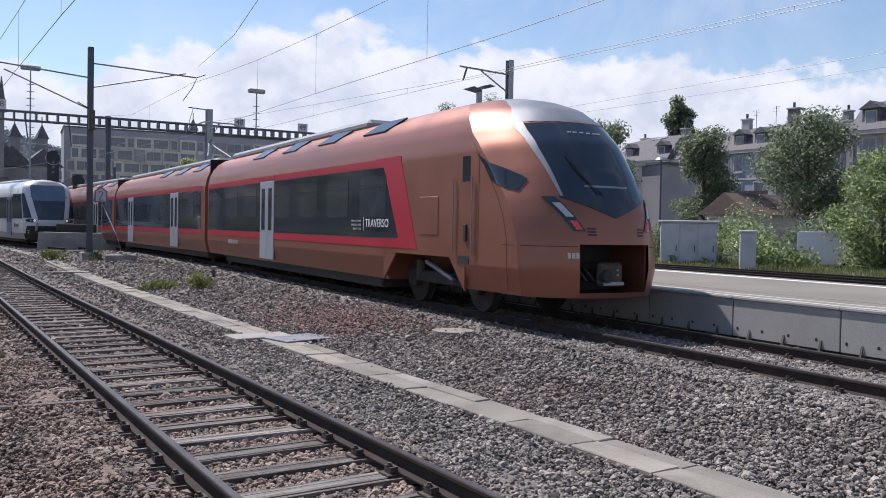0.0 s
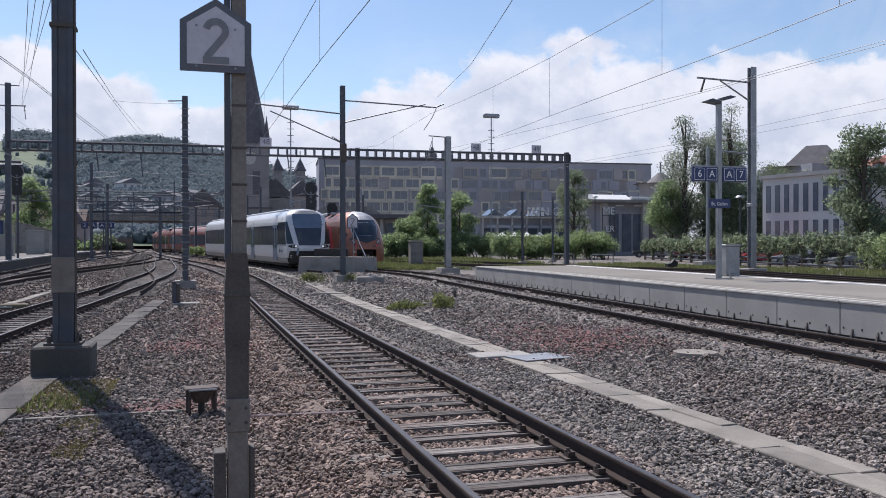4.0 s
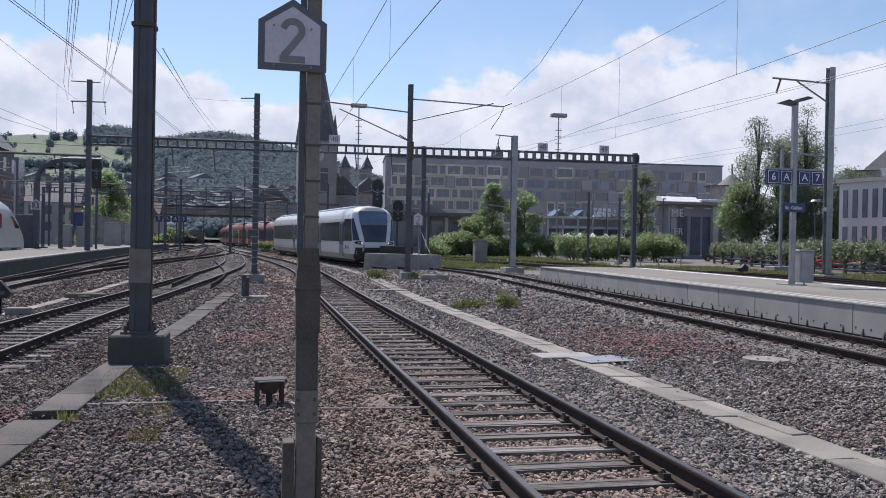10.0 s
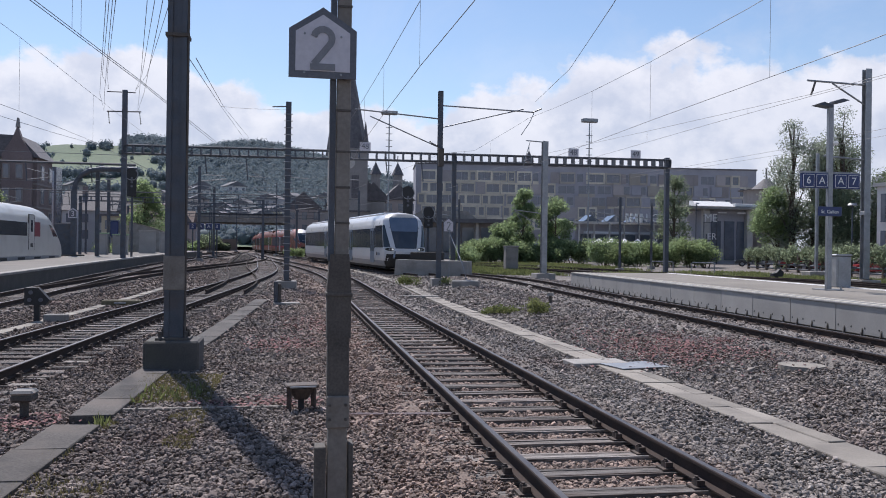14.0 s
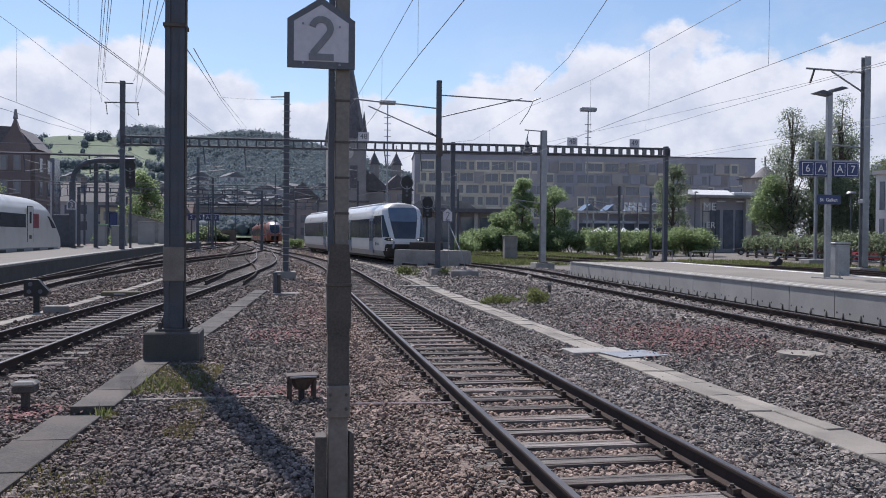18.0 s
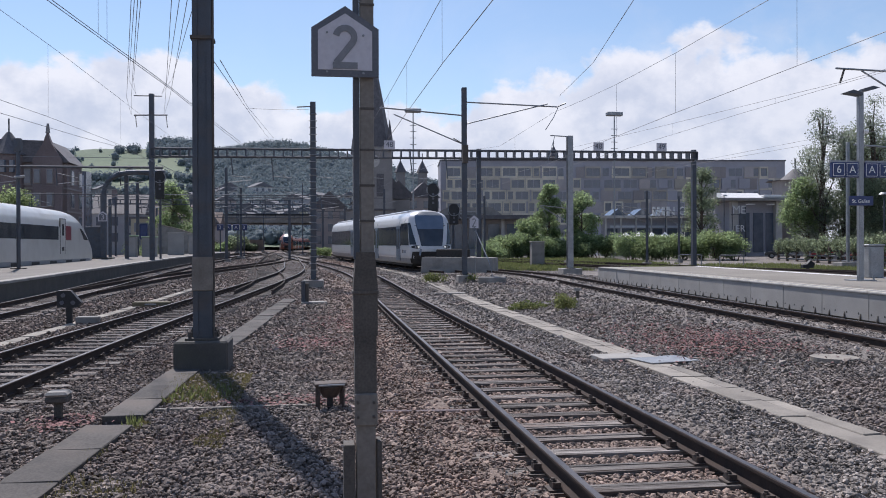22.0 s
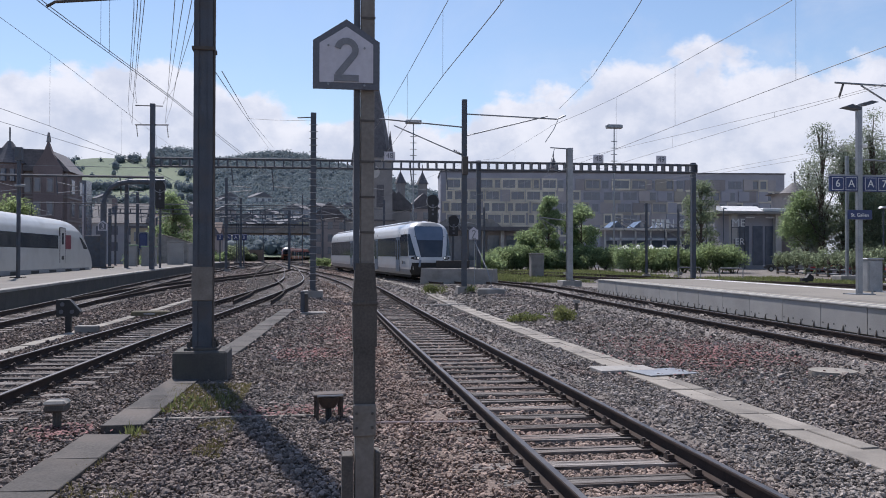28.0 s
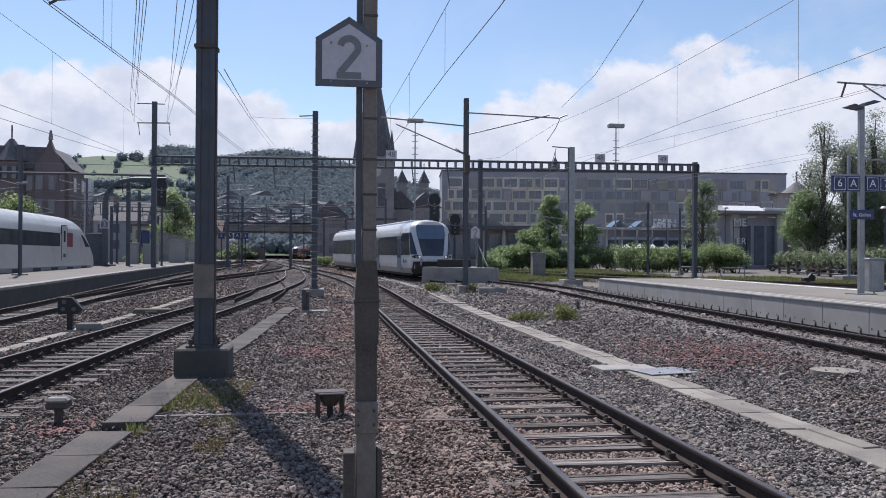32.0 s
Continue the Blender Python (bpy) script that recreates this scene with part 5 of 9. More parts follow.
def regional_unit(cab, length, label):
    root = thing("train_car", label, "train", group="white regional train")
    w = 1.48
    part("body", GTW.body(length, 0.75, 4.16, cab), train_white, root, "white bodyshell with a grey skirt", smooth=True)
    part("skirt", GTW.body(length, 0.36, 0.75, cab), train_grey, root, "dark grey skirt")
    y0 = 0.4
    if cab:
        part("nose", GTW.nose_mesh(0.75, 4.16), train_white, root, "white nose with a broad frame", smooth=True)
        part("apron", GTW.patch(0.36, 1.22, lambda t: -0.985 + 0.10 * t, lambda t: 0.985 - 0.10 * t, 0.012), underframe, root, "dark front apron", smooth=True)
        part("windscreen", GTW.patch(1.60, 3.74, lambda t: -0.50 - 0.26 * t, lambda t: 0.50 + 0.26 * t, 0.014, 16, 14), gtw_glass, root, "large dark blue-tinted windscreen", smooth=True)
        part("sun_blind", GTW.patch(2.78, 3.72, lambda t: -0.62 - 0.13 * t, lambda t: 0.62 + 0.13 * t, 0.02, 8, 14), blind_blue, root, "blue-grey blind behind the glass", smooth=True)
        part("destination_box", GTW.patch(3.77, 4.04, lambda t: -0.74 + 0.05 * t, lambda t: 0.74 - 0.05 * t, 0.014), train_grey, root, "blue-grey panel above the windscreen", smooth=True)
        for s in (-1, 1):
            hl = part("headlight", GTW.patch(1.42, 1.66, (lambda t: -0.70 - 0.24 * math.sin(math.pi * t) ** 0.5) if s < 0 else (lambda t: 0.70 - 0.14 * math.sin(math.pi * t) ** 0.5),
                                             (lambda t: -0.70 + 0.14 * math.sin(math.pi * t) ** 0.5) if s < 0 else (lambda t: 0.70 + 0.24 * math.sin(math.pi * t) ** 0.5), 0.02), underframe, root, "oval lamp cluster", smooth=True)
            for c, r_, m_ in ((0.63, 0.075, lamp_white), (0.76, 0.06, galv)):
                p = GTW.nose(s * c, 1.54, 0.02)
                part("lamp", T([(p.x, p.y + 0.02, p.z), (p.x, p.y - 0.03, p.z)], r_, 14), m_, hl, "round lamp")
            part("windscreen_bar", GTW.patch(3.02, 3.05, lambda t: -0.74, lambda t: 0.74, 0.018, 2, 12), black, root) if s > 0 else None
            part("cab_side_window", GTW.patch(1.70, 3.22, (lambda t: -0.998) if s < 0 else (lambda t: 0.72 + 0.20 * t), (lambda t: -0.72 - 0.20 * t) if s < 0 else (lambda t: 0.998), 0.014), glass, root, "", smooth=True)
            part("buffer_strut", T([(s * 0.80, -0.02, 1.38), (s * 0.95, -0.35, 0.95)], 0.07, 8), galv, root, "pale angled strut")
        side_plate(root, "cab_window", glass, 0.72, 3.2, 1.66, 3.20, w, "dark cab side window", 0.012, 0.45)
        part("logo_bar", B(-1.496, -1.492, 1.6, 2.4, 1.12, 1.30), train_blue, root)
        part("logo_bar", B(-1.496, -1.492, 2.5, 2.75, 1.10, 1.34), iron, root)
        part("coupler", box(T([(0, -0.4, 0.75), (0, 0.3, 0.75)], 0.12, 10), -0.2, 0.2, -0.5, -0.4, 0.6, 0.9, 0.03), iron, root, "dark coupler")
        y0 = 3.3
    side_plate(root, "window_band", glass, y0, length - 0.3, 1.62, 3.02, w, "dark window band", 0.008)
    for k in range(int((length - y0) / 1.7)):
        side_plate(root, "window_pane", pane_glass, y0 + 0.2 + 1.7 * k, y0 + 1.6 + 1.7 * k, 1.75, 2.9, w, "", 0.013)
    for d in ([4.2, 12.6] if cab else [2.5]):
        if d < length - 1:
            door_pair(root, d, 0.55, 3.05, w, train_blue)
    part("roof_box", B(-0.85, 0.85, 3.2 if cab else 0.5, length - 0.6, 3.80, 4.175, bevel=0.06), train_white, root, "white roof fairing")
    for k in range(int(length / 2.4)):
        part("roof_stripe", B(-0.80, 0.80, 3.6 + 2.4 * k, 3.85 + 2.4 * k, 4.165, 4.185), train_grey, root) if 5.0 + 2.4 * k < length else None
    part("underframe", B(-1.1, 1.1, 1.5 if cab else 0.2, length - 0.3, 0.18, 0.4), underframe, root)
    bogie(root, 10.5 if cab else length - 2)
    if cab:
        bogie(root, 3.6)
    part("gangway", B(-1.2, 1.2, length, length + 0.4, 0.6, 3.9, bevel=0.03), black, root, "black bellows")
    return root


blind_blue = material("blind_blue", (0.10, 0.14, 0.20), (0.14, 0.18, 0.25), rough=0.15, scale=2, bump=0, obj=True)
gtw_glass = glass_dark("gtw_glass", (0.028, 0.034, 0.045), 0.06)
lamp_white = glow("lamp_white", (0.8, 0.78, 0.72), 0.35)


def on_line(line, s0, s1, dz):
    """Pose of a car whose nose lies s0 and whose tail s1 metres along a line."""
    def at(s):
        i = max(0, min(len(line) - 2, int(s / 0.5)))
        p = line[i].lerp(line[i + 1], s / 0.5 - i)
        return Vector((p.x, p.y, gz(p.y, p.x) + dz))
    a, b = at(s0), at(s1)
    d = (b - a).normalized()
    yaw = math.atan2(-d.x, d.y)
    pitch = math.asin(d.z)
    return Matrix.Translation(a) @ Euler((pitch, 0, yaw)).to_matrix().to_4x4()


RAIL_TOP = SLEEPER_TOP + 0.012 + 0.157
s = 5.6
for cab, l, lab in ((True, 17.5, "white regional railcar with a blue-tinted windscreen behind a buffer block"), (False, 5.0, "white power car of the regional train"),
                    (False, 17.0, "white regional trailer car with dark windows")):
    c = regional_unit(cab, l, lab)
    c.matrix_basis = on_line(TRACKS["stub"], s, s + l, RAIL_TOP)
    s += l + 0.45

# the white unit at the far platform
SBB = Shell([(0.30, 1.2), (0.6, 1.38), (0.9, 1.42), (2.8, 1.42), (3.3, 1.33), (3.65, 1.15), (3.9, 0.9), (4.05, 0.55), (4.15, 0.02)],
            [(0.30, 0.25), (0.9, 0.02), (1.4, 0.0), (1.8, 0.3), (2.4, 1.0), (3.0, 1.9), (3.5, 2.9), (3.9, 4.2), (4.15, 6.0)],
            [(0.30, 0.9), (0.9, 1.1), (1.5, 1.3), (2.2, 1.6), (3.0, 1.7), (3.6, 1.5), (4.0, 1.0), (4.15, 0.3)], 2.4)
unit_white = material("unit_white", (0.46, 0.455, 0.43), (0.56, 0.555, 0.53), rough=0.35, scale=1.0, bump=0.0, coat=0.2, obj=True, stain=(0.36, 0.34, 0.31), stain_scale=0.8, stain_amount=0.4)
cab_red = material("cab_red", (0.16, 0.012, 0.03), (0.20, 0.016, 0.036), rough=0.4, bump=0, obj=True)


def white_unit(length):
    root = thing("train_car", "long white railcar with a pointed nose at the platform", "train")
    w = 1.42
    part("body", SBB.body(length, 0.5, 4.15, True), unit_white, root, "white bodyshell", smooth=True)
    part("nose", SBB.nose_mesh(0.5, 4.15), unit_white, root, "pointed white nose", smooth=True)
    part("windscreen", SBB.patch(1.9, 3.4, lambda t: -0.80 - 0.1 * t, lambda t: 0.80 + 0.1 * t, 0.014, 14, 14), glass, root, "dark raked windscreen", smooth=True)
    for sgn in (-1, 1):
        part("cab_side_window", SBB.patch(2.1, 2.9, (lambda t: -1.85 + 0.1 * t) if sgn < 0 else (lambda t: 1.08 + 0.42 * t), (lambda t: -1.08 - 0.42 * t) if sgn < 0 else (lambda t: 1.85 - 0.1 * t), 0.014), glass, root, "dark pointed cab side window", smooth=True)
        part("headlight", SBB.patch(1.3, 1.5, (lambda t: -0.92) if sgn < 0 else (lambda t: 0.6), (lambda t: -0.6) if sgn < 0 else (lambda t: 0.92), 0.015), black, root, "", smooth=True)
    side_plate(root, "cab_door", unit_white, 7.9, 9.0, 1.15, 3.42, w, "white cab door", 0.016)
    side_plate(root, "cab_door_window", glass, 8.25, 8.65, 2.35, 3.1, w, "", 0.022)
    for y_ in (7.86, 9.02):
        side_plate(root, "door_seal", black, y_, y_ + 0.06, 1.15, 3.45, w, "black door seal", 0.018)
    side_plate(root, "door_seal", black, 7.9, 9.05, 3.42, 3.47, w, "black door seal", 0.018)
    side_plate(root, "step_plate", black, 8.2, 8.7, 1.35, 1.6, w, "", 0.02)
    for k in range(5):
        side_plate(root, "skirt_gap", black, 3.0 + 3.4 * k, 4.4 + 3.4 * k, 0.5, 0.72, w, "", 0.012)
    side_plate(root, "red_panel", cab_red, 6.55, 7.85, 2.05, 3.0, w, "red cab side panel", 0.010)
    side_plate(root, "window_band", glass, 9.4, length - 0.4, 2.07, 2.92, w, "dark window band", 0.008)
    for k in range(int((length - 12) / 2.2)):
        side_plate(root, "window_pane", pane_glass, 9.7 + 2.2 * k, 11.4 + 2.2 * k, 2.15, 2.85, w, "", 0.013)
    side_plate(root, "waist_stripe", train_grey, 1.9, length - 0.2, 0.52, 0.78, w, "grey lower stripe", 0.006)
    part("underframe", B(-1.1, 1.1, 1.8, length - 0.3, 0.2, 0.52), underframe, root)
    bogie(root, 4.2)
    bogie(root, length - 4)
    part("coupler", T([(0, -0.3, 0.8), (0, 0.4, 0.8)], 0.14, 10), iron, root)
    return root


wu = white_unit(40.0)
wu.matrix_basis = pose(-20.75, 67.0, gz(65) + RAIL_TOP, 0, 0, 180)

# ---- wires ----


def run(pts, r=0.011):
    wire(pts, 0.0, r)


def hang(x_of, ys, contact, messenger):
    """Droppers between a contact wire and its messenger, both given as (y, z) tables."""
    for y in ys:
        wire([(x_of(y), y, interp(contact, y)), (x_of(y), y, interp(messenger, y))], 0, 0.006)


def span(x_tab, contact, messenger, drops):
    ys = sorted(set([y for y, z in contact] + [y for y, x in x_tab]))
    run([(interp(x_tab, y), y, interp(contact, y)) for y in ys])
    ys = sorted(set([y for y, z in messenger] + [y for y, x in x_tab]))
    run([(interp(x_tab, y), y, interp(messenger, y)) for y in ys])
    hang(lambda y: interp(x_tab, y), drops, contact, messenger)


span([(-25, 0.0), (36, 0.0), (41.8, 0.2), (68, -1.5), (110, -6), (160, -10)],
     [(-25, 5.75), (12.8, 5.86), (18.3, 6.03), (26.8, 6.15), (41.8, 6.3), (68, 6.5), (160, 7.0)],
     [(-25, 8.4), (-8, 7.7), (8, 7.4), (18, 7.5), (26, 7.68), (36, 8.0), (41.8, 8.6), (55, 8.0), (68, 8.9), (110, 9.0), (160, 9.4)], [6, 12.5, 18.5, 26, 33, 50, 59])
span([(-20, 4.98), (43, 9.3), (62, 8.8), (105, 5.0)],
     [(-20, 5.5), (13.7, 5.79), (24.3, 6.02), (38, 6.25), (62, 6.6), (105, 7.2)],
     [(-20, 8.2), (-6, 7.8), (8, 7.6), (17.9, 7.66), (24.3, 7.83), (30.6, 8.09), (36, 8.4), (42.5, 8.86), (54, 8.5), (64, 9.4), (105, 9.4)], [5, 11, 16.9, 24.3, 30.6, 50, 57])
span([(-20, -9.2), (0, -8.2), (34, -6.4), (65, -4.6), (105, -5.7)],
     [(-20, 6.2), (15.4, 6.29), (24.8, 6.5), (37, 6.55), (65, 6.8), (105, 7.2)],
     [(-20, 6.26), (15.4, 6.35), (24.8, 6.55), (37, 6.65), (65, 6.9), (105, 7.3)], [])
for y_ in (18.36, 19.1):
    wire([(-7.23, y_, 6.42), (-7.23, y_, 8.6)], 0, 0.006)
span([(-20, -11.3), (0, -11.7), (35, -12.4), (65, -13.2), (120, -13)],
     [(-20, 5.6), (27, 6.46), (32, 6.7), (45, 7.2), (65, 7.6), (120, 7.8)],
     [(-20, 9.0), (27, 9.2), (32.5, 9.34), (50, 9.63), (65, 10.0), (120, 9.6)], [18, 32.2, 45, 56])
run([(-11.9, 10, 5.4), (-12.24, 27.2, 6.07), (-12.43, 36.5, 6.55), (-12.6, 44.9, 7.06), (-13, 65, 7.5)])
span([(-20, 13.2), (26, 14.45), (58, 15.3), (90, 15)],
     [(-20, 6.4), (10, 6.9), (25.9, 7.33), (33.3, 7.46), (47.2, 7.61), (65, 7.9), (90, 8.2)],
     [(-20, 7.0), (10, 7.0), (25.9, 7.40), (39.3, 8.05), (58, 9.0), (90, 9.6)], [12, 30, 40, 52])
run([(20.5, -10, 6.6), (22.43, 40.7, 7.2), (22.81, 48.7, 7.42), (23, 65, 7.8)])
run([(21.0, -10, 7.3), (22.43, 40.7, 7.45), (22.9, 52, 7.7), (23, 65, 8.1)])
run([(0.6, 4, 6.2), (4.28, 18, 7.52), (7.34, 30, 8.75), (9.49, 41.8, 9.64)], 0.012)
for k in range(4):
    hi = k % 2
    run([(-16.07 if hi else -16.39, 65.3, 13.4 if hi else 11.8), (-11.3 + 0.1 * k, 40, 9.6 if hi else 8.8), (-6.08 + 0.057 * k, 16, 6.52), (-3.6 + 0.1 * k, 4, 5.7)], 0.010)
    run([(-14.21 if hi else -14.05, 65.3, 13.4 if hi else 11.8), (-9.6 + 0.1 * k, 40, 9.7 if hi else 8.9), (-5.37 + 0.14 * k, 16, 6.55), (-3.2 + 0.2 * k, 4, 5.9)], 0.010)
run([(-4.59, 15, 5.32), (-6.01, 40, 8.43), (-6.39, 65, 10.2)])
run([(-4.40, 15, 5.22), (-5.9, 40, 8.43), (-6.0, 65, 10.2)])
wire([(-2.95, 40.4, 8.5), (-6.0, 40, 8.43)], 0.05, 0.01)


# ---- small things beside the near tracks ----
def points_box(x, y):
    root = thing("track_connection_box", "rusty iron junction box on short legs", "junction box", pose(x, y, 0, 0, 0, 8))
    part("lid", box(bmesh.new(), -0.20, 0.20, -0.13, 0.13, 0.27, 0.31, bevel=0.012), iron, root, "rusty brown lid")
    part("tub", T([(0, 0, 0.27), (0, 0, 0.20), (0, 0, 0.13)], 0.175, 14, r1=0.085), iron, root, "dark rounded iron bowl")
    part("clamp", T([(-0.16, -0.14, 0.29), (0.16, -0.14, 0.29)], 0.014, 6), galv, root)
    for sx in (-0.15, 0.15):
        for sy in (-0.09, 0.09):
            part("leg", T([(sx, sy, -0.06), (sx, sy, 0.27)], 0.018, 6), iron, root)
    part("cable_neck", T([(0, 0, -0.05), (0, 0, 0.2)], 0.04, 8), black, root)
    return root


points_box(-2.60, 10.55)
solid("cable", T([(-2.35, 10.3, 0.05), (-2.15, 10.0, 0.03), (-1.95, 9.9, 0.05), (-1.6, 9.95, 0.03), (-0.85, 9.8, 0.05)], 0.018, 6),
      material("cable_pale", (0.35, 0.27, 0.25), (0.45, 0.36, 0.33), rough=0.7), "pale thin cable lying across the ballast", "cable")
solid("cable_duct", B(-4.72, -2.75, 10.62, 10.69, -0.03, 0.025, bevel=0.006), trough_concrete, "thin grey duct cover lying across the ballast", "duct")

dl = thing("ground_lamp", "small grey capped marker on a post in ballast", "marker", pose(-5.72, 10.3, 0))
part("post", T([(0, 0, -0.1), (0, 0, 0.22)], 0.05, 8), mast_shoe, dl)
part("head", box(bmesh.new(), -0.12, 0.12, -0.12, 0.12, 0.20, 0.28, bevel=0.02), mast_shoe, dl)
part("cap", box(bmesh.new(), -0.13, 0.13, -0.13, 0.13, 0.27, 0.33, bevel=0.03), concrete, dl, "pale rounded cap")

ds = thing("dwarf_signal", "dark dwarf signal with a slanted hood", "signal", pose(-9.2, 23.3, 0))
part("post", B(-0.06, 0.08, -0.05, 0.05, -0.1, 0.5), black, ds)
part("head", prism(bmesh.new(), [(-0.28, 0.42), (0.24, 0.42), (0.33, 0.55), (0.06, 0.86), (-0.28, 0.86)], -0.1, 0.1), black, ds, "black slanted head")
for lx, lz in ((-0.15, 0.55), (0.12, 0.55), (-0.12, 0.74)):
    part("lens", T([(lx, -0.12, lz), (lx, -0.095, lz)], 0.055, 10), sign_dark, ds, "dark lens")
solid("junction_box", box(bmesh.new(), -0.28, 0.28, -0.16, 0.16, -0.03, 0.17, bevel=0.02), concrete, "low concrete junction box beside the signal", "junction box", pose(-8.75, 23.4, 0))
yb = thing("points_cover", "flat yellowish cover box beside the track", "cover", pose(-8.3, 29.6, 0.0))
part("cover", box(bmesh.new(), -0.6, 0.6, -0.22, 0.22, -0.02, 0.16, bevel=0.03), material("ochre", (0.10, 0.085, 0.05), (0.17, 0.145, 0.09), rough=0.8), yb)
part("handle", B(-0.18, 0.18, -0.26, -0.22, 0.05, 0.1), galv, yb)

st = thing("stump_post", "short dark steel post beside the walkway", "post", pose(-3.18, 29.9, 0))
part("post", box(bmesh.new(), -0.14, 0.0, -0.1, 0.1, -0.1, 0.80, bevel=0.02), mast_dark, st)
part("cover", box(bmesh.new(), 0.0, 0.12, -0.1, 0.1, -0.1, 0.72, bevel=0.02), mast_shoe, st)
part("plinth", box(bmesh.new(), -0.15, 0.75, -0.3, 0.3, -0.08, 0.07, bevel=0.02), concrete, st)

solid("manhole_cover", T([(5.15, 12.0, gz(12, 5.15) - 0.06), (5.15, 12.0, gz(12, 5.15) + 0.022)], 0.35, 28), trough_concrete, "round concrete manhole cover in ballast", "manhole cover")
ms = solid("metal_sheet", box(bmesh.new(), -0.48, 0.48, -0.36, 0.36, 0.0, 0.014), galv, "pale blue-grey sheet lying on the slabs", "cover sheet", pose(3.12, 13.75, 0.03, 0, 0, 12))
solid("trough_branch", box(bmesh.new(), -0.62, 0.42, -0.32, 0.32, -0.08, 0.045, bevel=0.01), concrete, "short branch slab of the cable trough", "slab", pose(2.72, 14.3, 0, 0, 0, 2))
solid("trough_branch", box(bmesh.new(), -0.9, 0.9, -0.2, 0.2, -0.06, 0.05, bevel=0.01), concrete, "short branch slab of the cable trough", "slab", pose(2.35, 34.2, 0.03))
solid("footing_apron", box(bmesh.new(), -0.45, 0.5, -0.35, 0.3, -0.06, 0.0, bevel=0.01), grey_slab, "grey slab before the mast footing", "slab", pose(-4.7, 13.65, 0, 0, 0, 3))
mk = thing("marker_post", "small pale marker on the ballast shoulder", "marker", pose(5.55, 26.3, gz(26.3, 5.55)))
part("post", T([(0, 0, -0.05), (0, 0, 0.3)], 0.05, 8), mast_shoe, mk)
part("cap", T([(0, 0, 0.28), (0, 0, 0.38)], 0.11, 10), concrete, mk)

# concrete buffer block with struts in front of the regional train
bb = thing("buffer_block", "grey stained concrete block at the track end", "buffer stop", pose(6.7, 54.4, gz(54.4, 6.7), 0, 0, -22.8))
part("block", prism(bmesh.new(), [(-2.95, -0.2), (2.0, -0.2), (1.95, 1.0), (-2.85, 1.04)], 0.0, 1.7), concrete, bb, "stained concrete body")
part("plank", box(bmesh.new(), -2.2, 0.1, 1.3, 1.5, 1.02, 1.55, bevel=0.03), underframe, bb, "dark buffer beam")


# ---- station furniture on the right platform ----
blue_sign = material("blue_sign", (0.015, 0.03, 0.10), (0.025, 0.045, 0.14), rough=0.4, bump=0)
PT = 0.97
pl = thing("platform_lamp", "grey platform lamp post with a flat head and signs", "street lamp", pose(12.52, 21.98, PT))
part("pole", B(-0.075, 0.075, -0.07, 0.07, 0.0, 5.42, bevel=0.015), galv, pl)
part("base_plate", B(-0.3, 0.3, -0.3, 0.3, 0.0, 0.03), galv, pl)
for sx in (-0.24, 0.24):
    part("bolt", T([(sx, -0.24, 0.02), (sx, -0.24, 0.16)], 0.03, 6), galv, pl)
for s_, z_ in ((-1, 5.30), (1, 5.42)):
    wing = bmesh.new()
    prism(wing, [(s_ * 0.02, z_ + 0.02), (s_ * 0.30, z_ + 0.10), (s_ * 0.52, z_ + (0.02 if s_ < 0 else 0.06)), (s_ * 0.30, z_ - 0.01), (s_ * 0.02, z_ - 0.05)], -0.16, 0.16)
    part("lamp_head", wing, mast_dark, pl, "flat dark winged lamp head")
part("camera_pod", T([(0.09, -0.05, 4.25), (0.19, -0.09, 4.22)], 0.06, 8), white_paint, pl, "small white pod on the pole")
part("sign_arm", B(-0.95, 0.95, -0.03, 0.03, 3.36, 3.41), galv, pl)


def lettering(text, size, parent, m, mat):
    cu = bpy.data.curves.new("lettering", "FONT")
    cu.body, cu.size, cu.extrude, cu.align_x, cu.align_y = text, size, 0.003, "CENTER", "CENTER"
    cu.materials.append(mat)
    o = new("lettering", cu)
    o.parent = parent
    o.matrix_basis = m
    return o


for bx_, bz_, tx_ in BOARDS:
    lettering(tx_, 0.58, gantry, pose(bx_, GY - 0.108, bz_, 90, 0, 0), sign_dark)
for k, ch in ((-0.70, "6"), (-0.28, "A"), (0.32, "A"), (0.74, "7")):
    sg = part("sign_panel", box(bmesh.new(), k - 0.21, k + 0.21, -0.06, 0.06, 2.93, 3.36, bevel=0.01), blue_sign, pl, "dark blue panel with a white character")
    part("sign_rim", B(k - 0.175, k + 0.175, -0.064, -0.061, 2.965, 3.325), white_paint, sg)
    part("sign_face", B(k - 0.162, k + 0.162, -0.068, -0.065, 2.978, 3.312), blue_sign, sg)
    lettering(ch, 0.30, sg, pose(k, -0.073, 3.145, 90, 0, 0), white_paint)
ns = part("name_sign", box(bmesh.new(), -0.44, 0.30, -0.16, -0.11, 2.13, 2.40, bevel=0.01), blue_sign, pl, "blue station name board")
lettering("St. Gallen", 0.145, ns, pose(-0.09, -0.168, 2.25, 90, 0, 0), white_paint)

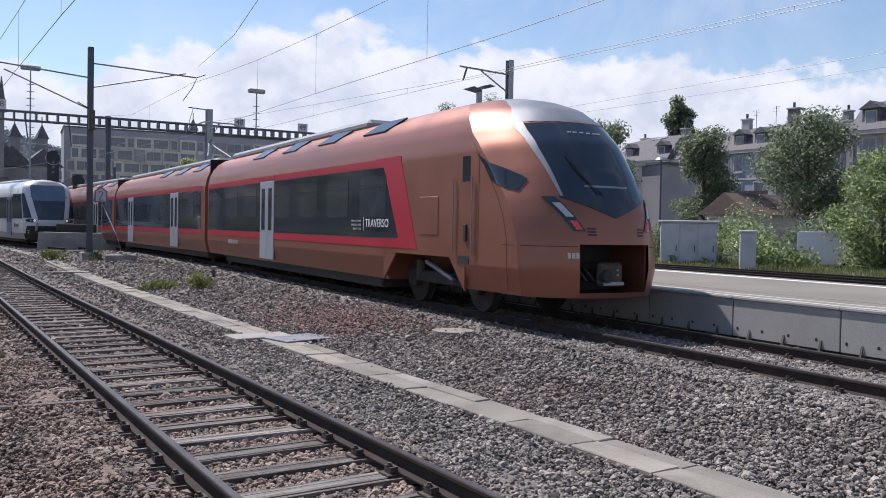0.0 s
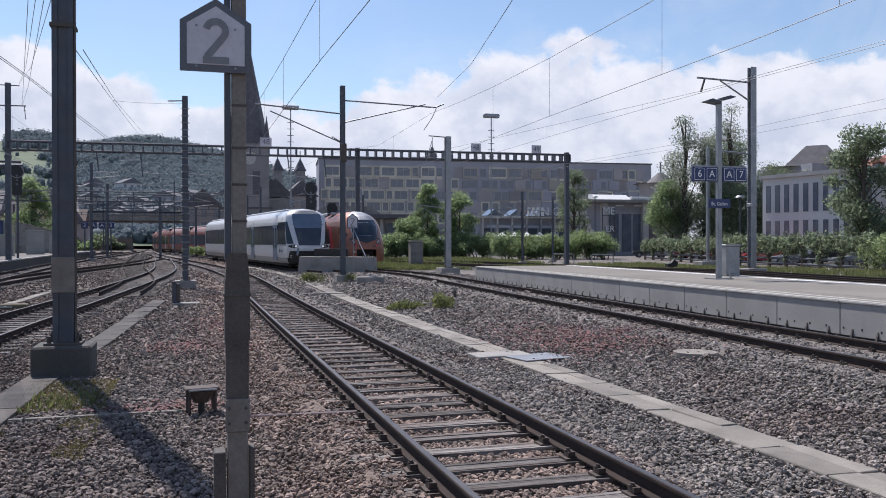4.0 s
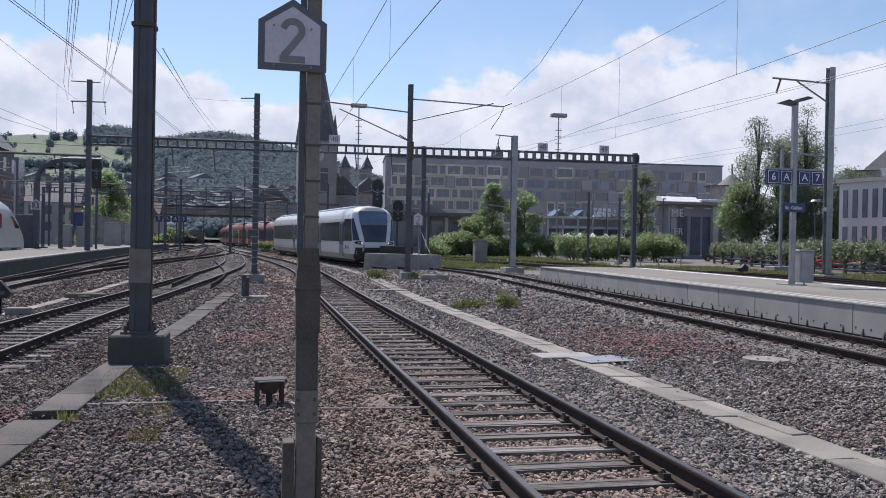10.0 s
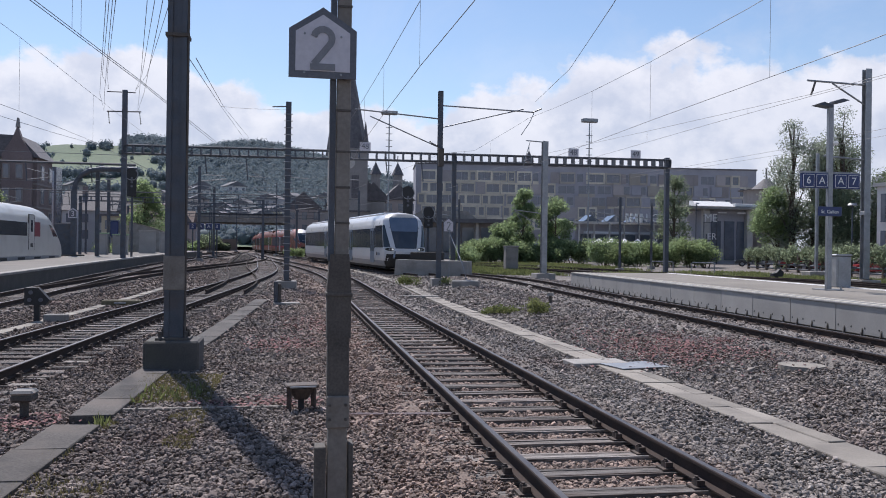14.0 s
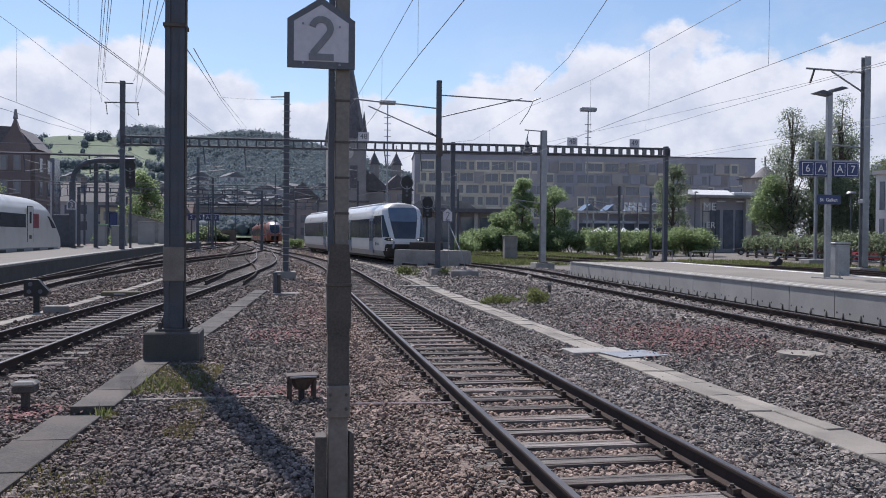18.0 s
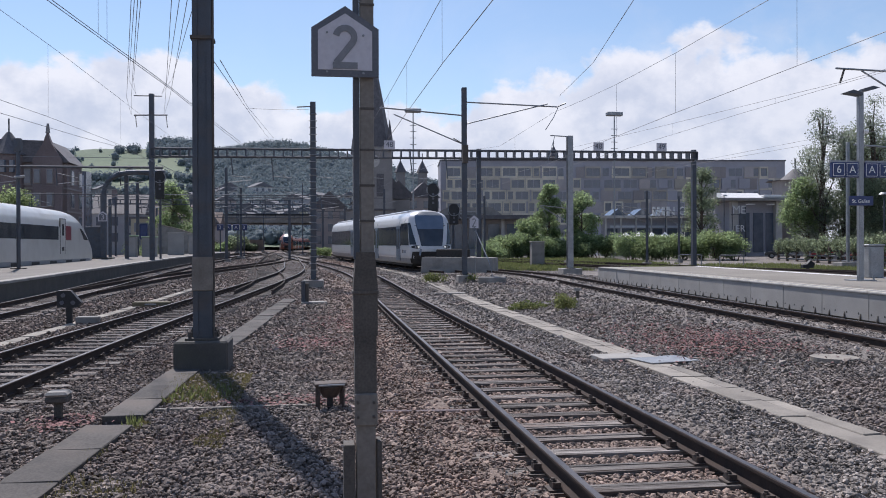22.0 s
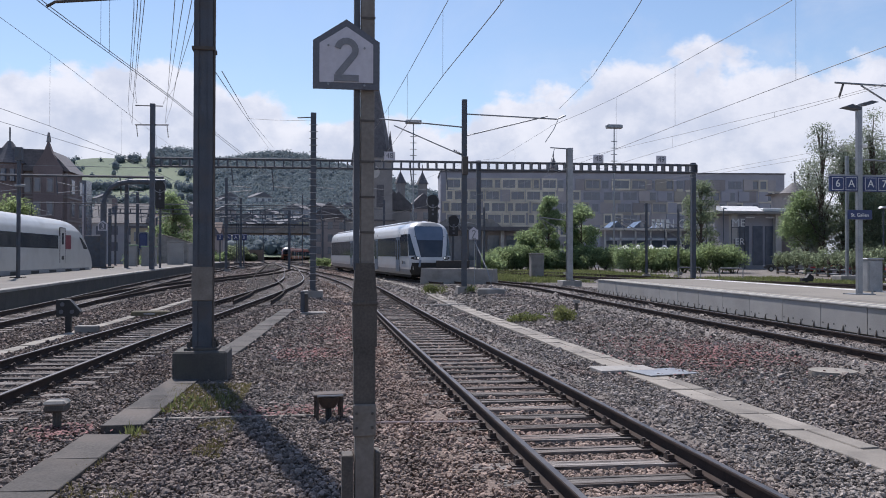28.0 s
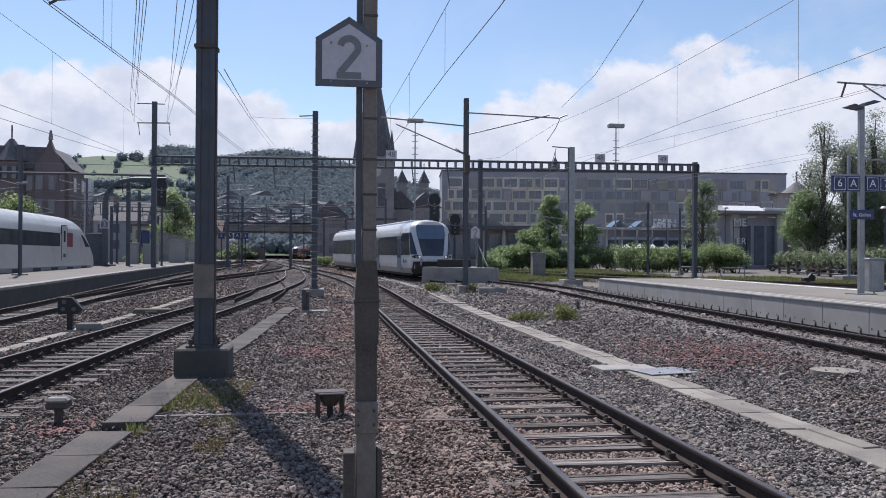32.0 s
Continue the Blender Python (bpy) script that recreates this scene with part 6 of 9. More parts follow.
cb = thing("platform_cabinet", "pale grey steel cabinet on the platform", "cabinet", pose(14.35, 24.0, PT, 0, 0, -6))
part("body", box(bmesh.new(), -0.24, 0.24, -0.2, 0.2, 0.0, 0.98, bevel=0.02), galv, cb)
part("roof", box(bmesh.new(), -0.27, 0.27, -0.23, 0.23, 0.98, 1.04, bevel=0.02), galv, cb)
part("door", box(bmesh.new(), -0.19, 0.19, -0.215, -0.195, 0.08, 0.92, bevel=0.008), galv, cb)
p2 = thing("lattice_lamp", "slim grey post behind the platform", "post", pose(38.2, 60.5, gz(60, 38)))
part("pole", B(-0.11, 0.11, -0.11, 0.11, -0.1, 9.8, bevel=0.02), galv, p2)
part("footing", B(-0.9, 0.9, -0.6, 0.6, -0.1, 0.45, bevel=0.05), concrete, p2)


def hoop(x, y, turn):
    root = thing("cycle_hoop", "bent grey steel railing hoop", "railing", pose(x, y, gz(y, x), 0, 0, turn), group="railing hoops")
    part("rail", T([(-0.95, 0, -0.1), (-0.95, 0, 0.82), (-0.86, 0, 0.9), (0.86, 0, 0.9), (0.95, 0, 0.82), (0.95, 0, -0.1)], 0.045, 8), galv, root)
    return root


hoop(29.8, 70.5, -28)
hoop(31.9, 67.0, -28)
hs = thing("dwarf_signal", "small dark ground signal behind the platform", "signal", pose(29.7, 52.3, gz(52, 29)))
part("post", B(-0.08, 0.08, -0.08, 0.08, -0.1, 0.35), black, hs)
part("head", prism(bmesh.new(), [(-0.4, 0.2), (0.35, 0.2), (0.45, 0.5), (0.15, 0.72), (-0.1, 0.45), (-0.4, 0.4)], -0.15, 0.15), black, hs, "black slanted head")


lid_green = material("lid_green", (0.22, 0.33, 0.20), (0.30, 0.42, 0.27), rough=0.6, scale=3, bump=0.1)
# ---- signals and masts of the yard ----
def ring_signal(x, y, z, base, label, h=1.5):
    root = thing("main_signal", label, "signal", pose(x, y, 0))
    part("mast", T([(0, 0.2, base), (0, 0.2, z)], 0.09, 8), mast_dark, root)
    part("backboard", box(bmesh.new(), -0.36, 0.36, -0.06, 0.06, z - h, z + 0.1, bevel=0.05), black, root, "black back board")
    bm = bmesh.new()
    pts = [(0.46 * math.cos(a), -0.1, z - 0.15 + 0.46 * math.sin(a)) for a in [math.radians(150 + k * 20) for k in range(14)]]
    part("disc", T([(0, -0.08, z - 0.15), (0, 0.02, z - 0.15)], 0.5, 20), black, root, "black round back plate")
    part("hood_ring", tube(bm, pts, 0.035, 6), galv, root, "pale ring hood")
    for k in range(3):
        part("lens", T([(0, -0.09, z - 0.45 - 0.32 * k), (0, -0.055, z - 0.45 - 0.32 * k)], 0.09, 10), sign_dark, root)
    return root


ring_signal(5.72, 62.0, 6.3, gz(62) - 0.1, "black main signal beside the regional train", 1.9)
ring_signal(7.9, 65.8, 5.0, gz(65) - 0.1, "black main signal on a short mast", 1.3)
ring_signal(-15.25, 70.2, 7.75, gz(70) - 0.1, "black main signal hung at the curved bracket", 1.9)
cg = thing("curved_bracket_mast", "dark curved signal bracket on the far platform", "signal bracket", pose(0, 71, gz(71) + 0.8))
part("foot", B(-20.6, -19.0, -0.5, 0.5, 0.0, 0.12, bevel=0.03), dark_concrete, cg)
part("leg", B(-19.95, -19.55, -0.2, 0.2, 0.1, 5.2, bevel=0.02), mast_dark, cg)
part("arch", T([(-19.75, 0, 5.2), (-19.6, 0, 5.9), (-19.2, 0, 6.45), (-18.6, 0, 6.8), (-17.8, 0, 6.95), (-15.0, 0, 7.0)], 0.2, 8), mast_dark, cg)
part("post", B(-18.35, -18.05, 0.9, 1.2, 0.0, 7.0, bevel=0.02), mast_dark, cg)
n3 = part("number_plate", prism(bmesh.new(), [(-20.1, 3.0), (-19.4, 3.0), (-19.4, 3.55), (-19.75, 3.8), (-20.1, 3.55)], -0.3, -0.24), sign_face, cg, "house-shaped number plate with a pale rim")
part("plate_face", prism(bmesh.new(), [(-20.02, 3.07), (-19.48, 3.07), (-19.48, 3.51), (-19.75, 3.70), (-20.02, 3.51)], -0.306, -0.301), sign_dark, n3)
lettering("3", 0.58, n3, pose(-19.75, -0.312, 3.33, 90, 0, 0), sign_face)
part("dark_cabinet", box(bmesh.new(), -21.3, -20.0, 0.3, 1.0, 0.0, 2.6, bevel=0.03), mast_dark, cg)
ll = thing("platform_lamp", "slim dark lamp post on the far platform", "street lamp", pose(-17.6, 45.0, gz(45) + 0.8))
part("pole", T([(0, 0, 0), (0, 0, 6.5)], 0.10, 8), mast_dark, ll)
part("top_box", B(-0.16, 0.16, -0.14, 0.14, 5.9, 6.55), mast_dark, ll)
part("base_plate", B(-0.3, 0.3, -0.3, 0.3, 0.0, 0.05), mast_shoe, ll)
part("lamp", T([(-0.15, -0.1, 4.6), (0.35, -0.1, 4.65)], 0.07, 6), galv, ll)
for k, (x, y, w, h) in enumerate(((-19.5, 80, 1.0, 1.9), (-18.0, 80.5, 1.3, 1.8), (-17.2, 90, 1.6, 2.3), (-16.3, 96, 1.1, 2.2))):
    c = thing("relay_cabinet", "pale weathered relay cabinet with a flat lid", "cabinet", pose(x, y, gz(y) + 0.75, 0, 0, 4 * k), group="relay cabinets")
    part("body", box(bmesh.new(), -w / 2, w / 2, -0.4, 0.4, 0, h, bevel=0.03), white_concrete, c)
    part("lid", box(bmesh.new(), -w / 2 - 0.06, w / 2 + 0.06, -0.46, 0.46, h, h + 0.1, bevel=0.02), lid_green if k < 2 else white_concrete, c, "green lid" if k < 2 else "")
    part("door", box(bmesh.new(), -w / 2 + 0.1, w / 2 - 0.1, -0.42, -0.39, 0.15, h - 0.15), white_concrete, c)
wl = thing("retaining_wall", "pale concrete ramp wall with a sloping top", "wall", pose(0, 100, gz(100)))
part("body", prism(bmesh.new(), [(-20.8, 0), (-16.6, 0), (-16.6, 2.9), (-18.4, 3.5), (-20.8, 4.1)], 0, 0.4), concrete, wl)
part("coping", prism(bmesh.new(), [(-20.85, 4.104), (-18.4, 3.504), (-16.55, 2.904), (-16.55, 3.02), (-18.4, 3.62), (-20.85, 4.22)], -0.06, 0.46), trough_concrete, wl)
bd = thing("display_board", "upright blue display board with pale rim", "sign", pose(-19.2, 84, gz(84) + 0.8))
part("stand", B(-0.1, 0.1, 0, 0.1, 0, 1.4), mast_dark, bd)
part("panel", box(bmesh.new(), -0.48, 0.48, -0.1, 0.1, 1.5, 3.2, bevel=0.15), galv, bd)
part("face", box(bmesh.new(), -0.36, 0.36, -0.13, -0.09, 1.62, 3.08, bevel=0.08), blue_sign, bd)

far_masts = ((-12.6, 94.5, 10.2, 1), (-12.4, 110, 9.0, 1), (-5.0, 130, 11, -1), (-16.5, 100, 9.5, 1), (-18.0, 118, 9.0, 1), (-3.0, 112, 8.5, -1), (-22, 95, 8.5, 1), (-24, 120, 9, 1),
              (-17.5, 160, 9.2, 1), (-21.0, 135, 9.0, 1), (-1.8, 150, 8.8, -1), (-25.5, 150, 9.0, 1), (-19.0, 180, 9.0, 1), (-15.2, 200, 9.0, 1), (20.6, 77, 6.8, -1), (25.6, 70, 6.5, -1), (12.4, 76, 6.3, -1), (33, 80, 6.6, -1))
for x, y, h, s in far_masts:
    m = h_mast("catenary_mast", x, y, h, mast_dark, "distant dark catenary mast with a bracket", 0.28 if x < 10 and y < 112 else 0.17, 0.9 if x < 10 else 0.6, 0.3)
    part("top_tube", T([(0, 0, h - 1.6), (2.8 * s, 0, h - 1.3)], 0.045, 6), galv, m)
    part("stay", T([(0, 0, h - 2.9), (2.6 * s, 0, h - 1.4)], 0.04, 6), galv, m)
    part("registration_arm", T([(2.7 * s, 0, h - 1.3), (1.9 * s, 0, h - 2.5)], 0.03, 6), galv, m)
for y, x0, x1, z in ((100, -26, -6, 6.4), (125, -28, -2, 7.0), (150, -30, 2, 7.4), (172, -30, 4, 7.0)):
    g = thing("yard_gantry", "distant low lattice beam over the yard", "gantry", pose(0, y, gz(y)), group="yard gantries")
    for zz in (z, z + 0.5):
        part("chord", B(x0, x1, -0.06, 0.06, zz, zz + 0.1), mast_dark, g)
    for k in range(19):
        xx = x0 + (x1 - x0) * k / 18
        part("lattice_post", B(xx - 0.06, xx + 0.06, -0.05, 0.05, z, z + 0.55), mast_dark, g)
    for xx in (x0, x1):
        part("leg", B(xx - 0.15, xx + 0.15, -0.15, 0.15, -0.2, z + 0.6), mast_dark, g)
for k, (y, x0, x1, z) in enumerate(((71.5, -46, -15.2, 8.2), (88, -34, 1.5, 6.9), (112, -34, 6.0, 7.9), (138, -34, 6.0, 8.2))):
    cs_ = thing("cross_span", "cross-span beam with drop tubes over the yard", "overhead beam", pose(0, y, gz(y)), group="cross spans")
    part("beam", T([(x0, 0, z), (x1, 0, z)], 0.10 if k == 0 else 0.05, 6), mast_dark, cs_)
    part("wire", T([(x0, 0, z + 0.9), (x1, 0, z + 0.75)], 0.02, 5), wire_mat, cs_)
    for x in ((x0,) if k == 0 else (x0, x1)):
        part("leg", B(x - 0.13, x + 0.13, -0.13, 0.13, -0.2, z + 1.2), mast_dark, cs_)
    for q in range(6):
        x = x0 + (x1 - x0) * (q + 0.6) / 6.3
        part("drop_tube", T([(x, 0, z), (x + 0.1, 0, z - 1.5)], 0.05, 6), mast_dark, cs_)
        part("steady_arm", T([(x + 0.1, 0, z - 1.4), (x + 1.9, 0, z - 1.15)], 0.035, 6), galv, cs_)
        part("upper_arm", T([(x + 0.05, 0, z - 0.5), (x + 1.7, 0, z - 0.9)], 0.03, 6), galv, cs_)
sb = thing("platform_sign", "row of four dark blue platform sign boards", "sign", pose(-13.7, 112, gz(112)))
for k in range(4):
    part("board", B(-1.9 + k * 1.0, -1.1 + k * 1.0, -0.08, 0.08, 3.6, 4.4, bevel=0.03), blue_sign, sb)
for k, ch_ in enumerate("2AA3"):
    lettering(ch_, 0.62, sb, pose(-1.5 + k, -0.09, 4.0, 90, 0, 0), sign_face)
part("beam", B(-2.1, 2.1, 0.1, 0.2, 4.4, 4.5), mast_dark, sb)
for x in (-1.5, 1.5):
    part("post", B(x - 0.08, x + 0.08, 0.08, 0.24, -0.1, 4.4), mast_dark, sb)
for x, y, h in ((10.7, 119, 20.6), (37.9, 112, 19.6)):
    f = thing("floodlight_mast", "tall slim floodlight mast with rungs and flat head", "floodlight", pose(x, y, gz(y)), group="floodlight masts")
    part("pole", T([(0, 0, -0.2), (0, 0, h)], 0.14, 8, r1=0.08), galv, f)
    part("head", box(bmesh.new(), -1.15, 1.15, -0.4, 0.4, h - 0.2, h + 0.35, bevel=0.1), galv, f)
    for k in range(8):
        part("rung", T([(-0.45, 0, h - 2 - 0.9 * k), (0.45, 0, h - 2 - 0.9 * k)], 0.05, 6), galv, f)

# ---- town ----
facade_dark = material("facade_dark", (0.28, 0.28, 0.31), (0.38, 0.375, 0.405), rough=0.7, scale=0.3, fine=6, bump=0.1)
facade_tan = material("facade_tan", (0.50, 0.46, 0.37), (0.62, 0.57, 0.46), rough=0.7, scale=0.4, fine=6, bump=0.1, random_tint=0.18)
facade_brown = material("facade_brown", (0.26, 0.24, 0.235), (0.36, 0.33, 0.32), rough=0.7, scale=0.4, fine=6, bump=0.1, random_tint=0.25)
town_glass = glass_dark("town_glass", (0.085, 0.10, 0.125), 0.12)
plaster = [material("plaster_%s" % n, c, tuple(v * 1.18 for v in c), rough=0.85, scale=0.3, fine=8, bump=0.1, stain=tuple(v * 0.7 for v in c), stain_scale=0.25, stain_amount=0.4)
           for n, c in (("cream", (0.42, 0.38, 0.28)), ("grey", (0.35, 0.35, 0.365)), ("blue", (0.28, 0.32, 0.35)), ("white", (0.55, 0.54, 0.52)), ("ochre", (0.38, 0.31, 0.20)), ("rose", (0.33, 0.295, 0.28)))]
slate = material("slate", (0.075, 0.073, 0.08), (0.155, 0.147, 0.152), rough=0.75, scale=1.2, fine=5, bump=0.4, bump_size=0.05)
tile_brown = material("tile_brown", (0.075, 0.052, 0.045), (0.13, 0.092, 0.08), rough=0.85, scale=0.6, fine=8, bump=0.4, bump_size=0.05)
tile_red = material("tile_red", (0.20, 0.075, 0.05), (0.30, 0.13, 0.09), rough=0.8, scale=0.6, fine=10, bump=0.4, bump_size=0.05)
brick = material("brick", (0.15, 0.118, 0.115), (0.23, 0.185, 0.178), rough=0.85, scale=0.5, fine=9, bump=0.3, bump_size=0.03)
stone_wall = material("stone_wall", (0.20, 0.19, 0.185), (0.31, 0.295, 0.28), rough=0.9, scale=0.4, fine=6, bump=0.4, bump_size=0.05)
trim_mat = material("trim_mat", (0.40, 0.38, 0.35), (0.52, 0.50, 0.47), rough=0.8, scale=1, bump=0.1)

# the long office block with its patchwork facade
ob = thing("office_block", "long office block with tan patchwork panels and dark windows", "building", pose(30.5, 228, 0.4, 0, 0, -6))
W, H = 95.8, 24.9
part("wall", B(0, W, 0, 18, 0, H), facade_dark, ob)
part("roof", B(-0.2, W + 0.2, -0.25, 18.3, H, H + 0.35), slate, ob)
rr = random.Random(5)
facade_muted = material("facade_muted", (0.31, 0.285, 0.245), (0.41, 0.375, 0.32), rough=0.7, scale=0.4, fine=6, bump=0.1, random_tint=0.2)
rh = 3.2
for j in range(6):
    z0 = H - 1.5 - rh * (j + 1)
    x = 0.5 + rr.choice((0.0, 1.0))
    while x < W - 2.6:
        share = x / W
        w = rr.choice((2.1, 4.2, 4.2)) if share < 0.35 else rr.choice((2.4, 4.4, 5.2))
        w = min(w, W - 0.4 - x)
        if rr.random() < 0.9:
            win = part("window", B(x + 0.35, x + w - 0.35, -0.05, 0.02, z0 + 0.55, z0 + 2.7), town_glass, ob)
            if w > 4:
                part("mullion", B(x + w / 2 - 0.06, x + w / 2 + 0.06, -0.09, -0.05, z0 + 0.55, z0 + 2.7), facade_dark, win)
            if rr.random() < (0.95 if share < 0.3 else 0.45):
                bm = bmesh.new()
                for q in ((x, x + w, z0 + 0.02, z0 + 0.55), (x, x + w, z0 + 2.72, z0 + rh), (x, x + 0.36, z0 + 0.55, z0 + 2.72), (x + w - 0.36, x + w, z0 + 0.55, z0 + 2.72)):
                    box(bm, q[0], q[1], -0.22, 0.0, q[2], q[3])
                part("panel_frame", bm, facade_tan if share < 0.4 or rr.random() < 0.4 else facade_muted, ob, "tan panel frame")
            elif rr.random() < 0.55:
                part("panel", B(x + 0.3, x + w - 0.3, -0.2, 0.0, z0 - 0.35, z0 + 0.5), facade_tan if rr.random() < 0.6 else facade_muted, ob, "tan spandrel panel")
        else:
            part("panel", B(x + 0.05, x + w - 0.05, -0.16, 0.0, z0 + 0.1, z0 + rh - 0.1), facade_brown, ob)
        if share > 0.55 and rr.random() < 0.6:
            part("panel", B(x + 0.1, x + w * 0.6, -0.30, 0.0, z0 + 0.3, z0 + rh - 0.2), rr.choice((facade_muted, facade_brown, facade_dark)), ob)
        x += w + rr.choice((0.0, 0.15, 0.5))
for x in (26, 34, 47, 58, 66):
    part("roof_box", B(x, x + rr.uniform(2.5, 6), 4, 9, H + 0.3, H + rr.uniform(0.8, 1.7)), rr.choice((facade_dark, trim_mat)), ob)

pv = thing("station_pavilion", "low dark pavilion with a pale canopy roof", "pavilion", pose(52.6, 112, 0.4))
part("wall", B(3.4, 10.0, 0.5, 7, 0, 7.8), facade_dark, pv)
part("roof", B(-0.6, 11.8, -1.2, 7.6, 7.8, 8.25, bevel=0.08), concrete, pv)
part("skylight", prism(bmesh.new(), [(-1.0, 8.26), (1.8, 8.26), (1.8, 9.1), (0.6, 9.0)], 1.2, 6.8, axis="x"), white_paint, pv, "white roof sheet")
part("skylight", B(6.9, 10.4, -1.0, 1.5, 8.26, 8.7, bevel=0.08), white_paint, pv, "white roof sheet")
for x in (2.9, 9.6):
    part("column", B(x - 0.45, x + 0.45, -0.35, 0.45, 0, 7.8), trim_mat, pv, "broad pale column")
for x in (4.0, 6.1, 8.0):
    part("window", B(x, x + 1.5, 0.42, 0.5, 0.6, 6.2), town_glass, pv)
for x in (4.6, 7.6):
    part("ceiling_lamp", B(x, x + 1.2, -0.6, -0.3, 7.3, 7.45), white_paint, pv)
rot = thing("rotunda", "round grey rooftop drum with a shallow cone", "building", pose(68.5, 118.0, 0.4))
part("drum", T([(0, 0, 0), (0, 0, 11.2)], 3.3, 28), facade_brown, rot)
part("roof", T([(0, 0, 11.2), (0, 0, 11.35), (0, 0, 13.0)], 4.2, 28, r1=0.4), slate, rot)
part("finial", T([(0, 0, 12.9), (0, 0, 14.6)], 0.14, 6), mast_dark, rot)
lo = thing("low_restaurant", "low dark restaurant with flat roof and pale awnings", "building", pose(38.0, 118.0, 0.4))
part("wall", B(0, 14.5, 0, 9, 0, 5.6), facade_dark, lo)
part("roof", B(-0.8, 15.0, -1.4, 9.4, 5.6, 5.95), trim_mat, lo, "pale flat roof edge")
part("fascia", B(1.0, 13.5, -1.3, -1.1, 4.2, 4.5), silver, lo, "bright metal fascia")
for k in range(6):
    part("window", B(0.6 + 2.3 * k, 2.5 + 2.3 * k, -0.05, 0.0, 0.5, 4.1), town_glass, lo)
for k in range(7):
    part("column", B(0.2 + 2.3 * k, 0.42 + 2.3 * k, -1.3, -1.08, 0, 5.6), trim_mat, lo)
for k in range(3):
    part("skylight", prism(bmesh.new(), [(1.5 + 3.6 * k, 5.96), (4.2 + 3.6 * k, 5.96), (2.8 + 3.6 * k, 7.0)], 0.5, 3.5), town_glass, lo)
for k in range(5):
    u = thing("parasol", "white square parasol before the restaurant", "parasol", pose(40.4 + 1.95 * k, 114.4, gz(114, 40)), group="parasols")
    part("canopy", T([(0, 0, 2.75), (0, 0, 2.85), (0, 0, 3.35)], 1.3, 8, r1=0.05), white_paint, u)
    part("pole", T([(0, 0, -0.1), (0, 0, 3.3)], 0.05, 6), mast_dark, u)
ROOF_SIGNS = [(pose(50.4, 116.3, 6.95, 90, 0, 0), "N GRAS", 1.75), (pose(55.5, 110.5, 6.9, 90, 0, 0), "ME", 1.6), (pose(55.7, 110.5, 4.3, 90, 0, 0), "ER", 1.3), (pose(47.7, 112.0, 3.4, 90, 0, 0), "DI", 1.1)]
for place, words, size in ROOF_SIGNS:
    f_ = thing("roof_lettering", "tall white sign letters on a dark frame", "sign", place, group="roof letters")
    lettering(words, size, f_, Matrix(), white_paint)
    w_ = 0.34 * size * len(words)
    part("support_bar", B(-w_, w_, -size * 0.42, -size * 0.37, -0.12, -0.04), mast_dark, f_)
    for q in (-w_ * 0.9, w_ * 0.9):
        part("post", B(q - 0.05, q + 0.05, -place.translation.z + 0.3, size * 0.3, -0.14, -0.06), mast_dark, f_)
fs_ = thing("roof_lettering", "row of tall white roof letters half hidden", "sign", pose(0, 116.3, 0), group="roof letters")
for k in range(4):
    part("lettering_bar", B(45.2 + 0.72 * k, 45.2 + 0.72 * k + 0.42, -0.06, 0.06, 6.3, 7.6), white_paint, fs_)
part("support_bar", B(44.9, 48.2, 0.08, 0.16, 6.2, 6.3), mast_dark, fs_)
ha = thing("hall", "low grey hall behind bushes", "building", pose(13.4, 129, 0.4, 0, 0, -8))
part("wall", B(0, 18.7, 0, 15, 0, 5.7), facade_brown, ha)
part("roof", B(-1.5, 20.2, -2.2, 15.7, 5.7, 6.3), slate, ha)
part("roof_sheet", prism(bmesh.new(), [(1.5, 6.32), (12, 6.32), (10.5, 7.5), (3.6, 7.5)], -1.5, 6.0), concrete, ha)
for k in range(7):
    part("column", B(0.3 + 2.9 * k, 0.8 + 2.9 * k, -0.8, -0.2, 0, 5.7), trim_mat, ha)
for k in range(6):
    part("window", B(1.2 + 2.9 * k, 3.0 + 2.9 * k, -0.08, 0, 1.2, 5.0), town_glass, ha)


def window_unit(name, y0, y1, z0, z1, parent, x=-0.02):
    """A window in a wall that faces -x: surround, sill, panes."""
    fr = part("window", B(x - 0.05, x + 0.03, y0 - 0.14, y1 + 0.14, z0 - 0.14, z1 + 0.14), trim_mat, parent, "pale window surround")
    ym = (y0 + y1) / 2
    part("pane", B(x - 0.07, x - 0.045, y0, ym - 0.04, z0, z1), town_glass, fr)
    part("pane", B(x - 0.07, x - 0.045, ym + 0.04, y1, z0, z1), town_glass, fr)
    part("sill", B(x - 0.18, x - 0.05, y0 - 0.2, y1 + 0.2, z0 - 0.24, z0 - 0.14), trim_mat, fr)


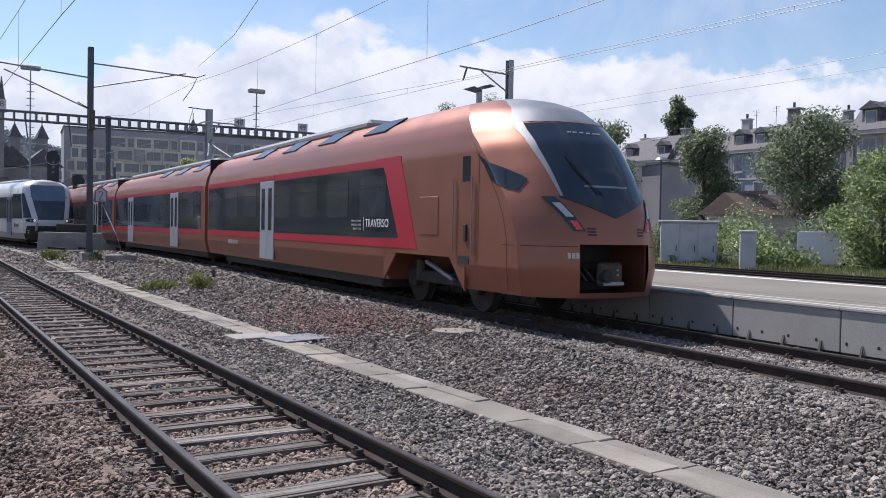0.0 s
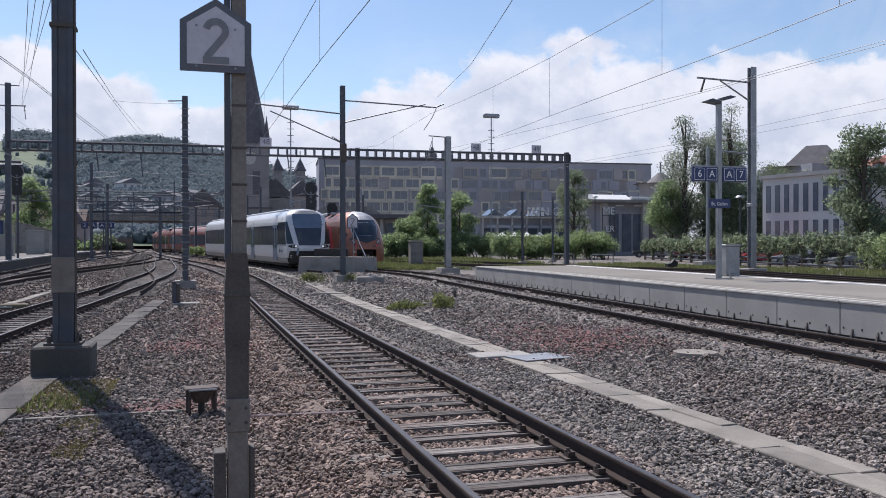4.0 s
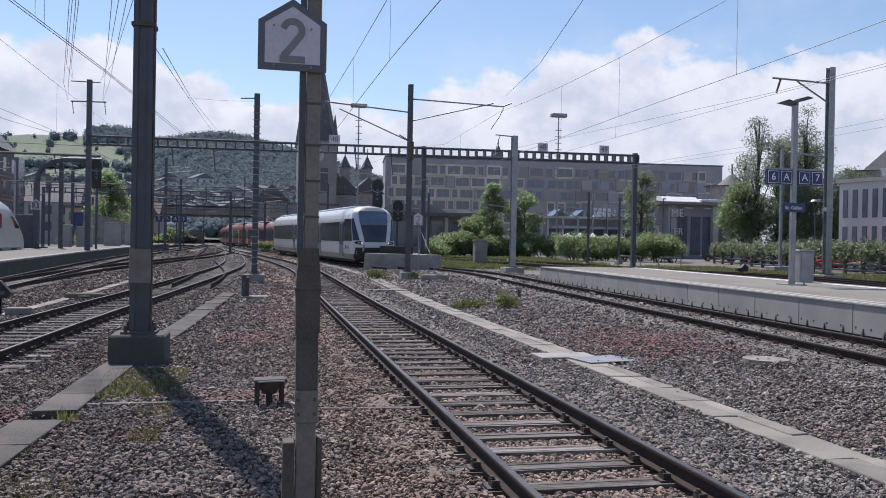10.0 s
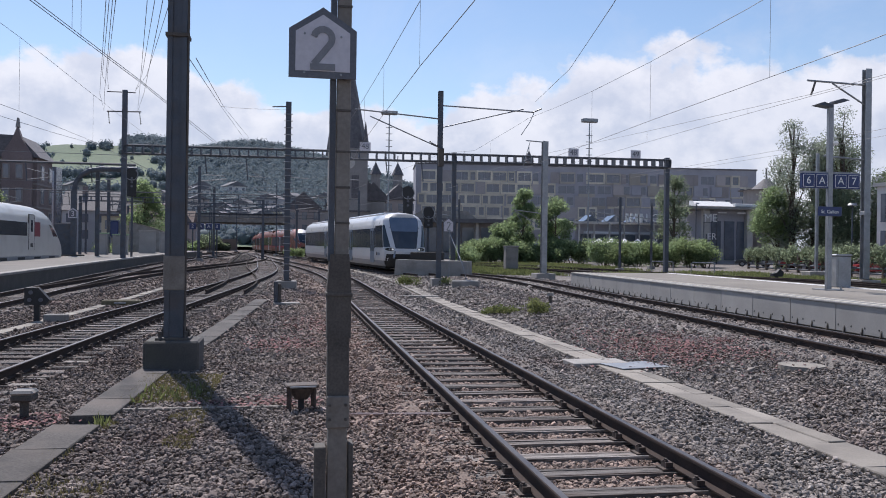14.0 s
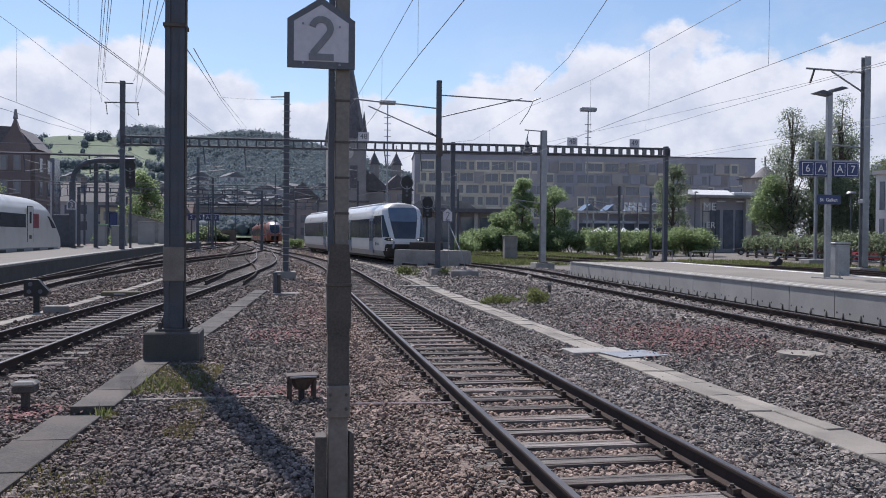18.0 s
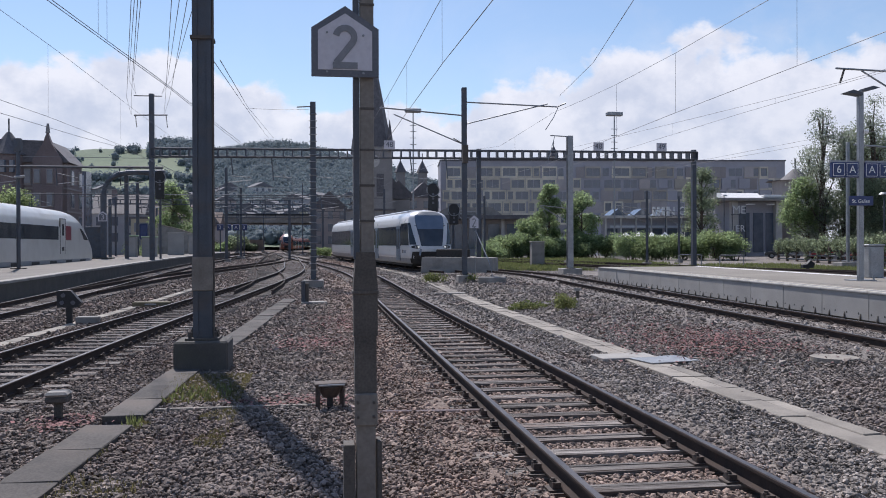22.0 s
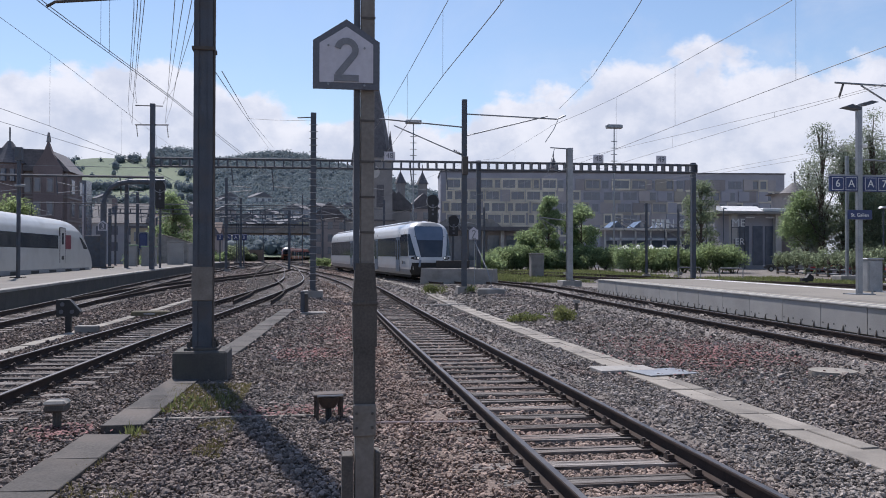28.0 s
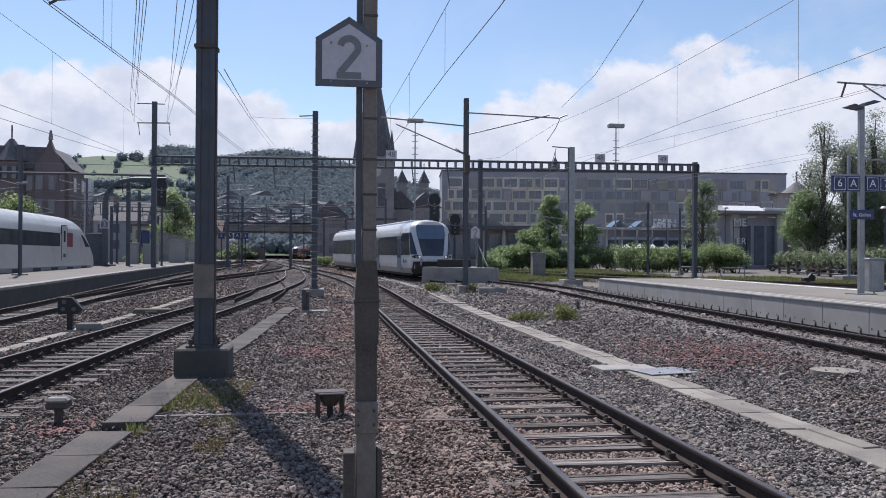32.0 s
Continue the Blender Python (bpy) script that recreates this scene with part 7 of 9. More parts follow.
def town_house(x, y, w, base, eaves, ridge, wall_mat, roof_mat, seed, turn=0.0, shutters=True):
    """A narrow town house facing -x, with a steep roof, dormers and chimneys. Its width runs along y."""
    r = random.Random(seed)
    root = thing("town_house", "tall old town house with dormers and a steep roof", "house", pose(x, y, base, 0, 0, turn), group="town houses on the slope")
    d = 11.0
    part("wall", B(0, d, 0, w, -3, eaves - base), wall_mat, root)
    e, rg = eaves - base, ridge - base
    part("roof", prism(bmesh.new(), [(-0.5, e - 0.1), (1.6, e + (rg - e) * 0.72), (d * 0.5, rg), (d - 1.6, e + (rg - e) * 0.72), (d + 0.5, e - 0.1)], -0.06, w + 0.06), roof_mat, root)
    part("eaves_trim", B(-0.45, -0.02, 0.0, w, e - 0.42, e - 0.12), trim_mat, root)
    n = max(2, int(w / 2.6))
    floors = int((e + 0.3) / 2.9)
    for f in range(floors):
        z0 = e - 2.35 - f * 2.9
        for k in range(n):
            yc = w * (k + 0.5) / n
            window_unit("window", yc - 0.5, yc + 0.5, z0, z0 + 1.6, root)
    for k in range(n):
        if r.random() < 0.8:
            yc = w * (k + 0.5) / n
            dm = part("dormer", B(0.15, 2.2, yc - 0.75, yc + 0.75, e + 0.1, e + 1.65), roof_mat, root)
            part("dormer_roof", prism(bmesh.new(), [(yc - 0.95, e + 1.62), (yc, e + 2.25), (yc + 0.95, e + 1.62)], -0.1, 2.4, axis="x"), roof_mat, dm)
            part("dormer_window", B(0.08, 0.14, yc - 0.5, yc + 0.5, e + 0.35, e + 1.5), trim_mat, dm)
            part("dormer_pane", B(0.05, 0.075, yc - 0.4, yc + 0.4, e + 0.45, e + 1.4), town_glass, dm)
    slope = (rg - e) * 0.72 / 2.1
    for k in range(r.choice((1, 2, 3))):
        yc, xc, top = r.uniform(0.6, w - 0.6), r.uniform(2.2, 6.0), rg + r.uniform(0.4, 1.5)
        cw_, cd_ = r.uniform(0.25, 0.42), r.uniform(0.3, 0.6)
        ch = part("chimney", B(xc - cw_, xc + cw_, yc - cd_, yc + cd_, e + 1.5, top), r.choice((brick, plaster[1], stone_wall)), root)
        part("chimney_cap", B(xc - cw_ - 0.1, xc + cw_ + 0.1, yc - cd_ - 0.1, yc + cd_ + 0.1, top, top + 0.14), trim_mat, ch)
        if r.random() < 0.5:
            part("flue", T([(xc, yc, top + 0.1), (xc, yc, top + 0.7)], 0.14, 8), mast_dark, ch)
    for k in range(r.choice((1, 2))):      # roof windows and bright sheets high on the slope
        yc, t0 = r.uniform(0.8, w - 1.6), r.uniform(0.75, 0.85)
        x0, z0 = 1.6, e + (rg - e) * 0.72
        gx_, gz_ = d * 0.5 - 1.6, (rg - e) * 0.28
        o = part("roof_window", prism(bmesh.new(), [(x0 + 0.3, z0 + gz_ * 0.3 / gx_ + 0.02), (x0 + 1.7, z0 + gz_ * 1.7 / gx_ + 0.02), (x0 + 1.7, z0 + gz_ * 1.7 / gx_ + 0.14), (x0 + 0.3, z0 + gz_ * 0.3 / gx_ + 0.14)], yc, yc + r.uniform(0.8, 1.5)), r.choice((silver, town_glass, white_paint)), root, "pale roof window sheet")
    if r.random() < 0.6:
        yc = r.uniform(1, w - 1)
        an = part("aerial", T([(d * 0.5, yc, rg - 0.1), (d * 0.5, yc, rg + 2.2)], 0.03, 5), mast_dark, root)
        for q in (1.6, 1.9, 2.1):
            part("aerial_bar", T([(d * 0.5, yc - 0.5, rg + q), (d * 0.5, yc + 0.5, rg + q)], 0.015, 4), mast_dark, an)
    part("downpipe", T([(-0.12, w - 0.25, -2), (-0.12, w - 0.25, e - 0.2)], 0.06, 6), galv, root)
    part("string_course", B(-0.10, -0.01, 0.0, w, e - 3.35, e - 3.15), trim_mat, root)
    if shutters:
        for f in range(floors):
            for k in range(n):
                yc, z0 = w * (k + 0.5) / n, e - 2.35 - f * 2.9
                if r.random() < 0.35:
                    for s_ in (-1, 1):
                        part("shutter", B(-0.10, -0.03, yc + s_ * 0.88 - 0.22, yc + s_ * 0.88 + 0.22, z0, z0 + 1.6), facade_brown, root)
    if r.random() < 0.5:
        part("balcony", B(-1.2, -0.02, w * 0.25, w * 0.75, e - 5.6, e - 5.45), trim_mat, root)
        part("balcony_rail", B(-1.2, -1.15, w * 0.25, w * 0.75, e - 5.45, e - 4.6), iron, root)
    return root


yy = 36.0
specs = ((9.5, 11.0, 14.6, 1, 0), (8.5, 10.6, 14.0, 3, 0), (8.0, 10.2, 13.6, 2, 0), (8.5, 10.8, 14.2, 1, 0), (8.0, 10.4, 13.8, 2, 0), (7.5, 10.0, 13.4, 0, 1))
for k, (w, e, rg, mt, rf) in enumerate(specs):
    town_house(74.0 + 0.15 * k - 0.02 * k * k + (0.0, 0.5, -0.3, 0.25, -0.4, 0.3, 0.0, -0.5, 0.2)[k], yy, w, 2.6, e + (0.5 if k < 3 else 0) + (0.3, -0.2, 0.4, -0.1, 0.35, 0.0, -0.3, 0.4, 0.0)[k], rg + (0.2, 0.0, 0.5, -0.2, 0.4, -0.3, 0.3, 0.5, 0.0)[k], plaster[mt], tile_red if rf else slate, 20 + k)
    yy += w + 0.02
th = town_house(61.5, 31.0, 9.0, 1.8, 10.4, 13.4, plaster[0], slate, 77)
for z in range(8):
    part("quoin", B(-0.12, 0.1, 8.6, 9.06, 0.2 + z * 1.05, 0.8 + z * 1.05), brick, th, "brick corner stone")
town_house(66, 20, 10.0, 2.0, 11.5, 15.0, plaster[1], slate, 78)
# plain blind gable wall and small cottage before the row
gb = thing("plain_annex", "plain grey rendered annex without windows", "building", pose(58.0, 57.0, 1.2))
part("wall", B(0, 9, 0, 9.5, -1.5, 7.2), plaster[1], gb)
part("roof", B(-0.2, 9.2, -0.2, 9.7, 7.2, 7.45), slate, gb)
ct = thing("cottage", "small pale cottage with a tiled roof and wide window", "house", pose(50.5, 41.0, 0.2, 0, 0, -8))
part("wall", B(0, 5, 0, 4.6, -0.3, 3.4), plaster[3], ct)
part("roof", prism(bmesh.new(), [(-0.6, 3.2), (2.3, 4.9), (5.2, 3.2)], -0.5, 5.4, axis="x"), tile_brown, ct)
for k in range(4):
    part("window", B(-0.06, 0.0, 0.5 + 0.95 * k, 1.25 + 0.95 * k, 1.0, 2.5), town_glass, ct)
part("sill", B(-0.15, 0.0, 0.3, 4.3, 0.85, 0.98), trim_mat, ct)
wo = thing("white_office", "white office building with tall slit windows", "building", pose(46.6, 51.4, 0.8, 0, 0, 12))
part("wall", B(0, 4.2, 0, 10.5, 0, 6.8), plaster[3], wo)
part("roof", B(-0.25, 4.4, -0.25, 10.7, 6.8, 7.1), trim_mat, wo)
for f in range(2):
    for k in range(11):
        part("window", B(-0.06, 0.0, 0.35 + 0.93 * k, 0.80 + 0.93 * k, 0.9 + 3.0 * f, 3.2 + 3.0 * f), town_glass, wo)
gh = thing("grey_villa", "grey villa with a hipped slate roof", "house", pose(60.0, 74.0, 1.0))
part("wall", B(0, 9, 0, 9, 0, 9.6), plaster[1], gh)
part("roof", T([(4.5, 4.5, 9.5), (4.5, 4.5, 9.7), (4.5, 4.5, 12.0)], 7.2, 4, r1=1.5), slate, gh)
for f in range(3):
    for k in range(3):
        window_unit("window", 0.9 + 2.8 * k, 2.0 + 2.8 * k, 1.2 + 2.9 * f, 3.0 + 2.9 * f, gh)

FAR_EYE = Vector((-2.745, 0, 1.995))


def set_back(ob, k):
    """Moves a thing out along the line of sight from the walkway and enlarges it alike; its foot sinks into the ground."""
    ob.matrix_basis = Matrix.Translation(FAR_EYE) @ Matrix.Scale(k, 4) @ Matrix.Translation(-FAR_EYE) @ ob.matrix_basis
    return ob


set_back(wo, 1.12)
set_back(gh, 1.18)

# old brick station building on the far left, with turrets
brick_trim = material("brick_trim", (0.22, 0.20, 0.19), (0.31, 0.285, 0.27), rough=0.85, scale=1, bump=0.1)
bs = thing("old_post_building", "dark brick building with turrets and steep slate roof", "building", pose(-53.2, 104, 0.4))
part("wall", B(0, 21.5, 0, 6.2, 0, 11.6), brick, bs)
part("roof", prism(bmesh.new(), [(-0.4, 11.5), (1.6, 14.4), (19.6, 14.0), (21.9, 11.5)], -0.4, 6.5), slate, bs)
for f in range(4):
    for k in range(8):
        w_ = part("window", B(1.0 + 2.55 * k, 2.3 + 2.55 * k, -0.08, 0.0, 0.8 + 2.7 * f, 2.7 + 2.7 * f), brick_trim, bs)
        part("pane", B(1.15 + 2.55 * k, 2.15 + 2.55 * k, -0.12, -0.085, 0.95 + 2.7 * f, 2.55 + 2.7 * f), town_glass, w_)
for f in range(5):
    part("stone_band", B(-0.05, 21.55, -0.1, 0.0, 0.3 + 2.7 * f, 0.5 + 2.7 * f), brick_trim, bs)
tu = part("turret", T([(15.0, 0.4, 0), (15.0, 0.4, 12.3)], 1.9, 12), brick, bs)
part("turret_roof", T([(15.0, 0.4, 12.3), (15.0, 0.4, 13.6), (15.0, 0.4, 15.0)], 2.3, 12, r1=0.25), slate, tu)
part("finial", T([(15.0, 0.4, 14.8), (15.0, 0.4, 16.6)], 0.09, 6), mast_dark, tu)
gbl = part("gable", prism(bmesh.new(), [(17.9, 0), (21.1, 0), (21.1, 11.8), (20.0, 13.6), (19.5, 15.0), (19.0, 13.6), (17.9, 11.8)], -0.7, 0.0), brick, bs, "stepped brick gable")
part("statue_finial", T([(19.5, -0.35, 14.9), (19.5, -0.35, 15.5), (19.5, -0.35, 16.0)], 0.28, 8, r1=0.12), stone_wall, gbl)
for f in range(4):
    for k in range(2):
        w_ = part("window", B(21.48, 21.58, 1.2 + 3.3 * k, 2.7 + 3.3 * k, 0.8 + 2.7 * f, 2.7 + 2.7 * f), brick_trim, bs)
        part("pane", B(21.585, 21.62, 1.4 + 3.3 * k, 2.5 + 3.3 * k, 0.95 + 2.7 * f, 2.55 + 2.7 * f), town_glass, w_)
    part("stone_band", B(21.5, 21.6, 0.0, 6.2, 0.3 + 2.7 * f, 0.5 + 2.7 * f), brick_trim, bs)
    for q in (18.4, 19.8):
        w_ = part("window", B(q - 0.4, q + 0.4, -0.78, -0.7, 0.9 + 2.7 * f, 2.6 + 2.7 * f), brick_trim, gbl)
        part("pane", B(q - 0.28, q + 0.28, -0.82, -0.785, 1.0 + 2.7 * f, 2.5 + 2.7 * f), town_glass, w_)
for q in (-0.9, 0.0, 0.9):
    part("turret_window", T([(15.0 + q, -1.6 + 0.25 * abs(q), 10.2), (15.0 + q, -1.6 + 0.25 * abs(q), 11.6)], 0.32, 8), town_glass, tu)
for k in range(3):
    dm_ = part("dormer", prism(bmesh.new(), [(3.2 + 3.6 * k, 11.7), (4.6 + 3.6 * k, 11.7), (4.6 + 3.6 * k, 12.9), (3.9 + 3.6 * k, 13.7), (3.2 + 3.6 * k, 12.9)], -0.5, 2.0), slate, bs)
    part("dormer_window", B(3.5 + 3.6 * k, 4.3 + 3.6 * k, -0.55, -0.504, 11.9, 12.8), brick_trim, dm_, "pale dormer window")
gl = thing("slatted_block", "narrow block with tall pale glass strips", "building", pose(-40.0, 128, 0.4))
part("wall", B(0, 4.2, 0, 3, 0, 12.6), town_glass, gl)
for k in range(5):
    part("strip", B(0.35 + 0.8 * k, 0.70 + 0.8 * k, -0.1, 0, 1.5, 12.0), silver, gl)

# town houses behind the yard, between the platform and the bridge
rq = random.Random(63)
for k in range(22):
    y = 150 + 3.6 * k
    x = -2.75 + (rq.uniform(95, 350) - 522) * y / 1493
    w, d, h = rq.uniform(8, 14), rq.uniform(7, 10), rq.uniform(5.0, 8.0) + 0.02 * (y - 150)
    if x + w > -23:
        x = -24 - w
    o = thing("yard_house", "grey rendered town house behind the railway yard", "house", pose(x, y, 0.4, 0, 0, rq.uniform(-12, 12)), group="houses behind the yard")
    part("wall", B(0, w, 0, d, -0.3, h), plaster[rq.choice((0, 1, 1, 5, 5))], o)
    if rq.random() < 0.3:
        part("roof", B(-0.3, w + 0.3, -0.3, d + 0.3, h, h + 0.35), slate, o)
    else:
        part("roof", prism(bmesh.new(), [(-0.5, h - 0.15), (d / 2, h + rq.uniform(2.2, 3.6)), (d + 0.5, h - 0.15)], -0.4, w + 0.4, axis="x"), slate if rq.random() < 0.45 else tile_brown, o)
        part("chimney", B(w * 0.3, w * 0.3 + 0.8, d * 0.4, d * 0.4 + 0.8, h + 0.5, h + 4.2), brick, o)
    n = int(w / 2.2)
    for f in range(int(h / 2.8)):
        for q in range(n):
            part("window", B(0.6 + (w - 1) * q / n, 1.7 + (w - 1) * q / n, -0.08, 0.0, h - 2.2 - 2.8 * f, h - 0.7 - 2.8 * f), town_glass, o)
# added wall, stands in for the darkness under the bridge
rw = thing("retaining_wall", "stone wall added behind the bridge to darken the gap", "wall", pose(0, 263, 0))
part("wall", B(-95, -19, 0, 2, -0.5, 4.2), stone_wall, rw)
part("wall", B(-4.5, 40, 0, 2, -0.5, 6.8), stone_wall, rw)

# church with a tall spire
ch = thing("church_tower", "dark stone church tower with a tall pointed spire", "church", pose(9.4, 190, 0))
part("tower", B(-4.2, 4.2, -4.2, 4.2, 0, 24), stone_wall, ch)
part("spire", T([(0, 0, 24), (0, 0, 47.5)], 4.6, 8, r1=0.1), slate, ch)
for sx in (-3.7, 3.7):
    for sy in (-3.7, 3.7):
        part("pinnacle", T([(sx, sy, 23), (sx, sy, 30)], 1.0, 6, r1=0.05), slate, ch)
part("clock_face", T([(0, -4.35, 20.8), (0, -4.2, 20.8)], 1.4, 20), trim_mat, ch)
for sx in (-1.5, 1.5):
    part("louvre", B(sx - 0.8, sx + 0.8, -4.3, -4.15, 13, 18), slate, ch)
part("nave", B(-3.5, 9, 4.2, 34, 0, 13), stone_wall, ch)
part("nave_roof", prism(bmesh.new(), [(-4, 12.8), (2.8, 20), (9.6, 12.8)], 4.2, 34.5), slate, ch)
for x, y, h, w in ((12.5, 200, 13.2, 7.5), (20.3, 214, 14.0, 7.6), (-4, 206, 11, 8)):
    o = thing("old_house", "old grey town house with a steep roof beyond the station", "house", pose(x, y, 0.5), group="old houses by the church")
    part("wall", B(0, w, 0, 10, 0, h), plaster[5], o)
    part("roof", prism(bmesh.new(), [(-0.5, h - 0.1), (w / 2, h + 4), (w + 0.5, h - 0.1)], -0.3, 10.3), slate, o)
    for f in range(4):
        for k in range(3):
            part("window", B(0.9 + 2.8 * k, 2.1 + 2.8 * k, -0.1, 0, h - 2.8 - 3 * f, h - 1.0 - 3 * f), town_glass, o)
for x, z, y in ((19.5, 19.0, 228), (25.0, 18.6, 224), (69.2, 26.5, 252)):
    t_ = thing("roof_turret", "small pointed roof turret far behind", "turret", pose(x, y, 0))
    part("drum", T([(0, 0, 0), (0, 0, z + 3)], 1.3, 8), stone_wall, t_)
    part("cap", T([(0, 0, z + 3), (0, 0, z + 6.4)], 1.7, 8, r1=0.05), slate, t_)
    part("finial", T([(0, 0, z + 6.2), (0, 0, z + 8.2)], 0.12, 6), slate, t_)

# road bridge across the tracks, in shade
br = thing("road_bridge", "dark concrete road bridge across the tracks", "bridge", pose(0, 236, 0))
part("deck", B(-90, 22, 0, 22, 8.6, 10.0), concrete, br)
part("parapet", B(-90, 22, -0.2, 0.05, 9.8, 11.0), concrete, br)
for x in (-54, -36, -3.0, 9):
    part("pier", B(x - 0.7, x + 0.7, 1, 21, 0, 8.6), concrete, br)
part("abutment", B(-90, -56, 2, 21, 0, 8.6), concrete, br)
part("abutment", B(12, 22, 2, 21, 0, 8.6), concrete, br)
for k in range(36):
    part("railing_post", B(-89 + 3 * k, -88.8 + 3 * k, -0.1, 0.0, 11.0, 11.8), galv, br)
part("handrail", B(-90, 22, -0.1, 0.0, 11.8, 11.92), galv, br)
part("parapet", B(-90, 22, -0.2, -0.104, 10.55, 11.05), white_concrete, br, "pale concrete parapet edge")
bx = thing("brick_shed", "grey block building beside the bridge", "building", pose(2.2, 150, 0.6))
part("wall", B(0, 8.5, 0, 9, 0, 7.8), stone_wall, bx)
part("roof", B(-0.3, 8.8, -0.3, 9.3, 7.8, 8.1), slate, bx)
for k in range(3):
    part("window", B(0.8 + 2.6 * k, 2.2 + 2.6 * k, -0.08, 0, 4.4, 6.4), town_glass, bx)


# ---- hill ----
def hill_profile(x):
    return float(np.interp(x, [-900, -420, -300, -210, -188, -178, -165, -150, -133, -125, -115, -100, -90, -77, -64, -50, -36, -20, -10, 2, 22, 45, 70, 120, 200, 400],
                           [40, 48, 58, 67, 71, 73.5, 75.0, 75.6, 76.2, 78.6, 81, 79.5, 76.5, 72.2, 75, 77.5, 79, 78, 76.5, 73.8, 70, 63, 54, 38, 22, 8]))


hill_mat = material("hill_mat", (0.075, 0.112, 0.066), (0.125, 0.168, 0.102), rough=0.95, scale=0.02, fine=0.35, bump=0.4, bump_size=0.5, stain=(0.145, 0.175, 0.105), stain_scale=0.012, stain_amount=0.7)


def hill_z(x, y):
    u = min(1.0, max(0.0, (y - 305) / 355.0))
    s = x * 650 / max(200.0, y) if y < 650 else x
    rise = u ** 1.25
    return 2.0 + (hill_profile(s) - 2.0) * rise + 2.5 * noise.noise(Vector((x * 0.02, y * 0.02, 3))) * rise


xs = np.linspace(-620, 260, 100)
ys = np.concatenate([np.linspace(300, 660, 46), [720, 900]])
vs = [(x * (0.35 + 0.65 * min(1, y / 650)), y, hill_z(x * (0.35 + 0.65 * min(1, y / 650)), y)) for y in ys for x in xs]
n = len(xs)
fs = [(j * n + i, j * n + i + 1, (j + 1) * n + i + 1, (j + 1) * n + i) for j in range(len(ys) - 1) for i in range(n - 1)]
hm = from_arrays("hillside", vs, fs, hill_mat)
for p in hm.polygons:
    p.use_smooth = True
tagged(new("hillside", hm), "green wooded hillside with meadows behind the town", "hill", kind="structure")

rr = random.Random(31)
hill_roof = material("hill_roof", (0.12, 0.12, 0.13), (0.18, 0.178, 0.188), rough=0.95, scale=0.1, fine=2, bump=0.1)
for k in range(70):
    y = rr.uniform(325, 460)
    x = rr.uniform(-0.36, 0.06) * y
    z = hill_z(x, y)
    o = thing("hill_house", "small pale house on the hillside", "house", pose(x, y, z - 1.0, 0, 0, rr.uniform(-35, 35)), group="houses on the hill")
    w, d, h = rr.uniform(8, 13), rr.uniform(7, 10), rr.uniform(6, 9.5)
    part("wall", B(-w / 2, w / 2, 0, d, -3, h), plaster[rr.choice((0, 1, 3, 3, 5))], o)
    part("roof", prism(bmesh.new(), [(-w / 2 - 0.5, h - 0.1), (0, h + 2.4), (w / 2 + 0.5, h - 0.1)], -0.5, d + 0.5), hill_roof, o)
    for q in range(3):
        part("window", B(-w / 2 + w * (q + 0.3) / 3, -w / 2 + w * (q + 0.7) / 3, -0.1, 0, h - 2.4, h - 0.9), town_glass, o)
        part("window", B(-w / 2 + w * (q + 0.3) / 3, -w / 2 + w * (q + 0.7) / 3, -0.1, 0, h - 5.2, h - 3.7), town_glass, o)

# ---- plants ----
def leaf_cloud(centres, radii, count, size, rs, flat=0.75):
    """Leaf clumps as small bent quads scattered in the shells of many balls; returns vertices and faces."""
    centres, radii = np.array(centres), np.array(radii)
    pick = rs.choice(len(centres), count, p=radii ** 2 / np.sum(radii ** 2))
    d = rs.normal(size=(count, 3))
    d /= np.linalg.norm(d, axis=1)[:, None]
    r = radii[pick] * (0.25 + 0.95 * rs.rand(count) ** 0.7)
    pos = centres[pick] + d * r[:, None] * np.array([1, 1, flat])
    nrm = d + 0.9 * rs.normal(size=(count, 3))
    nrm /= np.linalg.norm(nrm, axis=1)[:, None]
    u = np.cross(nrm, rs.normal(size=(count, 3)))
    u /= np.linalg.norm(u, axis=1)[:, None]
    v = np.cross(nrm, u)
    s = size * (0.6 + 0.8 * rs.rand(count))[:, None]
    quad = np.stack([pos - u * s, pos - v * s * 0.55 + nrm * s * 0.15, pos + u * s, pos + v * s * 0.55 + nrm * s * 0.15], 1)
    return quad.reshape(-1, 3), np.arange(count * 4).reshape(-1, 4)


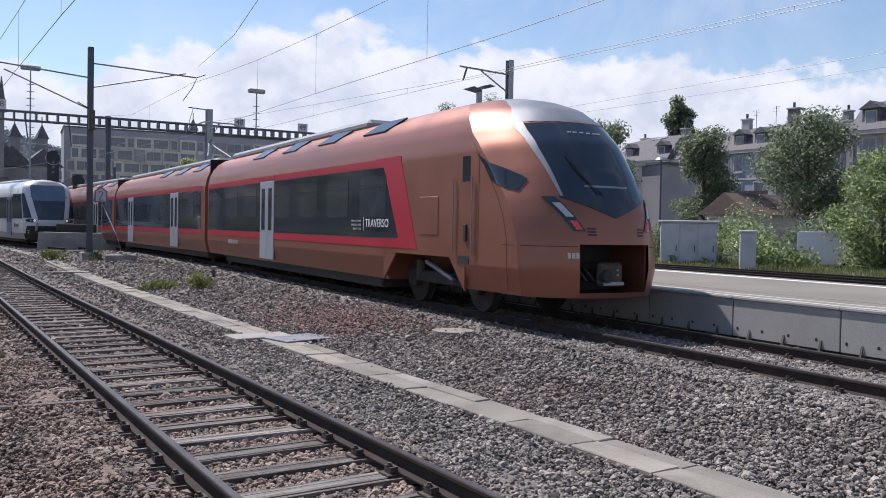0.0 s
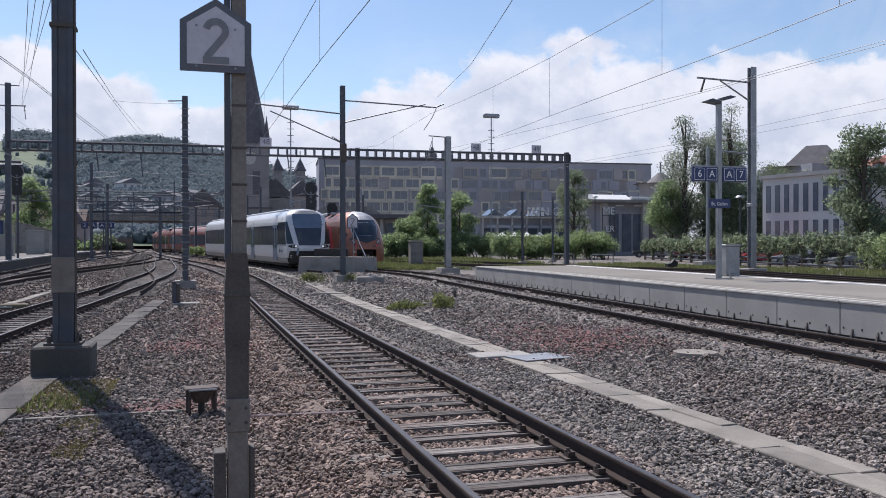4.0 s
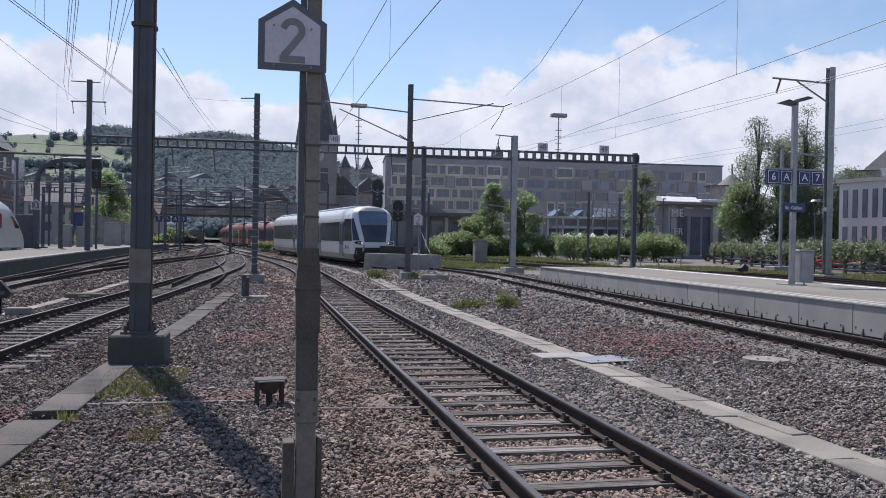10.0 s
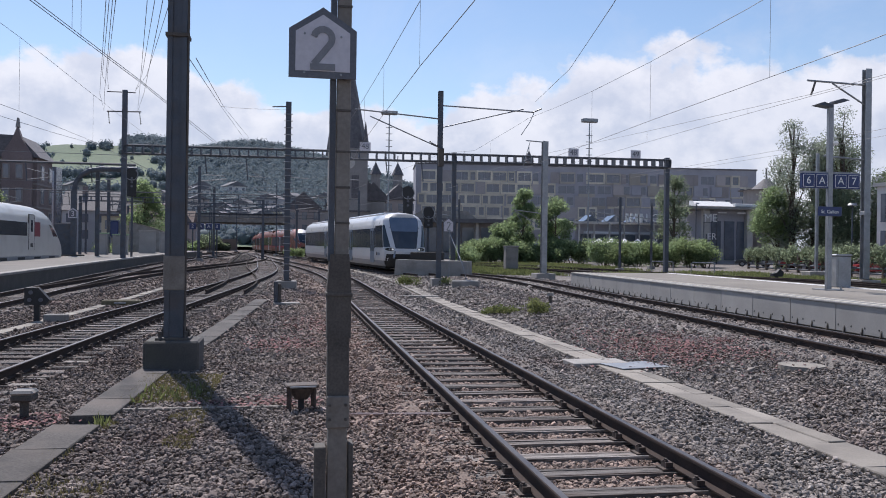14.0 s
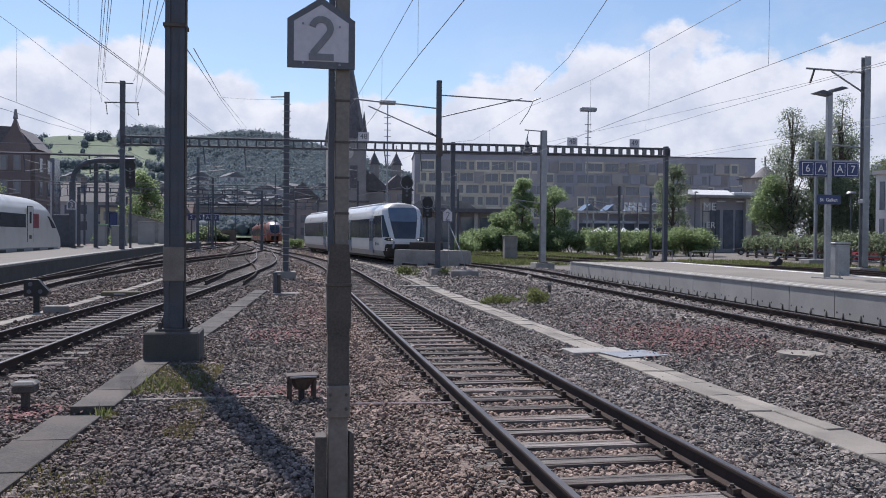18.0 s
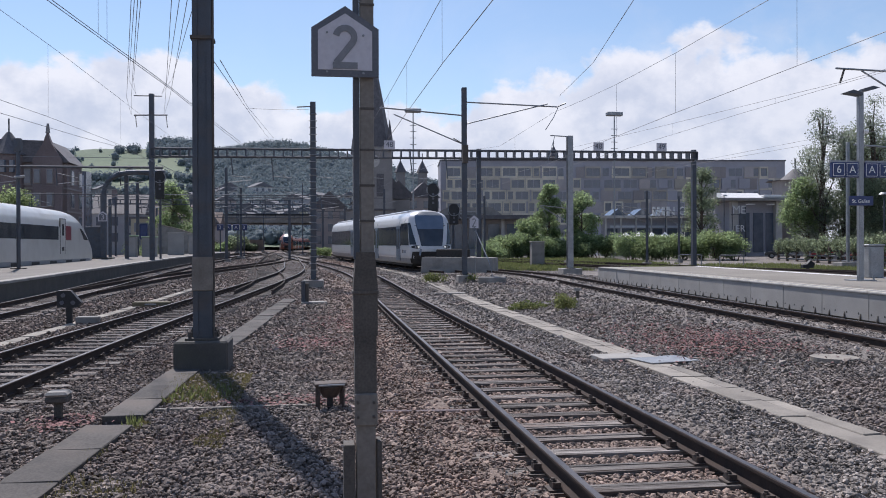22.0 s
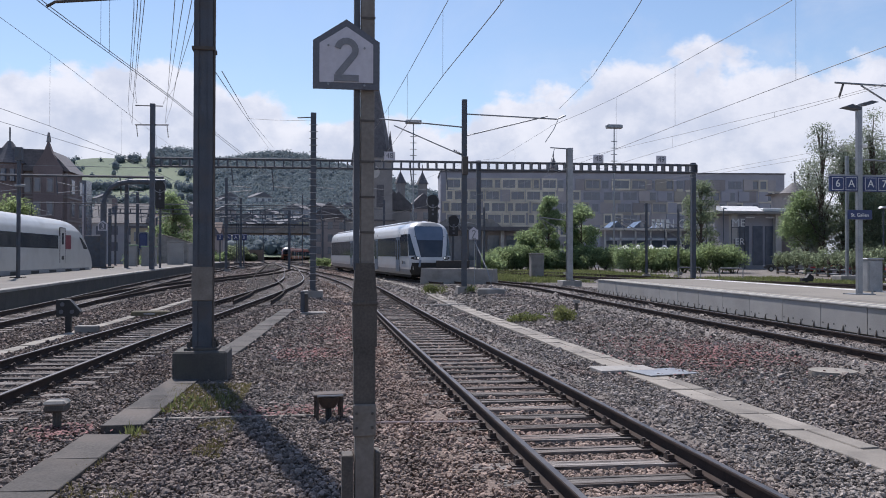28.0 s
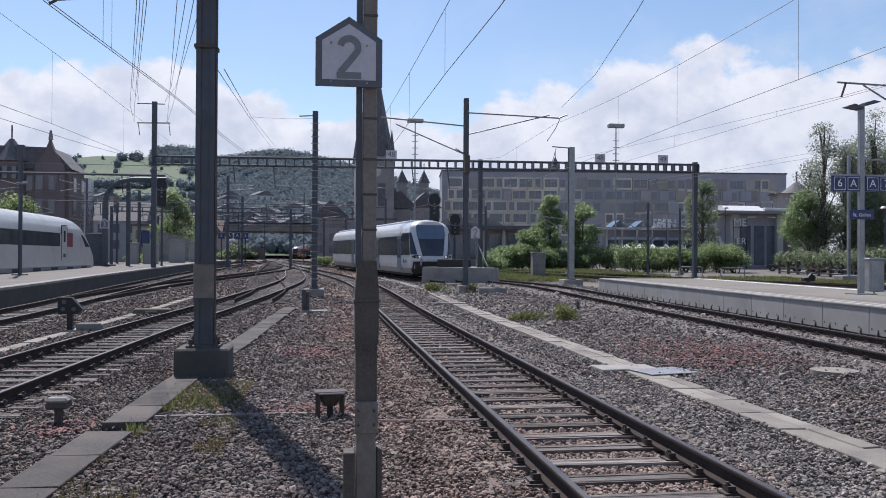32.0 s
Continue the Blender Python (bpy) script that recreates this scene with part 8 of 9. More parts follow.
def tree(x, y, z, h, crown, mat, label, leaves=2600, leaf=0.22, seed=1, trunk=None, slim=False, bottom=0.3, category="tree", group="", full=0.0):
    rs = np.random.RandomState(seed)
    r = random.Random(seed)
    root = thing("tree", label, category, pose(x, y, z), group)
    tr = trunk or h * 0.022
    bm = T([(0, 0, -0.3), (0.05 * h * r.uniform(-0.3, 0.3), 0.03, h * 0.35), (0.05, 0.02 * h * r.uniform(-1, 1), h * 0.8)], tr, 8, r1=tr * 0.3)
    cs, rad = [], []
    n = 30 if not slim else 26
    leaves, leaf = int(leaves * 3.3), leaf * 0.5
    for k in range(n):
        t = (k + 0.5) / n
        zz = h * (bottom + (0.97 - bottom) * t)
        spread = crown * (math.sin(math.pi * min(1, 0.20 + 0.72 * t)) ** 0.8) * (0.72 if slim else 0.9)
        a, q = r.uniform(0, 6.28), r.uniform(0.15, 1) ** 0.6 * r.uniform(0.8, 1.15)
        p = (math.cos(a) * spread * q, math.sin(a) * spread * q, zz + r.uniform(-0.04, 0.04) * h)
        tube(bm, [(0, 0, max(0.15 * h, zz - h * 0.16)), (p[0] * 0.6, p[1] * 0.6, zz - h * 0.04), p], tr * 0.3, 5, r1=tr * 0.08)
        cs.append(p)
        rad.append(crown * ((r.uniform(0.38, 0.68) if slim else r.uniform(0.26, 0.46)) + full))
    part("trunk", bm, bark, root, "brown trunk with limbs")
    v, f = leaf_cloud(cs, rad, leaves, leaf, rs)
    o = new("crown", from_arrays("crown", v, f, mat))
    o.parent = root
    return root


def bush(x, y, z, w, d, h, mat, label, leaves=900, leaf=0.12, seed=1, name="bush", group=""):
    rs = np.random.RandomState(seed)
    cs = [(rs.uniform(-w / 2, w / 2) * 0.9, rs.uniform(-d / 2, d / 2) * 0.9, h * rs.uniform(0.2, 0.72)) for k in range(16)]
    rad = [min(w, d, h) * rs.uniform(0.18, 0.38) + 0.05 for k in range(16)]
    root = thing(name, label, "bush", pose(x, y, z), group)
    bm = bmesh.new()
    for c in cs[:5]:
        tube(bm, [(c[0] * 0.3, c[1] * 0.3, -0.1), (c[0], c[1], c[2])], 0.02 * h, 5, r1=0.006 * h)
    part("woody_base", bm, bark, root)
    if leaf > 0.1:
        leaves, leaf = int(leaves * 2.4), leaf * 0.62
    v, f = leaf_cloud(cs, rad, leaves, leaf, rs, 0.9)
    o = new("foliage", from_arrays("foliage", v, f, mat))
    o.parent = root
    return root


for k, (x, y, h, c, n, m) in enumerate(((53.2, 90.0, 13.6, 2.2, 1500, leaf_grey), (51.8, 85.0, 17.3, 2.0, 1900, leaf_grey), (53.9, 84.4, 14.6, 2.4, 2400, leaf_grey), (56.0, 86.0, 15.0, 2.3, 2600, leaf_dark), (57.6, 84.8, 17.8, 2.4, 2800, leaf_grey),
                                        (59.6, 86.0, 14.2, 2.8, 3400, leaf_dark), (63.0, 84.0, 11.0, 3.2, 3400, leaf_dark), (66.5, 82.5, 9.6, 3.0, 3000, leaf_dark), (54.5, 82.0, 9.0, 3.6, 3800, leaf_dark), (59.0, 81.5, 8.6, 3.6, 3600, leaf_dark))):
    tree(x, y, 0.1, h, c, m, "tall airy grey-green tree beyond the car park", n, 0.21, 50 + k, slim=True, bottom=0.14, group="trees beyond the car park")
tree(51.2, 87.0, 0.1, 9.2, 2.5, leaf_light, "round light green tree at the car park", 5200, 0.22, 3, bottom=0.4, full=0.08)
for k, tr in enumerate((tree(38.3, 43.8, 0.4, 9.0, 2.3, leaf_dark, "tall leafy street tree", 3800, 0.2, 4, bottom=0.2),
                        tree(43.1, 39.1, 0.8, 8.0, 2.2, leaf_dark, "slender leafy street tree", 3200, 0.2, 5, bottom=0.2),
                        tree(42.9, 31.1, 0.6, 8.6, 2.9, leaf_dark, "dark dense street tree", 4200, 0.2, 6, bottom=0.32),
                        tree(31.0, 19.6, 0.1, 5.0, 2.0, leaf_mat, "leafy bright green tree at the siding", 3000, 0.16, 7, bottom=0.15),
                        tree(33.5, 21.0, 0.1, 5.6, 2.2, leaf_mat, "leafy green tree at the siding", 2600, 0.17, 17, bottom=0.2))):
    set_back(tr, 1.2)
tree(94.0, 87.0, 1.0, 20.5, 2.6, leaf_dark, "dark conifer above the roofs", 2400, 0.4, 8, bottom=0.66)
for k, (x, y, h, c, n) in enumerate(((26.6, 105.0, 9.4, 2.0, 2000), (30.6, 104.0, 7.8, 2.5, 2600), (23.6, 104.0, 5.0, 2.0, 1500))):
    tree(x, y, 0.4, h, c, leaf_light, "leafy tree among the bushes before the hall", int(n * 1.5), 0.24, 9 + k, bottom=0.14, group="trees before the hall")
tree(42.9, 96.0, 0.4, 11.0, 2.3, leaf_dark, "tall airy tree before the pavilion", 2400, 0.22, 15, bottom=0.2)
tree(-20.5, 108.5, 0.5, 9.4, 2.6, leaf_light, "light green tree beyond the far platform", 2600, 0.26, 16, bottom=0.25)
tree(-32.5, 88.0, 0.5, 7.0, 2.8, leaf_mat, "green tree beside the brick building", 2200, 0.26, 18, bottom=0.2)

rb = random.Random(41)
for k in range(9):                 # bushes before the hall, and the hedge before the restaurant
    bush(18.6 + 1.65 * k + rb.uniform(-0.4, 0.4), 101.5 + rb.uniform(-1, 1), 0.4, 3.6, 2.6, rb.uniform(2.6, 3.8), leaf_light if k % 3 else leaf_mat, "broad loose green bush before the hall", 1900, 0.2, 100 + k, "bush", "bushes before the hall")
for k in range(7):
    bush(32.7 + 1.63 * k, 92.0 - 0.9 * k, 0.4, 3.4, 2.6, rb.uniform(3.0, 3.5), leaf_mat if k % 2 else leaf_light, "rounded green hedge bush beside the car park", 2000, 0.17, 120 + k, "hedge_bush", "hedge")
bush(17.2, 97.0, 0.4, 3.4, 2.4, 2.2, leaf_light, "low pale green bush beside the track", 1300, 0.17, 131)


def fence_x(y):
    return float(np.interp(y, [15, 47.4, 54.5, 72, 88], [33.5, 39.3, 41.0, 44.4, 47.4]))


def vine_fence():
    """A post and rail fence overgrown along its top with climbing leaves."""
    root = thing("vine_fence", "dark timber rail fence overgrown with green climbers", "fence")
    ys = [44.0 + 2.6 * k for k in range(17)]
    for y in ys:
        x = fence_x(y)
        part("post", B(x - 0.11, x + 0.11, y - 0.11, y + 0.11, -0.1, 2.1, bevel=0.02), bark, root)
    for a, b in zip(ys, ys[1:]):
        for z in (0.55, 0.95):
            part("rail", T([(fence_x(a), a, z), (fence_x(b), b, z)], 0.09, 6), mast_dark, root)
    rs = np.random.RandomState(77)
    cs = [(fence_x(y), y, h) for y, h in zip(rs.uniform(43.5, 86, 260), 2.05 + rs.normal(0, 0.26, 260))]
    cs += [(fence_x(y), y, h) for y, h in zip(rs.choice(ys, 60) + rs.normal(0, 0.25, 60), rs.uniform(0.6, 1.7, 60))]
    v, f = leaf_cloud(cs, [0.52] * 260 + [0.3] * 60, 22000, 0.10, rs, 0.8)
    o = new("climber", from_arrays("climber", v, f, leaf_dark))
    o.parent = root
    o["kind"] = "stuff"
    o["label"] = "green leaves hanging over the rails"


vine_fence()
for k in range(3):
    y = 36.5 + 3.2 * k
    bush(fence_x(y) + 0.2, y, gz(y, 38), 3.4, 2.4, rb.uniform(2.3, 2.8), leaf_mat if k % 3 else leaf_dark, "dense green hedge bush beside the siding", 1700, 0.13, 140 + k, "hedge_bush", "hedge")
for k, (x, y, w, h, kk) in enumerate(((30.0, 26.0, 3.6, 2.3, 1.3), (37.1, 30.6, 4.4, 3.6, 1.15), (39.5, 28.2, 3.4, 2.8, 1.15), (25.5, 20.5, 2.6, 1.5, 1.35), (23.0, 22.4, 2.0, 1.0, 1.4), (27.8, 21.2, 2.0, 0.8, 1.35), (29.0, 17.5, 3.4, 2.4, 1.35), (31.5, 15.0, 3.5, 2.8, 1.3),
                                      (9.5, 95, 4, 2.0, 1), (-2.2, 118, 3, 1.3, 1), (-22.5, 100, 4, 2.0, 1), (-26, 228, 9, 4.5, 1), (-34, 226, 9, 4.0, 1), (-42, 229, 10, 5.0, 1), (-21, 231, 5, 2.6, 1), (-1.5, 228, 5, 2.4, 1), (-20.5, 150, 5, 2.2, 1), (-24, 165, 6, 2.6, 1))):
    o = bush(x, y, gz(y, x), w, w * 0.8, h, (leaf_mat, leaf_light, leaf_dark)[k % 3], "loose green shrub beside the tracks", 1300, 0.13 if y < 120 else 0.4, 200 + k, group="shrubs")
    if kk > 1:
        set_back(o, kk)

for k, (x, y, w, h, n) in enumerate(((3.3, 43.5, 1.5, 0.58, 900), (3.55, 25.6, 1.05, 0.26, 500), (4.5, 24.0, 0.75, 0.48, 600), (4.0, 25.5, 0.6, 0.2, 200), (4.9, 41.2, 0.6, 0.32, 200))):
    bush(x, y, gz(y, x) - 0.03, w, 0.7, h, grass_mat, "tuft of yellow-green weeds in the ballast", n, 0.045, 300 + k, "weed_tuft", "weeds")


# grass stuff: blades as thin upright quads
def grass_patch(name, label, areas, blade, count, mat, seed):
    rs = np.random.RandomState(seed)
    vs, fs = [], []
    for (x0, x1, y0, y1, share) in areas:
        n = int(count * share)
        px, py = rs.uniform(x0, x1, n), rs.uniform(y0, y1, n)
        keep = np.array([noise.noise(Vector((a * 0.8, b * 0.8, 5.0))) > -0.15 for a, b in zip(px, py)])
        px, py = px[keep], py[keep]
        n = len(px)
        a = rs.uniform(0, 6.28, n)
        h = blade * rs.uniform(0.4, 1.2, n)
        dx, dy = np.cos(a) * blade * 0.14, np.sin(a) * blade * 0.14
        lx, ly = rs.normal(0, 0.35, n) * h, rs.normal(0, 0.35, n) * h
        z = np.array([gz(b, a) for a, b in zip(px, py)]) - 0.004
        q = np.stack([np.stack([px - dx, py - dy, z], 1), np.stack([px + dx, py + dy, z], 1), np.stack([px + lx, py + ly, z + h], 1)], 1)
        fs.append(np.arange(n * 3).reshape(-1, 3) + sum(len(v) for v in vs))
        vs.append(q.reshape(-1, 3))
    tagged(new(name, from_arrays(name, np.concatenate(vs), np.concatenate(fs), mat)), label, "grass", kind="stuff")


dry_grass = material("dry_grass", (0.115, 0.10, 0.045), (0.205, 0.18, 0.085), rough=0.9, scale=1.0, fine=8, bump=0, random_tint=0.45, island=True, leaf=0.5)
red_weed = material("red_weed", (0.13, 0.05, 0.048), (0.215, 0.095, 0.09), rough=0.8, scale=2.0, fine=8, bump=0, random_tint=0.5, island=True)
grass_patch("siding_grass", "patchy green grass between the sidings", [(29.2, 38.0, 14, 70, 0.36), (21.0, 26.0, 50, 66, 0.08), (11.0, 30.0, 72, 98, 0.44), (10.0, 17.0, 58, 72, 0.12)], 0.24, 60000, grass_mat, 3)
grass_patch("footing_grass", "dry yellow-green moss and grass by the mast footing", [(-4.9, -3.75, 11.2, 13.5, 0.45), (-4.75, -3.7, 8.2, 11.2, 0.4), (-5.0, -4.2, 5.8, 8.8, 0.15)], 0.045, 15000, dry_grass, 4)
grass_patch("walkway_weeds", "green weeds along the walkway slabs", [(-4.9, -4.3, 9.7, 10.9, 0.6), (-4.7, -3.9, 11.0, 12.2, 0.4)], 0.12, 420, grass_mat, 6)


def red_plants():
    rs = np.random.RandomState(9)
    vs = []
    for cx, cy, rx, ry, n in ((4.45, 14.9, 1.0, 1.9, 2000), (4.2, 17.6, 0.9, 2.4, 600), (6.0, 15.4, 0.5, 0.5, 260), (-2.9, 17.4, 0.7, 1.2, 700), (-5.6, 10.0, 0.35, 0.4, 260), (-3.0, 10.9, 0.7, 0.3, 350), (-2.2, 22, 0.8, 3, 600), (7.2, 9.0, 0.7, 0.8, 300)):
        p = rs.normal(size=(n, 2)) * np.array([rx, ry]) * 0.6 + np.array([cx, cy])
        s = rs.uniform(0.012, 0.032, n)
        a = rs.uniform(0, 6.28, n)
        z = rs.uniform(0.0, 0.05, n) + np.array([gz(b, a) for a, b in p])
        u = np.stack([np.cos(a) * s, np.sin(a) * s, rs.uniform(-0.4, 0.4, n) * s], 1)
        v = np.stack([-np.sin(a) * s, np.cos(a) * s, rs.uniform(-0.2, 0.6, n) * s], 1)
        c = np.stack([p[:, 0], p[:, 1], z + 0.01], 1)
        vs.append(np.stack([c - u, c - v, c + u, c + v], 1).reshape(-1, 3))
    vs = np.concatenate(vs)
    tagged(new("red_stonecrop", from_arrays("red_stonecrop", vs, np.arange(len(vs)).reshape(-1, 4), red_weed)), "low reddish stonecrop growing in the ballast", "plants", kind="stuff")


red_plants()


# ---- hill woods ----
# distance haze is mixed into this blue-grey leaf colour
hazy_wood_mat = material("hazy_wood_mat", (0.145, 0.185, 0.205), (0.215, 0.26, 0.275), rough=0.95, scale=0.05, fine=0.5, bump=0, random_tint=0.12, island=True, leaf=0.4)


def woods():
    """Closed woods on the right of the ridge, a clump on its top, hedgerows and lone trees on the meadows; crowns are lumps under leaf clumps."""
    rs = np.random.RandomState(17)
    cs, rad = [], []

    def plant(x, y, r):
        cs.append((x, y, hill_z(x, y) + r * 0.55))
        rad.append(r)
    while len(cs) < 5400:
        y = rs.uniform(312, 672)
        x = rs.uniform(-0.42, 0.14) * y
        s = x * 650 / max(200.0, y) if y < 650 else x
        wood = noise.noise(Vector((x * 0.012, y * 0.006, 1.7)))
        row = abs(noise.noise(Vector((x * 0.007, y * 0.010, 6.3))))          # hedgerows follow the zero line of a slow noise
        if s > -80:
            chance = 1.0 if y > 400 and wood > -0.5 else (0.75 if wood > -0.1 else 0.25)
        elif y > 600 and -126 < s < -92:
            chance = 1.0
        elif row < 0.045:
            chance = 0.8
        elif y < 430:
            chance = 0.5 if wood > 0 else 0.12
        else:
            chance = 0.40 if wood > 0.12 else 0.03
        if rs.rand() < chance:
            plant(x, y, rs.uniform(2.4, 4.6) if s > -80 else rs.uniform(1.8, 4.4))
    for k in range(150):
        x = rs.uniform(-125, -93) if k < 55 else (rs.uniform(-150, -133) if k < 70 else rs.uniform(-78, 45))
        plant(x, 650 + rs.uniform(-10, 4), rs.uniform(2.6, 4.6))
    g = (1 + 5 ** 0.5) / 2
    ico = np.array([(-1, g, 0), (1, g, 0), (-1, -g, 0), (1, -g, 0), (0, -1, g), (0, 1, g), (0, -1, -g), (0, 1, -g), (g, 0, -1), (g, 0, 1), (-g, 0, -1), (-g, 0, 1)]) / 1.902
    tri = np.array([(0, 11, 5), (0, 5, 1), (0, 1, 7), (0, 7, 10), (0, 10, 11), (1, 5, 9), (5, 11, 4), (11, 10, 2), (10, 7, 6), (7, 1, 8),
                    (3, 9, 4), (3, 4, 2), (3, 2, 6), (3, 6, 8), (3, 8, 9), (4, 9, 5), (2, 4, 11), (6, 2, 10), (8, 6, 7), (9, 8, 1)])
    c, r = np.array(cs), np.array(rad)
    lump = c[:, None] + ico[None] * (r[:, None, None] * rs.uniform(0.52, 0.80, (len(c), 12, 1))) * np.array([1, 1, 1.1])
    lump_faces = (tri[None] + (np.arange(len(c)) * 12)[:, None, None]).reshape(-1, 3)
    lumps = from_arrays("hill_woods", lump.reshape(-1, 3), lump_faces, hazy_wood_mat)
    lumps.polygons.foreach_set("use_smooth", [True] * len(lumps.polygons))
    tagged(new("hill_woods", lumps), "dark mixed woods on the hillside, tinted with haze", "woods", kind="stuff")
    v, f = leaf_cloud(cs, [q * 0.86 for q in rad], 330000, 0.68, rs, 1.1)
    tagged(new("hill_foliage", from_arrays("hill_foliage", v, f, hazy_wood_mat)), "leafy outer crowns of the hillside woods and hedgerows, tinted with haze", "woods", kind="stuff")


woods()


# ---- parked vehicles ----
def car(x, y, turn, mat, label, van=False):
    root = thing("parked_van" if van else "parked_car", label, "van" if van else "car", pose(x, y, gz(y, x) + 0.0, 0, 0, turn), group="parked vehicles")
    l, w = (4.9, 1.9) if van else (4.2, 1.75)
    side = [(-l / 2, 0.35), (-l / 2 + 0.1, 0.9), (-l / 2 + 0.9, 1.02), (-l / 2 + 1.6, 1.85), (l / 2 - 0.1, 1.9), (l / 2, 0.9), (l / 2, 0.35)] if van else \
           [(-l / 2, 0.35), (-l / 2 + 0.05, 0.72), (-l / 2 + 1.1, 0.88), (-l / 2 + 1.75, 1.38), (l / 2 - 1.1, 1.42), (l / 2 - 0.35, 0.98), (l / 2, 0.85), (l / 2, 0.35)]
    bm = prism(bmesh.new(), side, -w / 2, w / 2)
    bmesh.ops.bevel(bm, geom=list(bm.edges), offset=0.06, segments=2, affect="EDGES")
    part("body", bm, mat, root, smooth=True)
    for s in (-1, 1):
        if van:
            part("side_window", prism(bmesh.new(), [(-l / 2 + 1.15, 1.05), (-l / 2 + 1.65, 1.68), (-l / 2 + 2.3, 1.68), (-l / 2 + 2.3, 1.05)], s * w / 2 - 0.01, s * w / 2 + 0.012), glass, root)
        else:
            part("side_window", prism(bmesh.new(), [(-l / 2 + 1.35, 0.92), (-l / 2 + 1.85, 1.30), (l / 2 - 1.2, 1.33), (l / 2 - 0.75, 0.95)], s * w / 2 - 0.01, s * w / 2 + 0.012), glass, root)
        for yy in (-l / 2 + 0.8, l / 2 - 0.8):
            wh = part("wheel", T([(yy, s * (w / 2 - 0.2), 0.32), (yy, s * (w / 2 + 0.01), 0.32)], 0.32, 18), black, root)
            part("rim", T([(yy, s * (w / 2), 0.32), (yy, s * (w / 2 + 0.02), 0.32)], 0.2, 14), galv, wh)
        part("lamp", B(-l / 2 - 0.02, -l / 2 + 0.08, s * 0.6 - 0.18, s * 0.6 + 0.18, 0.62, 0.76), silver, root)
    a, b = (side[2], side[3])
    part("windscreen", prism(bmesh.new(), [(a[0] + 0.05, a[1] + 0.05), (b[0] - 0.02, b[1] - 0.05), (b[0] + 0.03, b[1] - 0.08), (a[0] + 0.12, a[1])], -w / 2 + 0.12, w / 2 - 0.12), glass, root)
    return root


car_white = material("car_white", (0.62, 0.63, 0.64), (0.70, 0.71, 0.72), rough=0.3, bump=0, coat=0.5)
car_red = material("car_red", (0.32, 0.02, 0.025), (0.38, 0.03, 0.03), rough=0.3, bump=0, coat=0.5)
car_dark = material("car_dark", (0.03, 0.035, 0.045), (0.05, 0.055, 0.065), rough=0.3, bump=0, coat=0.5)
car_grey = material("car_grey", (0.25, 0.26, 0.27), (0.32, 0.33, 0.34), rough=0.3, metal=0.3, bump=0, coat=0.5)
set_back(car(34.6, 24.6, -150, car_white, "white delivery van parked behind bushes", True), 1.2)
set_back(car(37.0, 28.3, -150, car_dark, "dark parked car behind bushes"), 1.2)
set_back(car(34.6, 28.8, 30, car_white, "white parked car behind bushes"), 1.2)
for k, (y, m, van) in enumerate(((46.5, car_dark, False), (51.5, car_grey, False), (56.5, car_dark, True), (61.0, car_white, False), (65.5, car_red, True), (70.0, car_grey, False), (74.5, car_red, False), (79.0, car_dark, False), (83.5, car_red, False), (88.5, car_grey, False), (94.0, car_dark, False))):
    car(fence_x(y) + 5.0, y, -34 + 8 * (k % 3), m, "dark van parked behind the fence" if van and m is car_dark else "red van parked behind the fence" if van else "parked car in a row behind the fence", van)
car(36.0, 106.0, -20, car_grey, "grey car parked before the restaurant")

# ---- grey cabinets at the siding ----
cabinet_grey = material("cabinet_grey", (0.40, 0.41, 0.41), (0.50, 0.51, 0.51), rough=0.6, scale=2, fine=30, bump=0.05, stain=(0.28, 0.28, 0.27), stain_scale=1.5, stain_amount=0.4)
gc = thing("switch_cabinet", "large pale grey steel switch cabinet beside the siding", "cabinet", pose(24.5, 24.0, gz(24, 24), 0, 0, -46))
part("body", box(bmesh.new(), -1.1, 1.1, -0.45, 0.45, 0, 2.12, bevel=0.02), cabinet_grey, gc)
part("roof", box(bmesh.new(), -1.2, 1.2, -0.55, 0.55, 2.12, 2.22, bevel=0.03), cabinet_grey, gc)
for k in (-0.72, 0.0, 0.72):
    d = part("door", box(bmesh.new(), k - 0.33, k + 0.33, -0.475, -0.44, 0.12, 2.05, bevel=0.008), cabinet_grey, gc)
    part("handle", B(k + 0.22, k + 0.26, -0.5, -0.475, 0.95, 1.2), mast_dark, d)
set_back(gc, 1.32)
sc = thing("meter_cabinet", "slim grey plastic distribution cabinet", "cabinet", pose(21.3, 18.6, gz(19, 21), 0, 0, -50))
part("body", box(bmesh.new(), -0.26, 0.26, -0.18, 0.18, 0.5, 1.75, bevel=0.02), cabinet_grey, sc)
part("base", box(bmesh.new(), -0.24, 0.24, -0.16, 0.16, -0.1, 0.5, bevel=0.01), train_grey, sc)
part("roof", box(bmesh.new(), -0.3, 0.3, -0.22, 0.22, 1.75, 1.85, bevel=0.03), cabinet_grey, sc)
set_back(sc, 1.4)
gx = thing("grey_box", "slim weathered concrete box beside the track", "cabinet", pose(15.9, 70.5, gz(70, 15)))
part("body", box(bmesh.new(), -0.55, 0.55, -0.4, 0.4, -0.1, 2.0, bevel=0.04), concrete, gx)
part("lid", box(bmesh.new(), -0.6, 0.6, -0.45, 0.45, 2.0, 2.12, bevel=0.03), concrete, gx)
